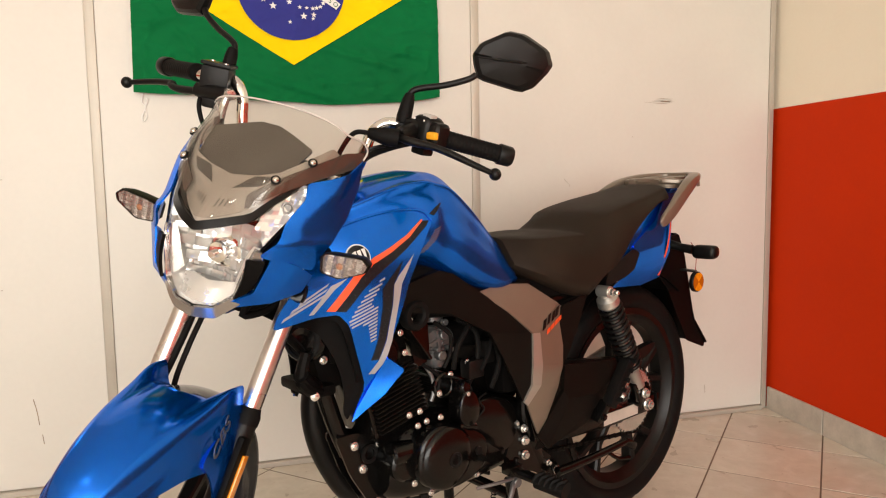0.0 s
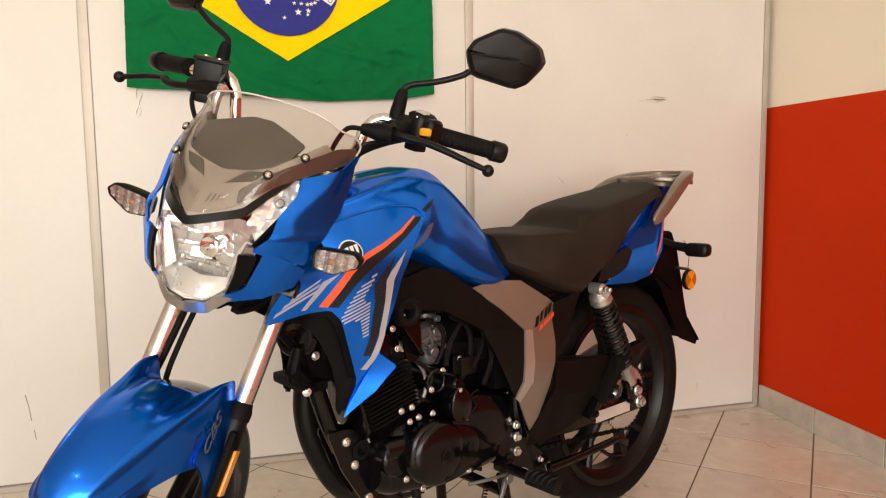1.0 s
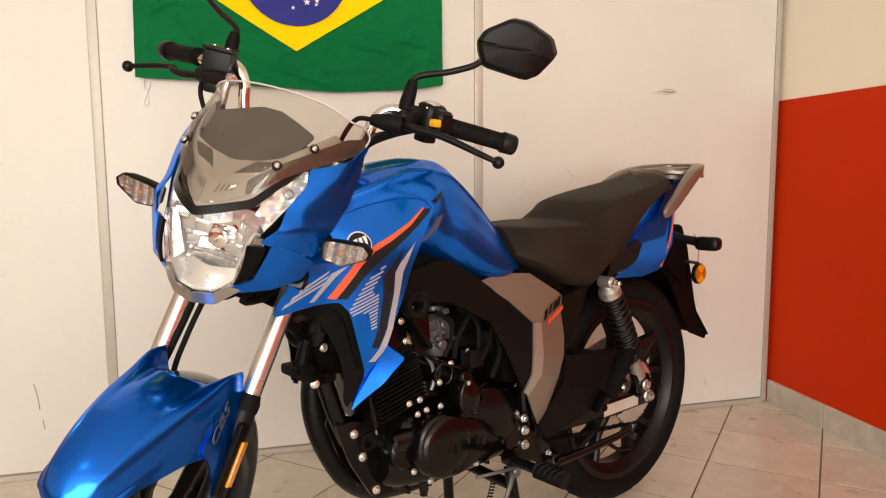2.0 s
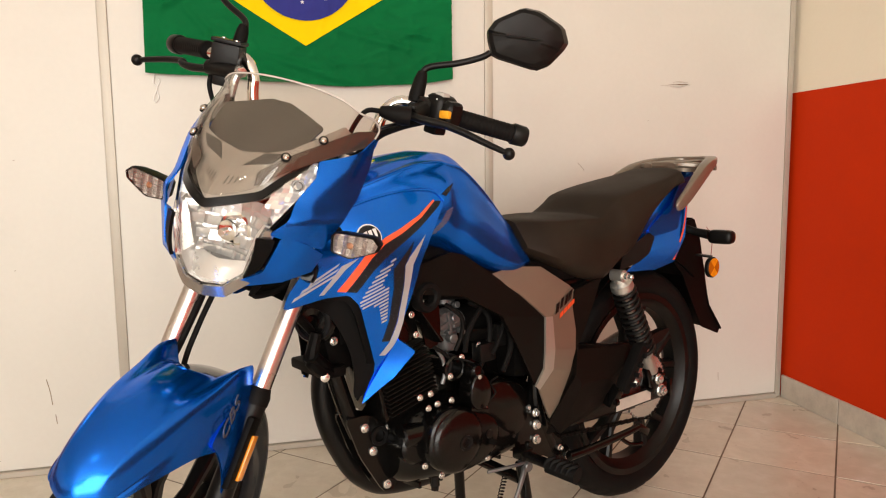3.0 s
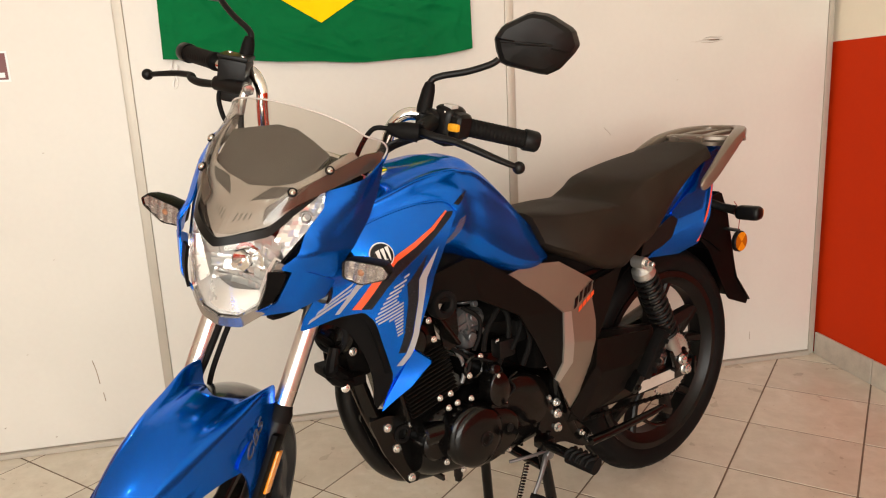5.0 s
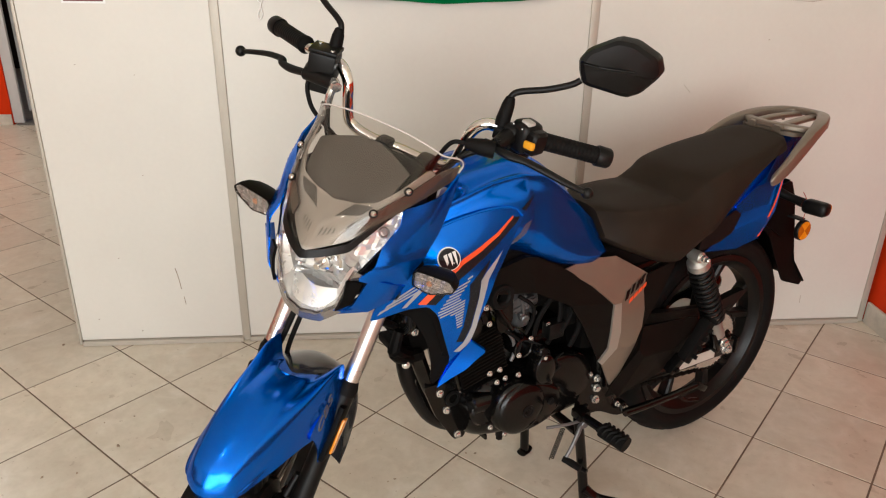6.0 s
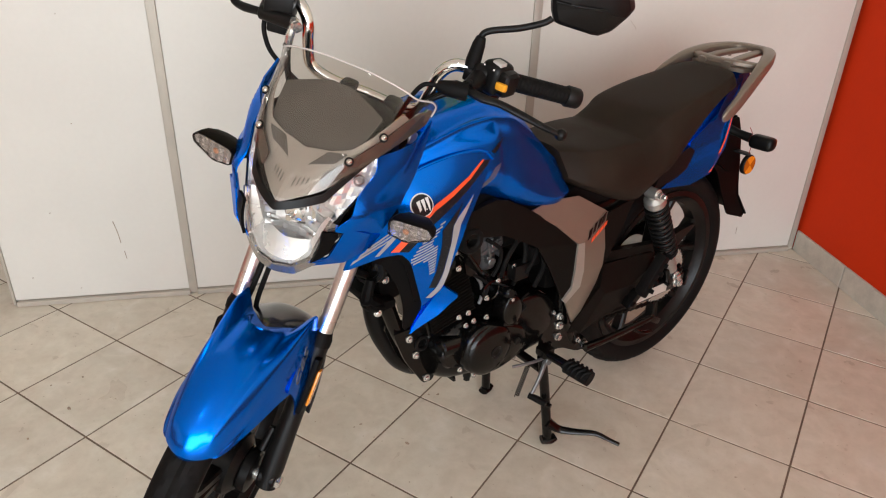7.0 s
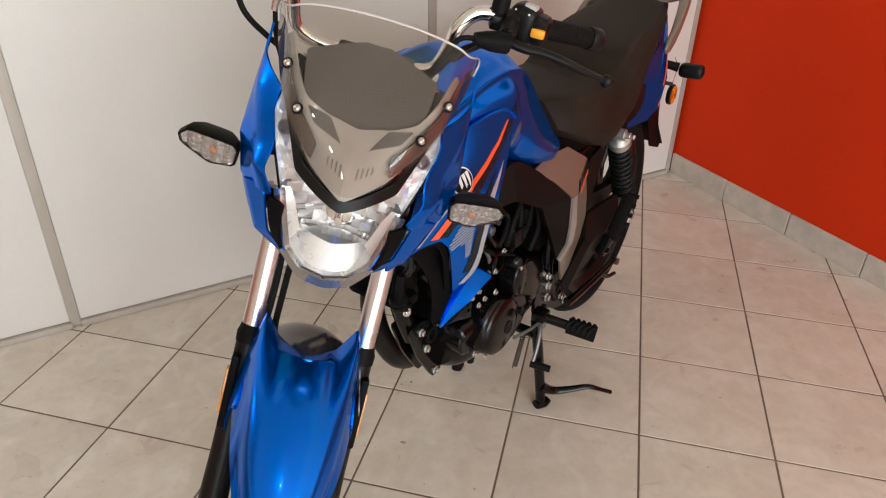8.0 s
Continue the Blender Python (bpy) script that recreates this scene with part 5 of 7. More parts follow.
part("wiring_loom", join(*[tube([(1.12 - 0.02 * k, -0.05 + 0.03 * k, 0.76), (1.08 + 0.01 * k, -0.03 + 0.02 * k, 0.735 - 0.006 * k), (1.05, 0.01 + 0.015 * k, 0.725), (1.02, 0.05, 0.75 + 0.01 * k)], 0.006, 8, 5) for k in range(4)]), RUBBER, bike, "bundle of black cables under the headlight")

# -- frame and body, in line
TURNED = None


def shouldered(stations):
    """Sharpens the shoulder of each half-section."""
    out = []
    for x, sec in stations:
        a, b, c = (Vector((*p, 0)) for p in sec[1:4])
        push = (b - (a + c) / 2).normalized() * 0.0035
        mids = [b + (a - b) * 0.22 + push * 0.4, b + push, b + (c - b) * 0.22 + push * 0.4]
        out.append((x, sec[:2] + [(m.x, m.y) for m in mids] + sec[3:]))
    return out


tank_bm = skin(shouldered([
    (0.940, [(0, 0.875), (0.04, 0.872), (0.075, 0.855), (0.092, 0.82), (0.092, 0.765), (0.0, 0.735)]),
    (0.880, [(0, 0.897), (0.055, 0.893), (0.095, 0.878), (0.110, 0.842), (0.112, 0.78), (0.0, 0.73)]),
    (0.800, [(0, 0.923), (0.06, 0.920), (0.104, 0.905), (0.122, 0.866), (0.124, 0.79), (0.0, 0.715)]),
    (0.735, [(0, 0.937), (0.06, 0.932), (0.106, 0.913), (0.130, 0.868), (0.130, 0.785), (0.0, 0.705)]),
    (0.705, [(0, 0.938), (0.06, 0.932), (0.104, 0.909), (0.123, 0.862), (0.125, 0.768), (0.0, 0.698)]),
    (0.665, [(0, 0.932), (0.06, 0.925), (0.100, 0.898), (0.118, 0.850), (0.135, 0.748), (0.0, 0.69)]),
    (0.600, [(0, 0.889), (0.05, 0.881), (0.088, 0.854), (0.107, 0.809), (0.131, 0.716), (0.0, 0.675)]),
    (0.540, [(0, 0.828), (0.042, 0.822), (0.075, 0.803), (0.100, 0.770), (0.121, 0.699), (0.0, 0.672)]),
    (0.492, [(0, 0.784), (0.034, 0.780), (0.062, 0.764), (0.086, 0.737), (0.106, 0.703), (0.0, 0.687)]),
    (0.478, [(0, 0.755), (0.025, 0.752), (0.045, 0.742), (0.070, 0.722), (0.094, 0.698), (0.0, 0.690)])]), 6, 4)
tank_tree = BVHTree.FromBMesh(tank_bm)
tank_side = lambda u, v: (tank_tree.ray_cast(Vector((u, 0.6, v)), Vector((0, -1, 0)))[0] or Vector((0, 0.12, 0))).y
part("fuel_tank", tank_bm, BLUE, bike, "glossy metallic blue fuel tank", 60)
part("tank_underside", skin([(0.90, [(0, 0.80), (0.06, 0.79), (0.085, 0.76), (0.07, 0.70), (0, 0.69)]), (0.74, [(0, 0.78), (0.08, 0.77), (0.105, 0.73), (0.09, 0.66), (0, 0.65)]), (0.60, [(0, 0.74), (0.08, 0.735), (0.102, 0.705), (0.09, 0.645), (0, 0.63)]), (0.46, [(0, 0.715), (0.07, 0.71), (0.088, 0.69), (0.08, 0.62), (0, 0.61)]), (0.32, [(0, 0.70), (0.085, 0.695), (0.108, 0.67), (0.09, 0.60), (0, 0.59)]), (0.20, [(0, 0.72), (0.085, 0.715), (0.105, 0.69), (0.09, 0.65), (0, 0.64)])]), MATT, bike, "matt black liner under tank and seat")
part("tank_cap", join(spin([(-0.010, 0.044), (0.001, 0.045), (0.003, 0.042), (0.0035, 0.030), (0.0045, 0.028), (0.005, 0.002)], (0.850, 0, 0.9075), (0.33, 0, 1), 32), box((0.03, 0.012, 0.004), Matrix.Translation((0.851, 0, 0.9125)), 0.0015)), CHROME, bike, "polished fuel filler cap")

SHROUD = [(1.050, 0.678), (1.044, 0.702), (1.012, 0.752), (0.980, 0.808), (0.925, 0.842), (0.835, 0.863), (0.768, 0.863), (0.742, 0.844), (0.783, 0.784), (0.812, 0.740), (0.830, 0.690), (0.846, 0.645), (0.858, 0.606), (0.826, 0.584), (0.862, 0.542), (0.909, 0.496), (0.884, 0.555), (0.912, 0.632), (0.926, 0.676), (0.942, 0.694), (0.982, 0.692)]
shf = field([(1.048, 0.678, 0.100), (1.0, 0.74, 0.120), (0.91, 0.79, 0.143), (0.835, 0.874, 0.121), (0.905, 0.846, 0.118), (0.746, 0.842, 0.137), (0.80, 0.78, 0.149), (0.847, 0.65, 0.148), (0.826, 0.584, 0.154), (0.909, 0.496, 0.103), (0.93, 0.66, 0.128), (0.962, 0.68, 0.115), (0.885, 0.555, 0.114), (0.858, 0.606, 0.143), (0.962, 0.79, 0.122)])
FIN = [(1.030, 0.684), (0.968, 0.698), (0.920, 0.700), (0.905, 0.680), (0.890, 0.617), (0.876, 0.559), (0.884, 0.538), (0.911, 0.500), (0.921, 0.508), (0.917, 0.547), (0.926, 0.597), (0.943, 0.633), (0.964, 0.665)]
COVER_PTS = [(0.806, 0.722, 0.112), (0.741, 0.742, 0.122), (0.713, 0.747, 0.122), (0.678, 0.738, 0.120), (0.599, 0.691, 0.114), (0.535, 0.646, 0.125), (0.478, 0.593, 0.143), (0.482, 0.526, 0.146), (0.484, 0.483, 0.143), (0.496, 0.444, 0.133), (0.549, 0.547, 0.128), (0.578, 0.590, 0.129), (0.590, 0.609, 0.130), (0.683, 0.659, 0.120), (0.742, 0.668, 0.114), (0.806, 0.676, 0.110)]
COVER_FACES = [(0, 15, 14, 1), (1, 14, 13, 2), (2, 13, 12, 6, 5, 4, 3), (12, 11, 10, 7, 6), (10, 9, 8, 7)]
SIDEP_PTS = [(0.606, 0.692, 0.112), (0.545, 0.702, 0.110), (0.459, 0.694, 0.112), (0.377, 0.645, 0.122), (0.349, 0.627, 0.118), (0.460, 0.592, 0.146), (0.480, 0.593, 0.147), (0.537, 0.645, 0.129), (0.456, 0.522, 0.150), (0.459, 0.478, 0.148), (0.490, 0.438, 0.138), (0.498, 0.446, 0.136), (0.372, 0.504, 0.136), (0.389, 0.457, 0.136), (0.423, 0.388, 0.131), (0.444, 0.361, 0.126)]
SIDEP_FACES = [(0, 7, 6, 5, 3, 2, 1), (3, 5, 8, 12, 4), (12, 8, 9, 13), (13, 9, 10, 14), (14, 10, 15)]


def through_three(a, b, c):
    """Height function of the plane through three (x, z, y) points."""
    n = (Vector(b) - Vector(a)).cross(Vector(c) - Vector(a))
    return lambda u, v: a[2] - (n.x * (u - a[0]) + n.y * (v - a[1])) / n.z


facets = [through_three(*[SIDEP_PTS[i] for i in f_]) for f_ in ((2, 3, 5), (3, 5, 12))]
spf = lambda u, v: min(f_(u, v) for f_ in facets)

EDGE_PTS = [(0.481, 0.594, 0.1475), (0.459, 0.592, 0.147), (0.455, 0.522, 0.151), (0.458, 0.478, 0.149), (0.489, 0.437, 0.1385), (0.499, 0.446, 0.1365), (0.486, 0.484, 0.149), (0.485, 0.527, 0.1515)]
EDGE_FACES = [(0, 7, 2, 1), (7, 6, 3, 2), (6, 5, 4, 3)]
LOWER = [(0.362, 0.634), (0.268, 0.652), (0.300, 0.598), (0.345, 0.53), (0.385, 0.47), (0.300, 0.437), (0.212, 0.423), (0.225, 0.388), (0.255, 0.357), (0.39, 0.327), (0.445, 0.322), (0.431, 0.354), (0.399, 0.484), (0.371, 0.598)]
lof = field([(0.362, 0.634, 0.124), (0.268, 0.652, 0.122), (0.385, 0.47, 0.132), (0.212, 0.423, 0.134), (0.255, 0.357, 0.130), (0.445, 0.322, 0.118), (0.32, 0.40, 0.142), (0.40, 0.40, 0.130)])
LOF_PTS = [(0.366, 0.503, 0.136), (0.171, 0.479, 0.132), (0.170, 0.450, 0.140), (0.270, 0.422, 0.152), (0.370, 0.431, 0.154), (0.381, 0.450, 0.146), (0.227, 0.392, 0.138), (0.417, 0.321, 0.132), (0.449, 0.356, 0.130)]
LOF_FACES = [(0, 5, 4, 3, 2, 1), (5, 8, 7, 4), (4, 7, 6, 3), (3, 6, 2)]
TAIL_PTS = [(0.190, 0.657, 0.134), (0.100, 0.655, 0.152), (0.020, 0.667, 0.151), (-0.040, 0.726, 0.139), (-0.036, 0.744, 0.126), (-0.127, 0.822, 0.096), (-0.190, 0.872, 0.062), (-0.120, 0.872, 0.078), (-0.020, 0.806, 0.113), (0.080, 0.748, 0.116), (0.074, 0.730, 0.121), (0.108, 0.694, 0.129)]
TAIL_FACES = [(9, 8, 7, 6, 5, 4), (10, 9, 4), (11, 10, 4, 3), (0, 11, 3, 2, 1), (4, 5, 3)]
taf = field([(0.205, 0.657, 0.134), (0.10, 0.655, 0.152), (0.02, 0.666, 0.151), (-0.04, 0.725, 0.139), (-0.127, 0.82, 0.096), (-0.215, 0.872, 0.058), (0.0, 0.80, 0.112), (0.08, 0.742, 0.119), (-0.12, 0.88, 0.075), (0.03, 0.715, 0.134)])
TINS = [(0.215, 0.662), (0.195, 0.692), (0.150, 0.716), (0.085, 0.742), (0.068, 0.730), (0.105, 0.694), (0.15, 0.676)]
for s in (1, -1):
    mk = (lambda b: b) if s == 1 else flip_y
    sh = part("tank_shroud", mk(panel(SHROUD, shf, "y", 0.003, 0.014, 1, cut=0.12)), BLUE, bike, "glossy blue tank shroud with orange, silver and carbon decals")
    part("shroud_fin", mk(panel(FIN, lambda u, v: 0.082 + 0.35 * max(0, 0.96 - u), "y", 0.004, 0.015, 1)), MATT, bike, "matt black inner shroud fin")
    wf = field([(0.858, 0.606, 0.149), (0.832, 0.585, 0.161), (0.862, 0.542, 0.139), (0.909, 0.496, 0.107), (0.872, 0.565, 0.130), (0.902, 0.512, 0.110)])
    part("shroud_wing", mk(panel([(0.860, 0.610), (0.831, 0.585), (0.862, 0.541), (0.911, 0.493), (0.900, 0.520), (0.876, 0.568)], wf, "y", 0.006, 0.012, 1, cut=0.08)), BLUE, sh, "blue wing tip of the shroud")
    part("shroud_lip", mk(panel([(0.982, 0.695), (0.942, 0.697), (0.924, 0.678), (0.910, 0.633), (0.882, 0.555), (0.909, 0.496), (0.915, 0.500), (0.892, 0.555), (0.919, 0.630), (0.933, 0.670), (0.946, 0.685), (0.984, 0.684)], lambda u, v: shf(u, v) - 0.008, "y", 0.006, 0.015, 1)), MATT, sh)
    part("shroud_seam", mk(tube([(x, shf(x, z) + 0.0005, z) for x, z in ((0.978, 0.809), (0.925, 0.8425), (0.835, 0.8635), (0.768, 0.8635), (0.744, 0.845))], 0.0026, 8, 5)), BLUE, sh, "raised lip along the top of the shroud")
    stick = lambda name, o, mt, lift=0.0012, sm=0, lb="": part(name, mk(panel(o, shf, "y", 0.0008, 0.012, sm, off=lift)), mt, sh, lb)
    stick("orange_stripe", [(0.963, 0.702), (0.948, 0.700), (0.908, 0.756), (0.884, 0.777), (0.842, 0.7945), (0.799, 0.8175), (0.765, 0.8455), (0.767, 0.848), (0.803, 0.8225), (0.845, 0.8025), (0.883, 0.788), (0.922, 0.758)], ORANGE_DECAL, 0.0016, 0, "bright orange stripe")
    stick("carbon_stripe", [(0.947, 0.700), (0.907, 0.756), (0.883, 0.777), (0.842, 0.794), (0.799, 0.817), (0.764, 0.845), (0.751, 0.845), (0.757, 0.836), (0.786, 0.814), (0.809, 0.798), (0.836, 0.782), (0.863, 0.767), (0.886, 0.752), (0.906, 0.732), (0.931, 0.698)], CARBON_DECAL, 0.0012, 0, "dark carbon-look stripe")
    stick("carbon_stripe", [(0.883, 0.606), (0.873, 0.645), (0.867, 0.700), (0.868, 0.733), (0.846, 0.756), (0.822, 0.778), (0.836, 0.753), (0.846, 0.738), (0.849, 0.702), (0.859, 0.642), (0.871, 0.606)], CARBON_DECAL, 0.0012, 0, "dark carbon-look stripe")
    stick("silver_stripe", [(0.884, 0.580), (0.871, 0.604), (0.858, 0.642), (0.848, 0.702), (0.845, 0.738), (0.834, 0.753), (0.820, 0.766), (0.796, 0.788), (0.808, 0.770), (0.824, 0.746), (0.829, 0.738), (0.837, 0.701), (0.848, 0.641), (0.861, 0.602), (0.874, 0.580)], SILVER_DECAL, 0.0018, 0, "silver stripe")
    for k in range(3):
        xa, za = 1.038 - 0.013 * k, 0.690 + 0.0125 * k
        xb, zb = 0.968 - 0.002 * k, 0.728 + 0.0085 * k
        stick("silver_dash", [(xa, za), (xb, zb), (xb - 0.004, zb + 0.0055), (xa - 0.004, za + 0.007)], SILVER_DECAL, 0.0012, 0, "silver dash")
    stick("silver_dash", [(0.930, 0.757), (0.958, 0.745), (0.992, 0.698), (0.984, 0.698), (0.952, 0.738)], SILVER_DECAL, 0.0014, 0, "silver dash")
    HP = [(0.927, 0.675), (0.914, 0.700), (0.897, 0.727), (0.859, 0.756), (0.872, 0.736), (0.887, 0.712), (0.889, 0.702), (0.876, 0.704), (0.877, 0.640), (0.886, 0.636), (0.893, 0.672), (0.920, 0.666)]
    for k in range(19):
        c0 = 0.632 + 0.0062 * k
        cuts = []
        for (xa, za), (xb, zb) in zip(HP, HP[1:] + HP[:1]):
            ga, gb = za + 0.45 * (xa - 0.89) - c0, zb + 0.45 * (xb - 0.89) - c0
            if ga * gb < 0:
                cuts.append(xa + (xb - xa) * ga / (ga - gb))
        cuts.sort()
        for xa, xb in zip(cuts[::2], cuts[1::2]):
            if xb - xa > 0.003:
                za, zb = c0 - 0.45 * (xa - 0.89), c0 - 0.45 * (xb - 0.89)
                stick("hatch_line", [(xa, za), (xb, zb), (xb, zb + 0.0032), (xa, za + 0.0032)], SILVER_DECAL, 0.0012, 0)
    c = Vector((0.910, 0, 0.791))
    badge = part("round_badge", mk(panel([(c.x + 0.0215 * math.cos(a), c.z + 0.0215 * math.sin(a)) for a in (2 * math.pi * k / 28 for k in range(28))], shf, "y", 0.001, 0.02, 0, off=0.0020)), WHITE_DECAL, sh, "round black badge with a white ring")
    part("badge_field", mk(panel([(c.x + 0.0195 * math.cos(a), c.z + 0.0195 * math.sin(a)) for a in (2 * math.pi * k / 28 for k in range(28))], shf, "y", 0.001, 0.02, 0, off=0.0028)), CARBON_DECAL, badge)
    for k in range(3):
        x = c.x + 0.011 - 0.0085 * k
        part("badge_bar", mk(panel([(x, c.z + 0.007 + 0.003 * k), (x - 0.0065, c.z + 0.010 + 0.002 * k), (x - 0.008, c.z - 0.006), (x - 0.005 - 0.001 * k, c.z - 0.011)], shf, "y", 0.0008, 0.02, 0, off=0.0035)), WHITE_DECAL, badge)
    for k in range(15):
        t_ = k / 14
        x, z = 0.740 + 0.052 * t_, 0.826 - 0.076 * t_
        w_ = 0.010 + 0.010 * math.sin(math.pi * min(1, t_ + 0.25))
        part("hatch_line", mk(panel([(x, z), (x - w_, z + 0.35 * w_), (x - w_, z + 0.35 * w_ - 0.0022), (x, z - 0.0022)], tank_side, "y", 0.0008, 0.02, 0, off=0.0012)), DIM_DECAL, bike)
    part("carbon_stripe", mk(panel([(0.7455, 0.857), (0.728, 0.8685), (0.707, 0.876), (0.722, 0.8635), (0.736, 0.853)], tank_side, "y", 0.0008, 0.012, 0, off=0.0012)), CARBON_DECAL, bike, "dark tip of the carbon-look stripe")
    part("frame_cover", mk(faceted(COVER_PTS, COVER_FACES, 0.012, (0.5, 2.0, 0.5), 0.003)), COVERP, bike, "matt black frame cover under the tank", 40)
    sp = part("side_panel", mk(faceted(SIDEP_PTS, SIDEP_FACES, 0.005, (0.5, 2.0, 0.5), 0.002)), BRONZE, bike, "satin bronze-grey side panel with a silver edge", 30)
    part("side_panel_edge", mk(faceted(EDGE_PTS, EDGE_FACES, 0.005, (0.5, 2.0, 0.5), 0.002)), SILVER, sp, "silver edge of the side panel", 40)
    for x, z, w in ((0.449, 0.594, 0.012), (0.428, 0.603, 0.010), (0.409, 0.607, 0.012), (0.392, 0.613, 0.013)):
        part("panel_mark", mk(panel([(x, z), (x - w, z + 0.34 * w), (x - w - 0.010, z + 0.34 * w + 0.020), (x - 0.010, z + 0.020)], spf, "y", 0.0008, 0.02, 0, off=0.0026)), BLACK, sp, "black mark drawn as plain shapes")
    for k in range(4):
        x, z = 0.433 - 0.0175 * k, 0.5835 + 0.0059 * k
        part("panel_mark", mk(panel([(x, z), (x - 0.014, z + 0.0047), (x - 0.017, z + 0.0145), (x - 0.003, z + 0.0098)], spf, "y", 0.0008, 0.02, 0, off=0.0026)), ORANGE_DECAL, sp, "small orange mark")
    part("rear_lower_cover", mk(panel(LOWER, lof, "y", 0.004, 0.016, 1, cut=0.08)), COVERP, bike, "matt black lower rear cover")
    part("lower_cover_facet", mk(faceted(LOF_PTS, LOF_FACES, 0.012, (0.3, 2.0, 0.4), 0.003)), COVERP, bike, "", 40)
    ta = part("tail_panel", mk(faceted(TAIL_PTS, TAIL_FACES, 0.003, (0.0, 2.0, 0.8), 0.003)), BLUE, bike, "glossy blue tail panel")
    part("tail_insert", mk(panel(TINS, taf, "y", 0.004, 0.014, 1, off=0.003, cut=0.12)), BLACK, ta, "black insert in the tail panel")
    part("tail_stripe", mk(panel([(0.026, 0.671), (0.016, 0.672), (-0.036, 0.7285), (-0.120, 0.822), (-0.117, 0.825), (-0.034, 0.734), (0.014, 0.680)], taf, "y", 0.0008, 0.014, 0, off=0.0014)), ORANGE_DECAL, ta, "thin orange stripe")

part("seat", skin([
    (0.480, [(0, 0.792), (0.03, 0.791), (0.052, 0.786), (0.060, 0.780), (0.082, 0.752), (0.088, 0.730), (0.0, 0.72)]),
    (0.445, [(0, 0.793), (0.05, 0.793), (0.083, 0.788), (0.092, 0.780), (0.112, 0.750), (0.114, 0.710), (0.0, 0.70)]),
    (0.390, [(0, 0.793), (0.055, 0.793), (0.100, 0.788), (0.110, 0.779), (0.131, 0.745), (0.127, 0.686), (0.0, 0.68)]),
    (0.330, [(0, 0.795), (0.055, 0.795), (0.105, 0.789), (0.116, 0.778), (0.140, 0.735), (0.132, 0.660), (0.0, 0.655)]),
    (0.280, [(0, 0.794), (0.055, 0.793), (0.106, 0.788), (0.117, 0.776), (0.142, 0.735), (0.133, 0.652), (0.0, 0.647)]),
    (0.255, [(0, 0.801), (0.055, 0.799), (0.105, 0.790), (0.118, 0.778), (0.142, 0.738), (0.133, 0.662), (0.0, 0.657)]),
    (0.215, [(0, 0.828), (0.058, 0.825), (0.104, 0.812), (0.118, 0.795), (0.142, 0.748), (0.134, 0.690), (0.0, 0.685)]),
    (0.175, [(0, 0.843), (0.06, 0.841), (0.106, 0.834), (0.119, 0.820), (0.141, 0.772), (0.135, 0.710), (0.0, 0.705)]),
    (0.080, [(0, 0.861), (0.06, 0.860), (0.104, 0.855), (0.114, 0.844), (0.128, 0.818), (0.122, 0.788), (0.0, 0.775)]),
    (-0.030, [(0, 0.881), (0.056, 0.880), (0.092, 0.874), (0.101, 0.866), (0.110, 0.857), (0.106, 0.843), (0.0, 0.825)]),
    (-0.110, [(0, 0.897), (0.046, 0.896), (0.076, 0.889), (0.084, 0.880), (0.091, 0.868), (0.086, 0.854), (0.0, 0.84)]),
    (-0.135, [(0, 0.890), (0.038, 0.888), (0.060, 0.882), (0.066, 0.876), (0.072, 0.868), (0.068, 0.860), (0.0, 0.852)])], 5, 4), VINYL, bike, "black stepped vinyl dual seat", 40)
part("tail_body", skin([(0.15, [(0, 0.78), (0.08, 0.775), (0.115, 0.73), (0.10, 0.68), (0, 0.67)]), (0.0, [(0, 0.84), (0.07, 0.835), (0.105, 0.79), (0.09, 0.72), (0, 0.71)]), (-0.15, [(0, 0.885), (0.05, 0.88), (0.07, 0.85), (0.06, 0.79), (0, 0.78)]), (-0.24, [(0, 0.89), (0.035, 0.888), (0.05, 0.86), (0.04, 0.82), (0, 0.815)])]), BLUE, bike, "blue tail hump behind the seat", 50)
part("tail_lamp", skin([(-0.225, [(0, 0.885), (0.04, 0.882), (0.055, 0.85), (0.04, 0.81), (0, 0.80)]), (-0.262, [(0, 0.875), (0.03, 0.872), (0.042, 0.85), (0.03, 0.825), (0, 0.82)])]), REDLENS, bike, "red tail lamp lens")

# carrier and grab rails
def flat_bar(pts, w, h, n=6):
    """A flat forged bar; half width and half height may be lists, one value a point."""
    path = spline(pts, n)
    many = lambda v: v if isinstance(v, (list, tuple)) else [v] * len(pts)
    mid = lambda v, i: v[min(i // n, len(v) - 1)] * (1 - (i % n) / n) + v[min(i // n + 1, len(v) - 1)] * ((i % n) / n)
    ws, hs = many(w), many(h)
    rings, prev = [], None
    for i, p in enumerate(path):
        d = (path[min(i + 1, len(path) - 1)] - path[max(i - 1, 0)]).normalized()
        s = Vector((0, 0, 1)).cross(d)
        s = s.normalized() if s.length > 0.05 else prev
        prev = s
        u = d.cross(s)
        wi, hi = mid(ws, i), mid(hs, i)
        rings.append([p + s * (wi * a) + u * (hi * b) for a, b in ((-1, -0.5), (-0.8, -0.85), (-0.4, -1), (0.4, -1), (0.8, -0.85), (1, -0.5), (1, 0.5), (0.8, 0.85), (0.4, 1), (-0.4, 1), (-0.8, 0.85), (-1, 0.5))])
    return loft(rings)


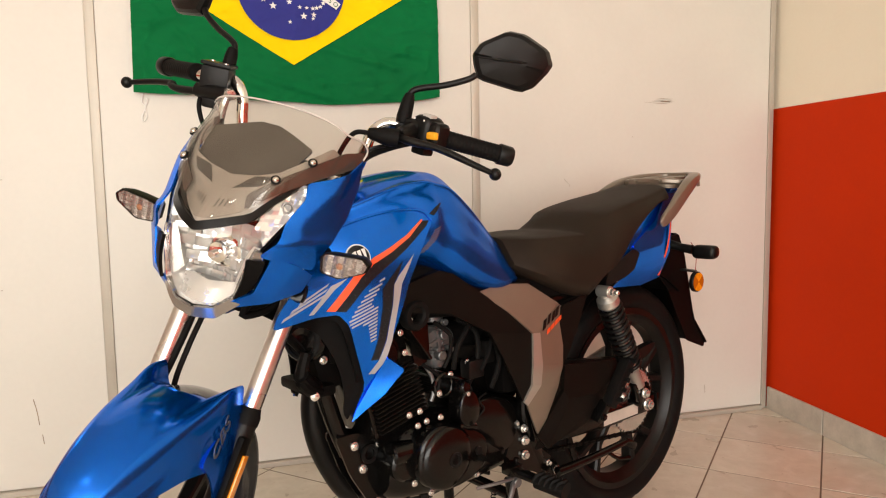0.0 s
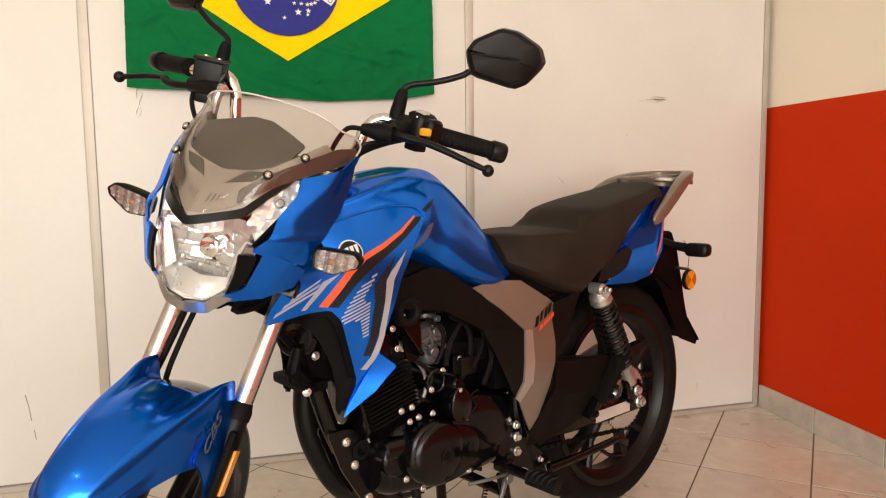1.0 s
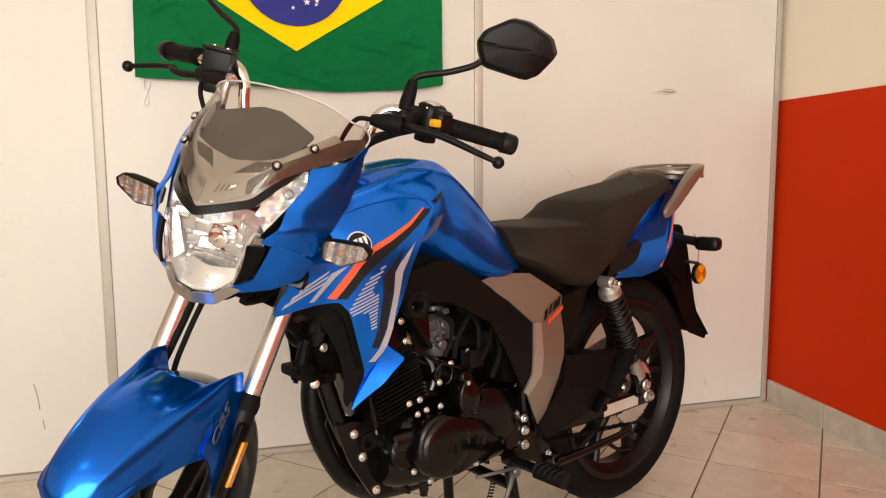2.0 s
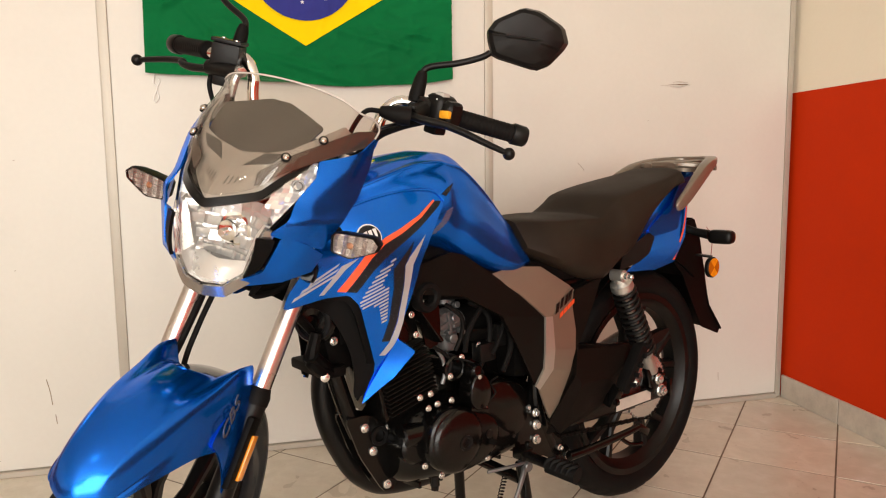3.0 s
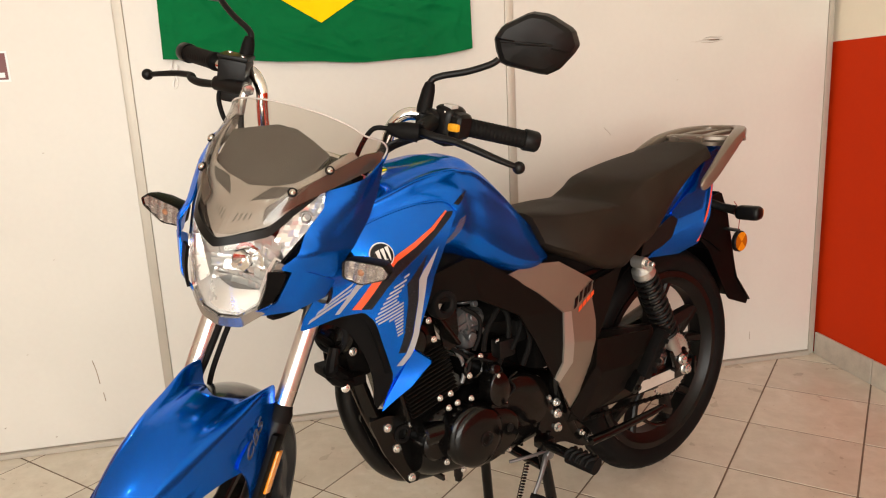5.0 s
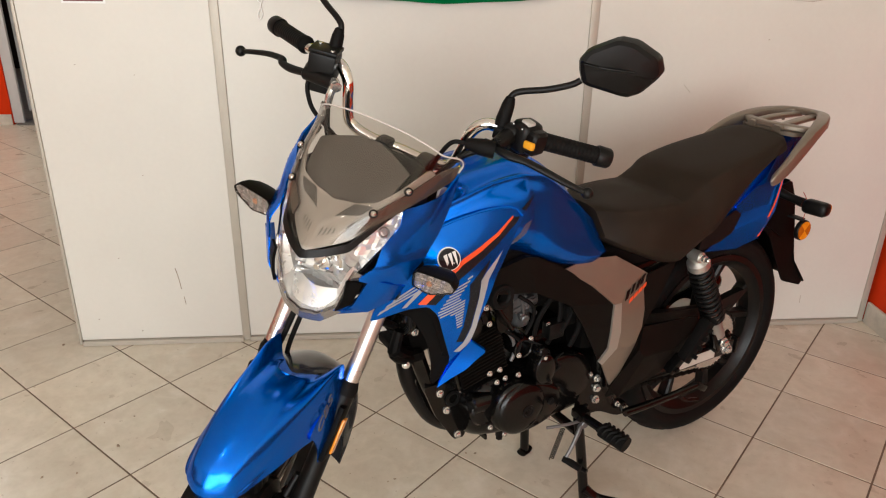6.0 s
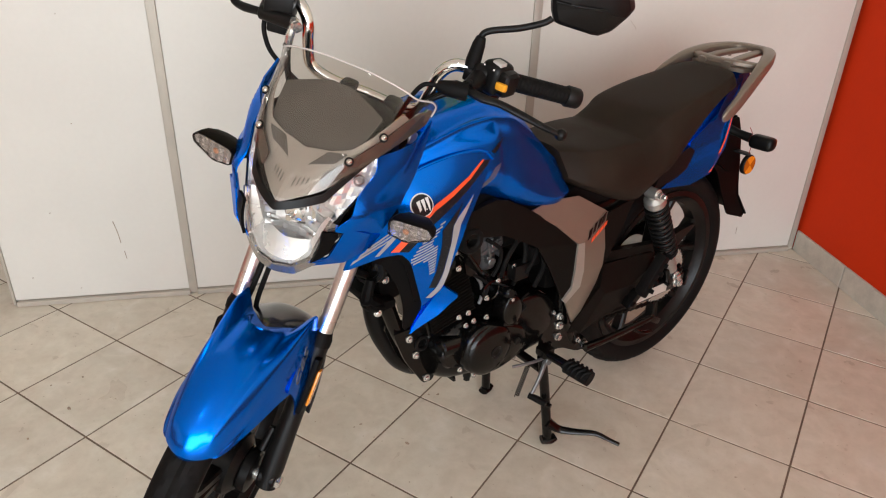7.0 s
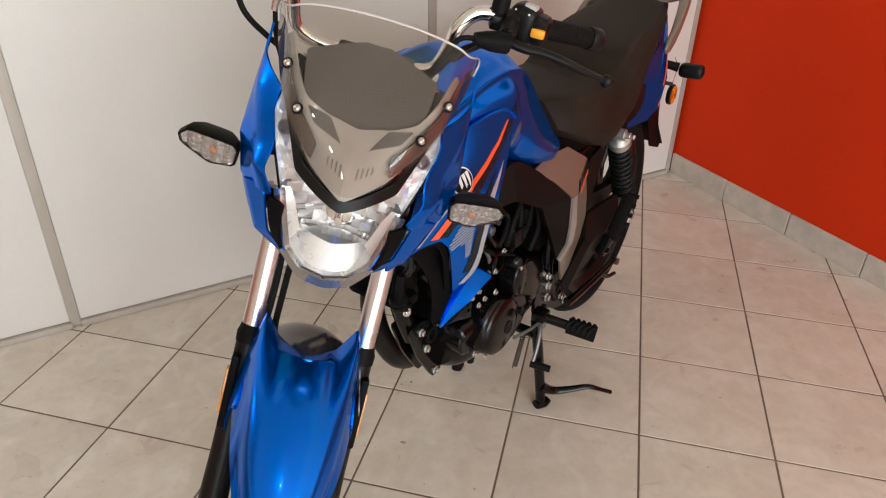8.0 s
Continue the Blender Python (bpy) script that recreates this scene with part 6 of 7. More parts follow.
half_rail = [(-0.016, 0.133, 0.796), (-0.030, 0.133, 0.805), (-0.065, 0.132, 0.828), (-0.110, 0.126, 0.858), (-0.170, 0.113, 0.889), (-0.230, 0.094, 0.909), (-0.283, 0.068, 0.917), (-0.314, 0.040, 0.919), (-0.322, 0.0, 0.919)]
rail_w = [0.002, 0.007, 0.009, 0.011, 0.014, 0.017, 0.016, 0.014, 0.013]
rail_h = [0.007, 0.015, 0.018, 0.020, 0.019, 0.013, 0.010, 0.009, 0.009]
rack = part("carrier", flat_bar(half_rail + [(x, -y, z) for x, y, z in reversed(half_rail[:-1])], rail_w + rail_w[-2::-1], rail_h + rail_h[-2::-1]), BRONZE, bike, "bronze-grey metal rear carrier with grab rails")
for y in (-0.034, 0.034):
    part("carrier_bar", flat_bar([(-0.135, y * 1.1, 0.902), (-0.22, y, 0.910), (-0.316, y * 0.7, 0.912)], 0.012, 0.007), BRONZE, rack)
part("carrier_crossbar", flat_bar([(-0.205, 0.100, 0.899), (-0.165, 0.055, 0.905), (-0.150, 0, 0.906), (-0.165, -0.055, 0.905), (-0.205, -0.100, 0.899)], 0.012, 0.008), BRONZE, rack)
part("carrier_plate", panel([(-0.138, -0.052), (-0.155, -0.080), (-0.212, -0.096), (-0.205, -0.03), (-0.205, 0.03), (-0.212, 0.096), (-0.155, 0.080), (-0.138, 0.052)], lambda u, v: 0.903 - 0.06 * (u + 0.20) - 0.9 * v * v, "z", 0.010, 0.03, 1, cut=0.1), BRONZE, rack)
for s in (1, -1):
    part("strap_hook", tube([(-0.300, 0.062 * s, 0.912), (-0.309, 0.064 * s, 0.899), (-0.312, 0.064 * s, 0.888)], [0.007, 0.0055, 0.0045], 8, 3), BRONZE, rack)

# rear mudguard, signals, reflectors
MUD = [(-0.10, 0.66), (-0.13, 0.745), (-0.212, 0.758), (-0.246, 0.70), (-0.284, 0.58), (-0.316, 0.50), (-0.388, 0.420), (-0.380, 0.405), (-0.285, 0.440), (-0.225, 0.52), (-0.165, 0.605)]
mw = lambda u, v: 0.062 - 0.06 * max(0, 0.60 - v) + 0.02 * max(0, v - 0.66)
part("rear_mudguard", join(panel(MUD, mw, "y", 0.004, 0.02, 1, cut=0.07), flip_y(panel(MUD, mw, "y", 0.004, 0.02, 1, cut=0.07)), *[bar((MUD[i][0] + 0.004, 0, MUD[i][1]), (MUD[i + 1][0] + 0.004, 0, MUD[i + 1][1]), 0.118, 0.005, 0.001) for i in (2, 3, 4, 5)]), MATT, bike, "matt black rear mudguard")
part("inner_mudguard", thicken(sheet([[Vector((0.335 * math.cos(radians(a)), y, 0.34 + 0.335 * math.sin(radians(a)))) for y in (-0.07, -0.035, 0, 0.035, 0.07)] for a in (30, 50, 70, 90, 110, 130)], 5, 3, 0.003), 0.003, (0, 0, 2)), MATT, bike)
for s in (1, -1):
    mk = (lambda b: b) if s == 1 else flip_y
    rsig = part("rear_turn_signal", mk(join(box((0.040, 0.066, 0.037), Matrix.Translation((-0.186, 0.160, 0.714)) @ Matrix.Rotation(radians(6), 4, "Z"), 0.0165, 4), tube([(-0.165, 0.05, 0.735), (-0.176, 0.09, 0.724), (-0.183, 0.125, 0.718)], [0.014, 0.011, 0.013], 12, 4))), BLACK, bike, "black rear turn signal on a stem")
    part("signal_lens", mk(box((0.03, 0.058, 0.030), Matrix.Translation((-0.197, 0.160, 0.714)) @ Matrix.Rotation(radians(6), 4, "Z"), 0.012, 3)), AMBER, rsig)
    holder = part("side_reflector", mk(join(cyl((-0.250, 0.092, 0.621), (-0.250, 0.104, 0.621), 0.029, 28), bar((-0.235, 0.05, 0.655), (-0.250, 0.098, 0.650), 0.022, 0.006, 0.002))), BLACK, bike, "round amber side reflector on a bracket")
    for k in range(4):
        a0_, a1_ = math.pi / 4 + k * math.pi / 2, math.pi / 4 + (k + 1) * math.pi / 2
        wedge = [(-0.250, 0.621)] + [(-0.250 + 0.026 * math.cos(a0_ + (a1_ - a0_) * j / 5), 0.621 + 0.026 * math.sin(a0_ + (a1_ - a0_) * j / 5)) for j in range(6)]
        part("reflector_segment", mk(panel(wedge, lambda u, v: 0.1065, "y", 0.002, 0.05, 0)), AMBER if k % 2 == 0 else surface("deep_amber", (0.42, 0.11, 0.005), 0.25, coat=0.6), holder)
    # rear shock absorber
    top, low = Vector((0.212, 0.128, 0.650)), Vector((0.052, 0.122, 0.372))
    d = (low - top).normalized()
    ln = (low - top).length
    sh_ = part("shock_absorber", mk(spin([(0.03, 0.010), (0.032, 0.0115), (ln * 0.75, 0.0115), (ln * 0.76, 0.017), (ln * 0.93, 0.017), (ln * 0.95, 0.010)], top, d, 18)), CAST, bike, "rear shock absorber with a black coil spring")
    side = d.orthogonal().normalized()
    oth = d.cross(side)
    pts = []
    for k in range(160):
        t = k / 159
        a = 2 * math.pi * 10.5 * t
        pts.append(top + d * (0.040 + (ln * 0.70 - 0.04) * t) + 0.0255 * (math.cos(a) * side + math.sin(a) * oth))
    part("spring", mk(tube(pts, 0.0052, 8, 1)), BLACK, sh_, "glossy black coil spring", 60)
    part("shock_eye", mk(join(spin([(-0.016, 0.014), (0.016, 0.014)], top, (0, 1, 0), 18), spin([(0.0, 0.013), (0.012, 0.016), (0.020, 0.026), (0.036, 0.0275), (0.042, 0.024)], top, d, 22))), surface("silver_cast", (0.52, 0.51, 0.48), 0.4, metal=0.85) if s == 1 else bpy.data.materials["silver_cast"], sh_, "silver cast upper eye")
    part("shock_bolt", mk(join(spin([(0.016, 0.010), (0.019, 0.010), (0.020, 0.0085), (0.028, 0.0085), (0.029, 0.006), (0.038, 0.006), (0.040, 0.004)], top, (0, 1, 0), 12))), STEEL, sh_)
    part("shock_bolt", mk(bolt(low + Vector((0, 0.012, 0)), (0, 1, 0), 0.010, 0.012)), STEEL, sh_)
    part("shock_fork", mk(join(box((0.04, 0.02, 0.06), Matrix.Translation(low + Vector((0.01, 0, 0.01))) @ Matrix.Rotation(radians(30), 4, "Y"), 0.006))), ENGINE, sh_)
    # passenger foot rest, folded up
    pp = part("passenger_peg", mk(join(bar((0.238, 0.160, 0.385), (0.172, 0.166, 0.485), 0.026, 0.030, 0.006, up=(0, 1, 0)), *[bar((0.226 - 0.0135 * k, 0.1745, 0.402 + 0.0205 * k - 0.004), (0.226 - 0.0135 * k - 0.006, 0.1745, 0.402 + 0.0205 * k + 0.006), 0.006, 0.028, 0.002, up=(0, 1, 0)) for k in range(5)])), RUBBER, bike, "folded rubber passenger foot rest")
    part("peg_bracket", mk(join(bar((0.262, 0.140, 0.350), (0.235, 0.150, 0.395), 0.02, 0.03, 0.005, up=(0, 1, 0)), bolt((0.252, 0.158, 0.362), (0, 1, 0), 0.007, 0.006))), ENGINE, pp)
part("seal_wire", tube([(-0.215, 0.10, 0.735), (-0.226, 0.106, 0.715), (-0.236, 0.105, 0.69), (-0.245, 0.098, 0.655)], 0.0009, 6, 5), REDLENS, bike, "thin red tag wire")

# rear wheel and drive
RC = (0.0, 0.0, 0.326)
rw = wheel("rear_wheel", RC, 0.309, 0.049, 0.232, 40, "black cast rear wheel")
teeth = []
for k in range(43 * 4):
    a = 2 * math.pi * k / (43 * 4)
    teeth.append((RC[0] + (0.088 if k % 4 < 2 else 0.082) * math.cos(a), RC[2] + (0.088 if k % 4 < 2 else 0.082) * math.sin(a)))
part("sprocket", join(loft([[Vector((x, y, z)) for x, z in teeth] for y in (0.058, 0.064)]), *[bolt((0.045 * math.cos(k * 1.57 + 0.4), 0.064, 0.326 + 0.045 * math.sin(k * 1.57 + 0.4)), (0, 1, 0), 0.007, 0.006) for k in range(4)]), STEEL, rw, "grey steel rear sprocket")
part("drum_hub", spin([(-0.062, 0.03), (-0.06, 0.075), (-0.03, 0.078), (0.03, 0.06), (0.05, 0.055), (0.056, 0.05), (0.057, 0.02)], RC, (0, 1, 0), 36), CAST, rw)
chain = []
for sgn, z0, z1 in ((1, 0.412, 0.375), (-1, 0.240, 0.293)):
    for k in range(40):
        t = k / 39
        x = 0.01 + 0.50 * t
        z = z0 + (z1 - z0) * t
        chain.append(box((0.0105, 0.011 if k % 2 else 0.007, 0.009), Matrix.Translation((x, 0.061, z)), 0.001, 1))
for k in range(20):
    a = math.pi / 2 + math.pi * (k + 0.5) / 20
    chain.append(box((0.0105, 0.011 if k % 2 else 0.007, 0.009), Matrix.Translation((0.088 * math.cos(a), 0.061, 0.326 + 0.088 * math.sin(a))) @ Matrix.Rotation(-a - math.pi / 2, 4, "Y"), 0.001, 1))
part("drive_chain", join(*chain), COVERP, bike, "oily black drive chain")
for s in (1, -1):
    mk = (lambda b: b) if s == 1 else flip_y
    arm = part("swingarm", mk(join(bar((0.47, 0.078, 0.335), (0.10, 0.094, 0.322), 0.028, 0.046, 0.008), bar((0.12, 0.094, 0.323), (-0.035, 0.097, 0.325), 0.022, 0.040, 0.004))), ENGINE, bike, "black box-section swingarm")
    part("swingarm_label", mk(bar((0.185, 0.1085, 0.3245), (0.045, 0.1095, 0.325), 0.001, 0.028, 0)), surface("pale_label", (0.58, 0.54, 0.48), 0.35, metal=0.3) if s == 1 else bpy.data.materials["pale_label"], arm, "pale rectangular label")
    part("chain_adjuster", mk(join(bar((-0.038, 0.097, 0.325), (-0.046, 0.097, 0.325), 0.03, 0.048, 0.002), cyl((-0.046, 0.097, 0.325), (-0.066, 0.097, 0.325), 0.004))), ENGINE, arm)
    part("axle_nut", mk(join(spin([(0.107, 0.017), (0.110, 0.017), (0.111, 0.012)], RC, (0, 1, 0), 18), spin([(0.110, 0.0135), (0.119, 0.0135), (0.120, 0.009), (0.124, 0.008), (0.125, 0.004)], RC, (0, 1, 0), 6))), STEEL, arm, "steel axle nut")
    part("shock_lug", mk(join(bar((0.055, 0.105, 0.335), (0.04, 0.112, 0.385), 0.016, 0.04, 0.005, up=(0, 1, 0)), bolt((0.020, 0.118, 0.372), (0, 1, 0), 0.009, 0.01), bolt((0.014, 0.112, 0.382), (0, 1, 0), 0.006, 0.008))), ENGINE, arm)
part("chain_guard", panel([(0.34, 0.50), (0.20, 0.475), (0.06, 0.455), (-0.06, 0.475), (-0.085, 0.470), (-0.03, 0.435), (0.10, 0.425), (0.34, 0.43)], lambda u, v: 0.080, "y", 0.02, 0.03, 1), BLACK, bike, "black chain guard")
part("side_stand", join(tube([(0.37, 0.118, 0.252), (0.30, 0.125, 0.255), (0.20, 0.133, 0.262), (0.135, 0.137, 0.268)], [0.011, 0.010, 0.009, 0.008], 12, 4), box((0.045, 0.014, 0.02), Matrix.Translation((0.118, 0.138, 0.258)) @ Matrix.Rotation(radians(-30), 4, "Y"), 0.006), tube([(0.20, 0.135, 0.255), (0.17, 0.14, 0.235), (0.13, 0.145, 0.228)], 0.005, 8, 4)), ENGINE, bike, "black side stand, folded up")

# engine
part("crankcase", join(skin([(0.44, [(0, 0.43), (0.06, 0.425), (0.085, 0.38), (0.085, 0.32), (0.05, 0.292), (0, 0.288)]), (0.52, [(0, 0.455), (0.06, 0.45), (0.092, 0.40), (0.092, 0.315), (0.05, 0.280), (0, 0.276)]), (0.64, [(0, 0.455), (0.06, 0.45), (0.092, 0.41), (0.092, 0.310), (0.05, 0.276), (0, 0.272)]), (0.76, [(0, 0.44), (0.05, 0.435), (0.08, 0.40), (0.08, 0.32), (0.05, 0.288), (0, 0.285)]), (0.80, [(0, 0.41), (0.03, 0.405), (0.06, 0.38), (0.06, 0.33), (0.03, 0.30), (0, 0.298)])]), box((0.14, 0.10, 0.09), Matrix.Translation((0.55, -0.01, 0.47)), 0.02), *[bar((0.47 + 0.055 * k, 0.0, 0.270), (0.47 + 0.055 * k, 0.055, 0.276), 0.006, 0.012, 0.001) for k in range(6)]), ENGINE, bike, "black enamelled engine crankcase")
part("drain_plug", join(cyl((0.70, 0.045, 0.282), (0.70, 0.045, 0.258), 0.010, 16), spin([(0, 0.0085), (0.008, 0.0085), (0.009, 0.006)], (0.70, 0.045, 0.258), (0, 0, -1), 6)), ENGINE, bike)
GEN = [(0.766, 0.372), (0.759, 0.412), (0.736, 0.436), (0.700, 0.443), (0.655, 0.432), (0.592, 0.402), (0.572, 0.372), (0.577, 0.335), (0.605, 0.313), (0.655, 0.300), (0.705, 0.302), (0.745, 0.323), (0.763, 0.348)]

def dome(outline, y0, y1, bev=0.012):
    """A cover with a rounded shoulder, proud of the side."""
    loop = chaikin([(x, z, 0) for x, z in outline], 2)
    cx_ = sum(p.x for p in loop) / len(loop)
    cz_ = sum(p.y for p in loop) / len(loop)
    rings = []
    for k, y in ((1.0, y0), (1.0, y1 - bev), (0.975, y1 - bev * 0.4), (0.93, y1 - bev * 0.1), (0.85, y1), (0.45, y1 + 0.003), (0.05, y1 + 0.004)):
        rings.append([Vector((cx_ + (p.x - cx_) * k, y, cz_ + (p.y - cz_) * k)) for p in loop])
    return loft(rings)


gen = part("generator_cover", dome(GEN, 0.05, 0.112, 0.02), ENGINE, bike, "black rounded engine side cover", 45)
part("cover_boss", spin([(0.104, 0.066), (0.112, 0.064), (0.118, 0.056), (0.1215, 0.042), (0.1235, 0.016), (0.1235, 0.001)], (0.692, 0, 0.371), (0, 1, 0), 40), ENGINE, gen, "", 45)
part("cover_plug", spin([(0.120, 0.016), (0.1255, 0.0155), (0.1258, 0.011), (0.1235, 0.010), (0.1235, 0.0005)], (0.682, 0, 0.368), (0, 1, 0), 24), BLACK, gen)
part("cover_plug", spin([(0.112, 0.009), (0.117, 0.0085), (0.1172, 0.006), (0.116, 0.0005)], (0.612, 0, 0.366), (0, 1, 0), 20), BLACK, gen)
part("cover_rib", join(bar((0.735, 0.116, 0.402), (0.64, 0.1165, 0.404), 0.005, 0.004, 0.0015), bar((0.66, 0.113, 0.430), (0.615, 0.1125, 0.416), 0.006, 0.010, 0.002)), ENGINE, gen)
part("starter_cover", join(dome([(0.668, 0.462), (0.662, 0.490), (0.644, 0.503), (0.622, 0.494), (0.608, 0.460), (0.616, 0.428), (0.644, 0.420), (0.664, 0.438)], 0.085, 0.122, 0.012), spin([(0.0, 0.016), (0.02, 0.015), (0.026, 0.009)], (0.646, 0.093, 0.502), (0, 1, 0.15), 18)), ENGINE, bike, "black starter gear cover", 45)
part("sprocket_cover", dome([(0.640, 0.455), (0.56, 0.470), (0.49, 0.44), (0.468, 0.39), (0.480, 0.34), (0.520, 0.325), (0.60, 0.38), (0.645, 0.41)], 0.05, 0.098, 0.014), ENGINE, bike, "black front sprocket cover", 45)
part("starter_motor", join(cyl((0.679, 0.070, 0.510), (0.679, -0.05, 0.510), 0.026, 24), ring_y((0.679, 0.078, 0.510), [(-0.012, 0.019), (0.010, 0.019), (0.012, 0.022), (0.010, 0.026), (-0.012, 0.026)], 26), cyl((0.745, 0.07, 0.392), (0.80, 0.066, 0.392), 0.024, 20), cyl((0.77, 0.085, 0.372), (0.77, -0.085, 0.372), 0.036, 24)), ENGINE, bike)
tilt = Matrix.Translation((0.775, 0, 0.43)) @ Matrix.Rotation(radians(14), 4, "Y")
fins = []
for k in range(14):
    fins.append(box((0.118 if k < 11 else 0.110, 0.138, 0.0030), tilt @ Matrix.Translation((-0.018, 0, 0.018 + 0.0086 * k)), 0.0012, 1))
cylb = part("cylinder", join(box((0.105, 0.105, 0.15), tilt @ Matrix.Translation((0, 0, 0.07)), 0.02), box((0.012, 0.118, 0.12), tilt @ Matrix.Translation((0.045, 0, 0.07)), 0.003)), ENGINE, bike, "black finned engine cylinder")
for f_ in fins:
    part("fin", f_, COVERP, cylb)
part("cylinder_head", join(box((0.135, 0.13, 0.05), tilt @ Matrix.Translation((0.002, 0, 0.162)), 0.012), box((0.115, 0.115, 0.055), tilt @ Matrix.Translation((0, 0, 0.20)), 0.02), cyl(tilt @ Vector((0.0, 0.05, 0.165)), tilt @ Vector((0.0, 0.078, 0.165)), 0.034, 24)), ENGINE, bike, "black cylinder head")
part("cam_chain_plate", panel([(0.712, 0.66), (0.742, 0.66), (0.752, 0.60), (0.742, 0.555), (0.705, 0.565)], lambda u, v: 0.078, "y", 0.006, 0.02, 1), ENGINE, bike)
part("engine_hanger", join(bar((0.80, 0.05, 0.70), (0.72, 0.075, 0.57), 0.008, 0.06, 0.003, up=(0, 1, 0)), bar((0.80, -0.05, 0.70), (0.72, -0.075, 0.57), 0.008, 0.06, 0.003, up=(0, 1, 0))), ENGINE, bike)
part("rubber_grommet", ring_y((0.764, 0.108, 0.667), [(-0.012, 0.014), (0.006, 0.014), (0.010, 0.018), (0.010, 0.026), (0.004, 0.030), (-0.012, 0.030)], 28), RUBBER, bike, "black rubber ring")
part("carburettor", join(cyl((0.70, 0.012, 0.597), (0.60, 0.012, 0.586), 0.021, 20), cyl((0.648, 0.014, 0.625), (0.646, 0.014, 0.655), 0.024, 20), spin([(0, 0.018), (0.004, 0.023), (0.034, 0.024), (0.038, 0.028), (0.044, 0.028), (0.05, 0.022)], (0.642, 0.016, 0.528), (0.05, 0, 1), 22), box((0.05, 0.056, 0.03), Matrix.Translation((0.648, 0.018, 0.592)), 0.006), cyl((0.652, 0.04, 0.60), (0.652, 0.062, 0.604), 0.010, 14), cyl((0.630, 0.04, 0.572), (0.630, 0.058, 0.570), 0.006, 10), cyl((0.668, 0.042, 0.575), (0.668, 0.060, 0.575), 0.005, 8), cyl((0.640, 0.04, 0.625), (0.640, 0.052, 0.628), 0.007, 10), bar((0.67, 0.047, 0.585), (0.625, 0.049, 0.60), 0.004, 0.008, 0.001)), DARKCAST, bike, "grey cast carburettor")
part("carburettor_cap", join(spin([(0.030, 0.026), (0.040, 0.027), (0.046, 0.022), (0.050, 0.020), (0.051, 0.006)], (0.666, 0, 0.596), (0, 1, 0), 20), bar((0.690, 0.052, 0.585), (0.650, 0.054, 0.600), 0.005, 0.006, 0.001), bar((0.668, 0.054, 0.615), (0.660, 0.054, 0.572), 0.004, 0.006, 0.001), *[bolt((0.666 + 0.022 * math.cos(a), 0.046, 0.596 + 0.022 * math.sin(a)), (0, 1, 0), 0.0034, 0.006) for a in (0.6, 2.2, 3.7, 5.3)], cyl((0.655, 0.040, 0.562), (0.655, 0.058, 0.560), 0.011, 14)), DARKCAST, bike, "grey cast carburettor cover with screws", 40)
part("intake_duct", tube([(0.61, 0.01, 0.586), (0.56, 0.0, 0.585), (0.50, 0.0, 0.58)], [0.026, 0.029, 0.032], 18, 4), RUBBER, bike)
part("air_box", box((0.20, 0.19, 0.20), Matrix.Translation((0.42, 0, 0.55)), 0.03), MATT, bike)
part("frame", join(tube([(0.955, 0, 0.86), (0.90, 0, 0.80), (0.75, 0.0, 0.72), (0.55, 0, 0.665), (0.40, 0, 0.63)], 0.024, 14, 5), tube([(0.975, 0, 0.80), (0.93, 0, 0.62), (0.885, 0, 0.47), (0.855, 0, 0.395)], 0.0175, 14, 5), cyl((0.99, 0, 0.755), (0.925, 0, 0.93), 0.03), *[tube([(0.60, 0.05 * s, 0.675), (0.42, 0.09 * s, 0.64), (0.25, 0.10 * s, 0.67), (0.05, 0.095 * s, 0.735), (-0.15, 0.06 * s, 0.80)], 0.013, 10, 5) for s in (1, -1)], *[tube([(0.50, 0.07 * s, 0.65), (0.45, 0.085 * s, 0.50), (0.445, 0.085 * s, 0.38), (0.40, 0.085 * s, 0.28)], 0.017, 12, 5) for s in (1, -1)], *[tube([(0.43, 0.10 * s, 0.42), (0.34, 0.098 * s, 0.52), (0.25, 0.098 * s, 0.655)], 0.012, 10, 5) for s in (1, -1)]), ENGINE, bike, "black tubular steel frame")
HANG = [(0.893, 0.436), (0.850, 0.437), (0.790, 0.417), (0.762, 0.395), (0.752, 0.355), (0.765, 0.318), (0.786, 0.272), (0.812, 0.274), (0.862, 0.355)]
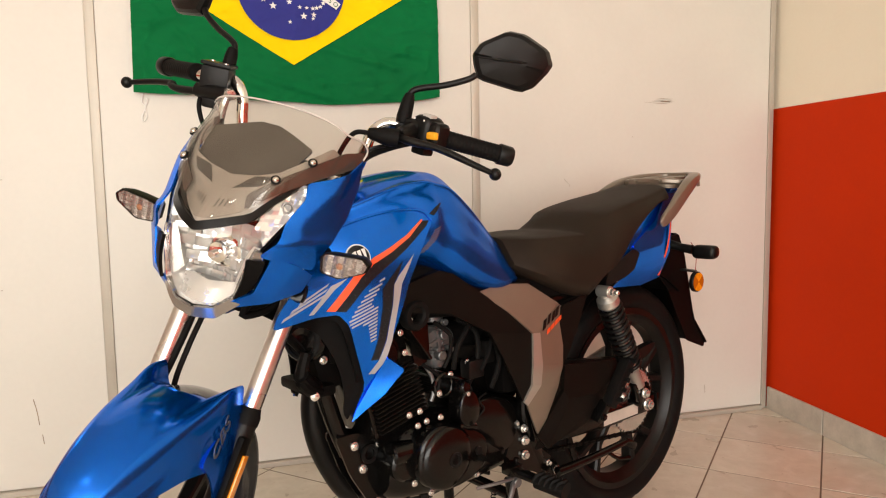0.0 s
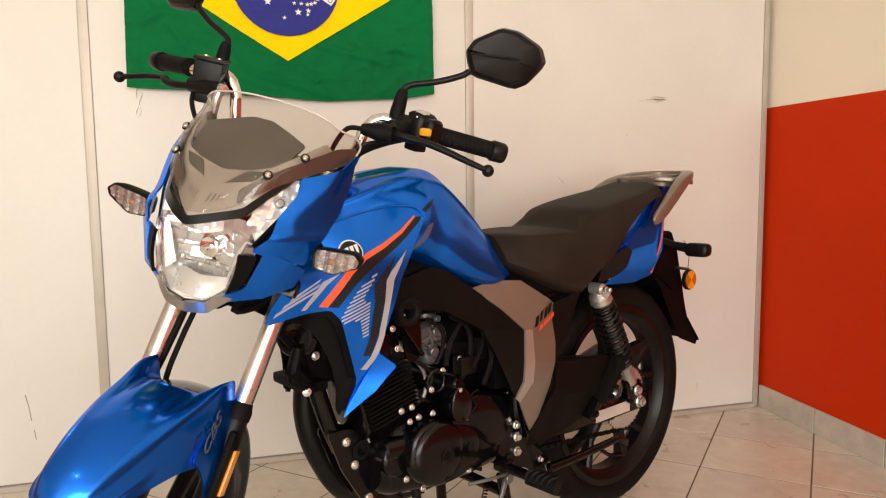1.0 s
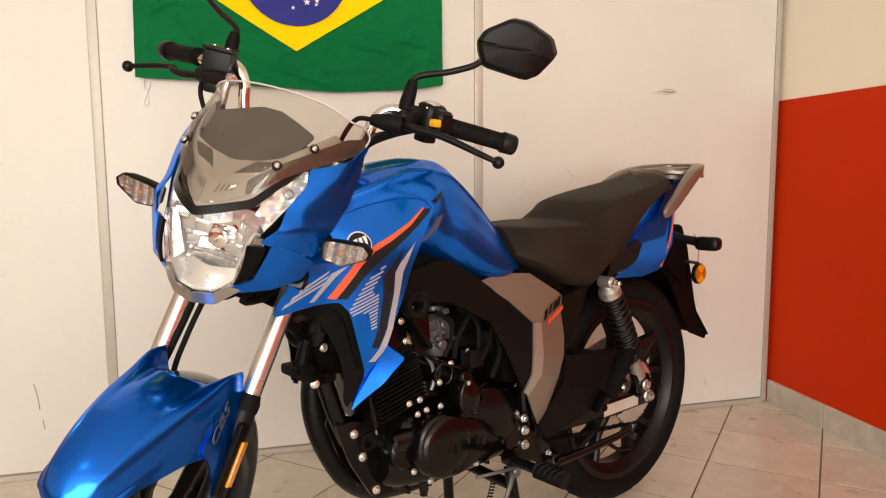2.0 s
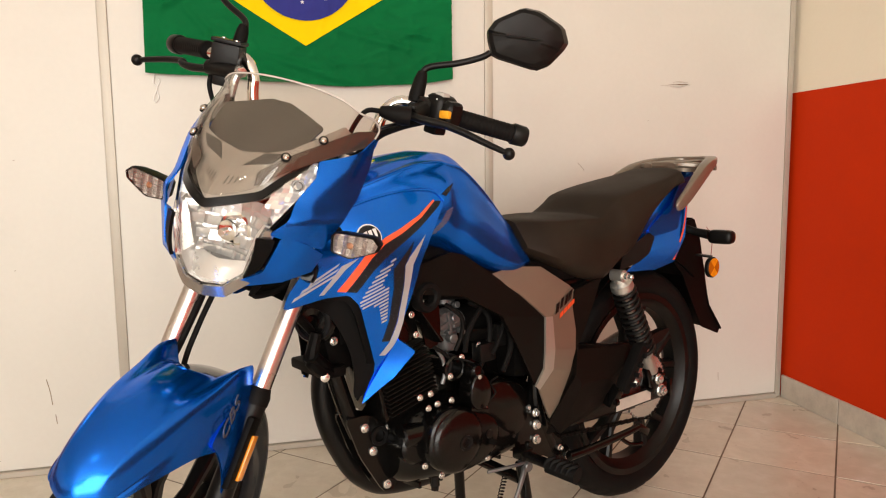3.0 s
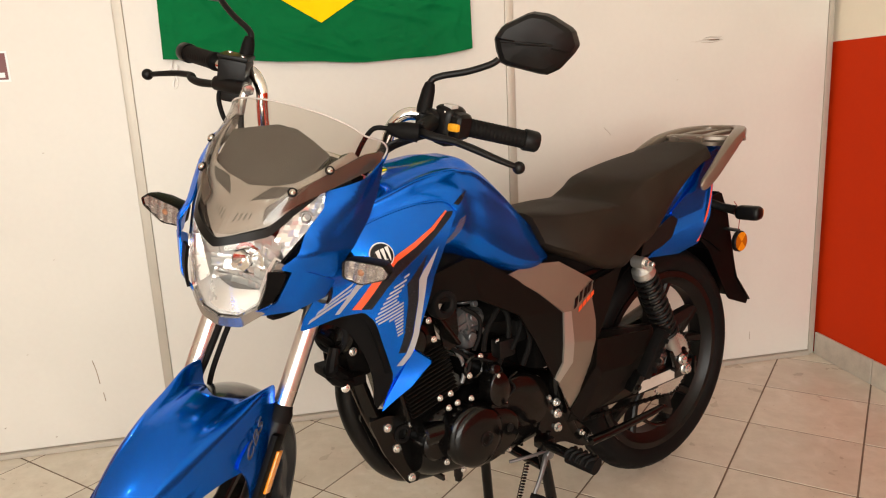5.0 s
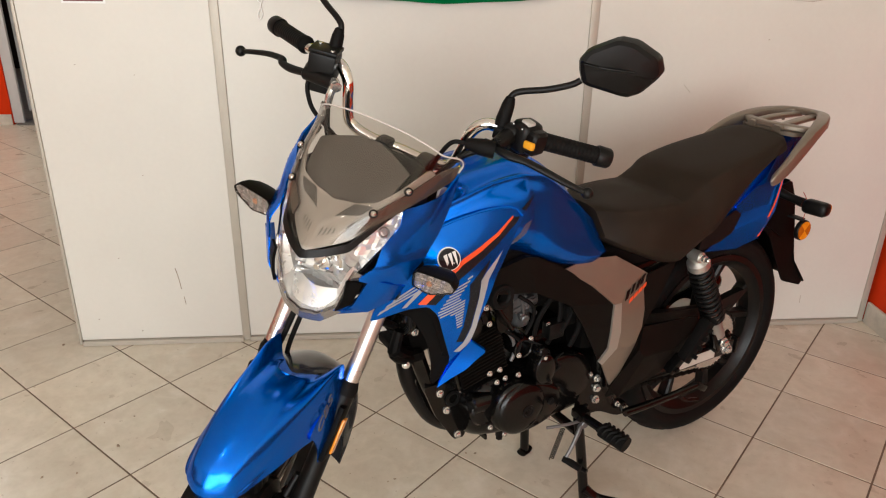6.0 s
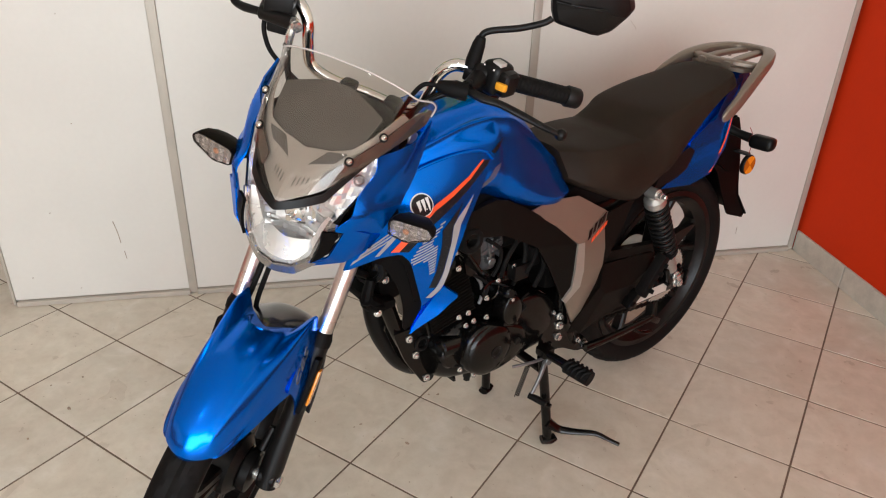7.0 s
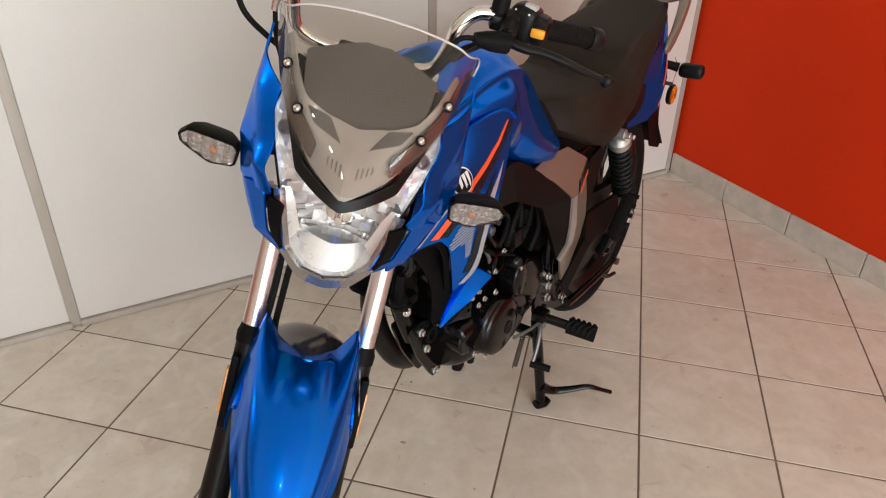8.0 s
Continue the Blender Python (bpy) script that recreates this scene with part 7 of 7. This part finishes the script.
for s in (1, -1):
    mk = (lambda b: b) if s == 1 else flip_y
    hp = part("front_engine_plate", mk(panel(HANG, lambda u, v: 0.022, "y", 0.006, 0.02, 1, cut=0.1)), ENGINE, bike, "black front engine mounting plate")
    for x, z in ((0.852, 0.412), (0.794, 0.401), (0.834, 0.362), (0.772, 0.322), (0.803, 0.286)):
        part("plate_bolt", mk(bolt((x, 0.022, z), (0, 1, 0), 0.0066, 0.008)), STEEL, hp, "zinc-plated bolt")
    part("plate_hole", mk(ring_y((0.818, 0.024, 0.388), [(-0.004, 0.012), (0.002, 0.012), (0.003, 0.016), (0.002, 0.019), (-0.004, 0.019)], 24)), BLACK, hp)
    bk_ = part("foot_rest_plate", mk(panel([(0.492, 0.385), (0.44, 0.372), (0.425, 0.33), (0.345, 0.262), (0.338, 0.228), (0.38, 0.235), (0.44, 0.270), (0.505, 0.275), (0.52, 0.31)], lambda u, v: 0.098, "y", 0.006, 0.02, 1, cut=0.15)), ENGINE, bike, "black foot rest mounting plate")
    for x, z, r in ((0.462, 0.372, 0.007), (0.459, 0.344, 0.008), (0.459, 0.311, 0.008), (0.352, 0.246, 0.008), (0.382, 0.272, 0.005)):
        part("plate_bolt", mk(bolt((x, 0.099, z), (0, 1, 0), r, 0.010)), STEEL, bk_, "zinc-plated bolt")
    # foot rest
    a, b = Vector((0.520, 0.128, 0.300)), Vector((0.494, 0.246, 0.287))
    d = (b - a).normalized()
    c_ = a.lerp(b, 0.46)
    peg = part("foot_rest", mk(tube([c_, b], [0.0205, 0.0205], 16, 4, 0.85)), RUBBER, bike, "chevron-ribbed black rubber foot rest")
    for k in range(5):
        q = c_.lerp(b, 0.12 + 0.19 * k)
        part("rib", mk(tube([q + Vector((-0.0195, -0.005, 0.002)), q + Vector((-0.012, -0.002, 0.0150)), q + Vector((0, 0.005, 0.0185)), q + Vector((0.012, -0.002, 0.0150)), q + Vector((0.0195, -0.005, 0.002))], 0.0042, 6, 4)), RUBBER, peg)
    part("foot_rest_rod", mk(tube([a, c_], 0.011, 12, 2)), ENGINE, peg)
    part("foot_rest_hinge", mk(join(box((0.034, 0.034, 0.024), Matrix.Translation((0.518, 0.118, 0.302)), 0.005), cyl((0.505, 0.118, 0.30), (0.505, 0.118, 0.322), 0.006))), ENGINE, peg)
bolts = []
for x, y, z in ((0.781, 0.082, 0.632), (0.771, 0.082, 0.592), (0.645, 0.118, 0.493), (0.616, 0.106, 0.417), (0.694, 0.092, 0.450), (0.746, 0.085, 0.443), (0.724, 0.085, 0.447), (0.776, 0.082, 0.383), (0.761, 0.090, 0.333), (0.723, 0.094, 0.304), (0.663, 0.088, 0.530), (0.602, 0.072, 0.541), (0.573, 0.074, 0.510), (0.693, 0.088, 0.497), (0.481, 0.096, 0.387), (0.761, 0.078, 0.466), (0.735, 0.078, 0.468), (0.600, 0.094, 0.306)):
    bolts.append((x, y, z))
for p in bolts:
    part("engine_bolt", bolt(p, (0, 1, 0), 0.0048, 0.006), STEEL, bike, "zinc-plated engine bolt")
part("engine_wire", join(tube([(0.700, 0.085, 0.640), (0.668, 0.095, 0.613), (0.664, 0.090, 0.575), (0.676, 0.085, 0.545)], 0.0045, 8, 5), tube([(0.615, 0.095, 0.625), (0.640, 0.098, 0.600), (0.655, 0.098, 0.575), (0.655, 0.09, 0.54)], 0.0055, 8, 5), tube([(0.56, 0.09, 0.63), (0.545, 0.098, 0.58), (0.535, 0.098, 0.53), (0.55, 0.09, 0.48)], 0.006, 8, 5), tube([(0.600, 0.10, 0.43), (0.585, 0.104, 0.445), (0.60, 0.104, 0.468), (0.575, 0.10, 0.475)], 0.0022, 6, 5)), RUBBER, bike, "black wires and hoses above the engine")
part("relay_box", join(box((0.045, 0.03, 0.04), Matrix.Translation((0.585, 0.07, 0.525)), 0.006), box((0.03, 0.024, 0.05), Matrix.Translation((0.545, 0.072, 0.555)), 0.006)), BLACK, bike)
part("gear_cable", tube([(0.70, 0.07, 0.53), (0.66, 0.10, 0.525), (0.628, 0.112, 0.50), (0.632, 0.113, 0.455), (0.66, 0.112, 0.438)], 0.0022, 6, 5), RUBBER, bike)
part("engine_hose", join(tube([(0.61, 0.05, 0.63), (0.575, 0.07, 0.60), (0.575, 0.075, 0.54), (0.60, 0.07, 0.49)], 0.006, 8, 5), tube([(0.53, 0.08, 0.62), (0.55, 0.085, 0.56), (0.575, 0.085, 0.52)], 0.005, 8, 5), tube([(0.725, 0.075, 0.56), (0.69, 0.085, 0.53), (0.695, 0.085, 0.50)], 0.004, 8, 5)), RUBBER, bike, "black rubber hoses beside the carburettor")
part("breather_pipe", tube([(0.715, 0.072, 0.555), (0.702, 0.078, 0.53), (0.700, 0.08, 0.50), (0.705, 0.078, 0.482)], 0.0042, 8, 5), DARKCAST, bike, "grey breather pipe")
part("exhaust_pipe", tube([(0.80, -0.02, 0.585), (0.842, -0.035, 0.580), (0.874, -0.056, 0.545), (0.888, -0.068, 0.485), (0.880, -0.070, 0.415), (0.852, -0.071, 0.345), (0.805, -0.072, 0.275), (0.72, -0.088, 0.225), (0.55, -0.11, 0.205), (0.30, -0.135, 0.235)], 0.0235, 18, 6), surface("exhaust_black", (0.0045, 0.004, 0.0036), 0.36, grain=0.2, spec=0.2), bike, "matt black exhaust header pipe", 60)
part("silencer", tube([(0.32, -0.135, 0.232), (0.28, -0.140, 0.24), (0.10, -0.150, 0.285), (-0.20, -0.155, 0.36), (-0.26, -0.155, 0.375)], [0.024, 0.042, 0.047, 0.045, 0.03], 20, 4), ENGINE, bike, "black silencer", 60)
part("horn", join(spin([(0, 0.030), (0.004, 0.038), (0.012, 0.040), (0.018, 0.034), (0.02, 0.012), (0.026, 0.010)], (0.955, 0.040, 0.640), (0.8, 0.55, 0.1), 26), bar((0.955, 0.035, 0.64), (0.935, 0.0, 0.66), 0.012, 0.02, 0.002)), ENGINE, bike, "black disc horn")
part("horn_ring", spin([(0.019, 0.036), (0.022, 0.034), (0.022, 0.028), (0.019, 0.027)], (0.955, 0.040, 0.640), (0.8, 0.55, 0.1), 26), BLACK, bike, "black horn rim")
part("frame_guard", join(box((0.055, 0.075, 0.13), Matrix.Translation((0.915, 0.0, 0.60)) @ Matrix.Rotation(radians(14), 4, "Y"), 0.014), box((0.03, 0.05, 0.10), Matrix.Translation((0.955, 0.02, 0.70)) @ Matrix.Rotation(radians(14), 4, "Y"), 0.01)), MATT, bike, "black plastic guard on the frame tube")
part("shroud_bracket", join(tube([(1.02, 0.085, 0.665), (0.985, 0.06, 0.635), (0.945, 0.02, 0.60), (0.925, -0.02, 0.575)], 0.008, 8, 4), tube([(0.99, 0.075, 0.59), (0.955, 0.05, 0.555), (0.915, 0.02, 0.535)], [0.014, 0.018, 0.012], 10, 4), tube([(0.975, 0.07, 0.625), (0.985, 0.07, 0.575), (0.945, 0.06, 0.545)], [0.010, 0.013, 0.010], 10, 4), box((0.05, 0.12, 0.02), Matrix.Translation((0.935, 0.0, 0.545)), 0.006), box((0.04, 0.07, 0.06), Matrix.Translation((0.90, 0.02, 0.62)), 0.008)), MATT, bike, "black plastic shroud bracket")
for p, d in (((0.962, 0.072, 0.545), (0.3, 1, 0)), ((0.905, 0.06, 0.64), (0, 1, 0)), ((0.93, 0.05, 0.60), (0, 1, 0))):
    part("bracket_bolt", bolt(p, d, 0.006, 0.006), STEEL, bike)

# gear lever and stands
gl_ = part("gear_lever", join(tube([(0.505, 0.108, 0.268), (0.52, 0.122, 0.262), (0.545, 0.130, 0.228), (0.566, 0.132, 0.198)], [0.008, 0.006, 0.0048, 0.0045], 10, 5), cyl((0.505, 0.095, 0.268), (0.505, 0.125, 0.268), 0.011), tube([(0.60, 0.095, 0.275), (0.55, 0.112, 0.278), (0.505, 0.114, 0.276)], 0.0038, 8, 3)), DARKCAST, bike, "bright metal gear lever")
part("lever_rubber", tube([(0.570, 0.128, 0.197), (0.560, 0.150, 0.194), (0.553, 0.172, 0.191)], [0.0075, 0.009, 0.008], 12, 3), RUBBER, gl_, "black rubber toe piece")
stand = part("centre_stand", join(*[tube([(0.512, 0.105 * s, 0.275), (0.497, 0.115 * s, 0.16), (0.480, 0.126 * s, 0.016)], 0.0125, 14, 4) for s in (1, -1)], tube([(0.508, -0.10, 0.235), (0.508, 0.10, 0.235)], 0.012, 12, 2), *[tube([(0.495, 0.12 * s, 0.010), (0.474, 0.129 * s, 0.008), (0.458, 0.133 * s, 0.012)], [0.014, 0.0165, 0.013], 12, 3, 0.62) for s in (1, -1)]), ENGINE, bike, "black tubular centre stand on the floor")
part("stand_tang", tube([(0.486, 0.124, 0.070), (0.462, 0.146, 0.048), (0.430, 0.180, 0.047), (0.398, 0.214, 0.050), (0.375, 0.242, 0.038), (0.358, 0.262, 0.028)], [0.017, 0.012, 0.0095, 0.008, 0.0062, 0.0062], 12, 5, 0.8), ENGINE, stand, "curved black kick arm")
pts = []
for k in range(90):
    t = k / 89
    a = 2 * math.pi * 13 * t
    pts.append(Vector((0.548, 0.095, 0.255)).lerp(Vector((0.572, 0.09, 0.17)), t) + Vector((0.0055 * math.cos(a), 0.0055 * math.sin(a), 0)))
part("stand_spring", tube(pts, 0.0013, 6, 1), ENGINE, stand, "thin dark return spring")
part("stand_stop", cyl((0.52, 0.115, 0.150), (0.508, 0.150, 0.148), 0.006), ENGINE, stand)

# ---- floor tiles, laid diagonally ----
PITCH, TURN_T = 0.3118, radians(-42.28)
ux, uy = Vector((math.cos(TURN_T), math.sin(TURN_T), 0)), Vector((-math.sin(TURN_T), math.cos(TURN_T), 0))
T0 = Vector((1.335, 1.859, 0))
tile_bm = box((PITCH - 0.0050, PITCH - 0.0050, 0.008), Matrix.Translation((0, 0, -0.004)), 0.0007, 1)
tile_me = bpy.data.meshes.new("tile")
tile_bm.to_mesh(tile_me)
tile_bm.free()
tile_me.materials.append(TILE)
cells = []
edge_x = lambda y: CORNER_X + (y - CORNER_Y) * math.tan(-SKEW)
for i in range(-40, 40):
    for j in range(-40, 40):
        p = T0 + ux * ((i + 0.5) * PITCH) + uy * ((j + 0.5) * PITCH)
        if -4.9 < p.x < edge_x(p.y) + 0.2 and -3.15 < p.y < 8.9:
            cells.append(((p - Vector((0.7, 2.0, 0))).length, p))
cells.sort(key=lambda c: c[0])
rng = random.Random(5)
rest = bmesh.new()
for n_, (d_, p) in enumerate(cells):
    m = Matrix.Translation(p + Vector((0, 0, rng.uniform(-0.0004, 0.0004)))) @ Matrix.Rotation(TURN_T + rng.choice((0, 1, 2, 3)) * math.pi / 2, 4, "Z") @ Matrix.Rotation(rng.uniform(-0.0012, 0.0012), 4, "X")
    cut_ = p.x + 0.21 > edge_x(p.y) + 0.08
    if n_ < 300 and not cut_:
        t_ = new("tile", tile_me)
        t_.parent, t_.matrix_basis = floor, m
    elif n_ < 300:
        # tiles cut along the side wall
        tb = box((PITCH - 0.0050, PITCH - 0.0050, 0.008), Matrix.Translation((0, 0, -0.004)), 0.0007, 1)
        tb.transform(m)
        bmesh.ops.bisect_plane(tb, geom=tb.verts[:] + tb.edges[:] + tb.faces[:], plane_co=(edge_x(p.y) + 0.06, p.y, 0), plane_no=(math.cos(SKEW), math.sin(SKEW), 0), clear_outer=True)
        if len(tb.faces) > 3:
            tb.transform(m.inverted())
            t_ = link("tile", tb, TILE, floor)
            t_.matrix_basis = m
        else:
            tb.free()
    elif not cut_:
        b4 = [m @ Vector((sx * (PITCH / 2 - 0.0025), sy * (PITCH / 2 - 0.0025), 0)) for sx, sy in ((-1, -1), (1, -1), (1, 1), (-1, 1))]
        top = [rest.verts.new(q) for q in b4]
        low = [rest.verts.new(q - Vector((0, 0, 0.008))) for q in b4]
        rest.faces.new(top)
        for k in range(4):
            rest.faces.new((top[k], low[k], low[(k + 1) % 4], top[(k + 1) % 4]))
tagged(part("floor_tiles_beyond", rest, TILE, floor), kind="stuff")
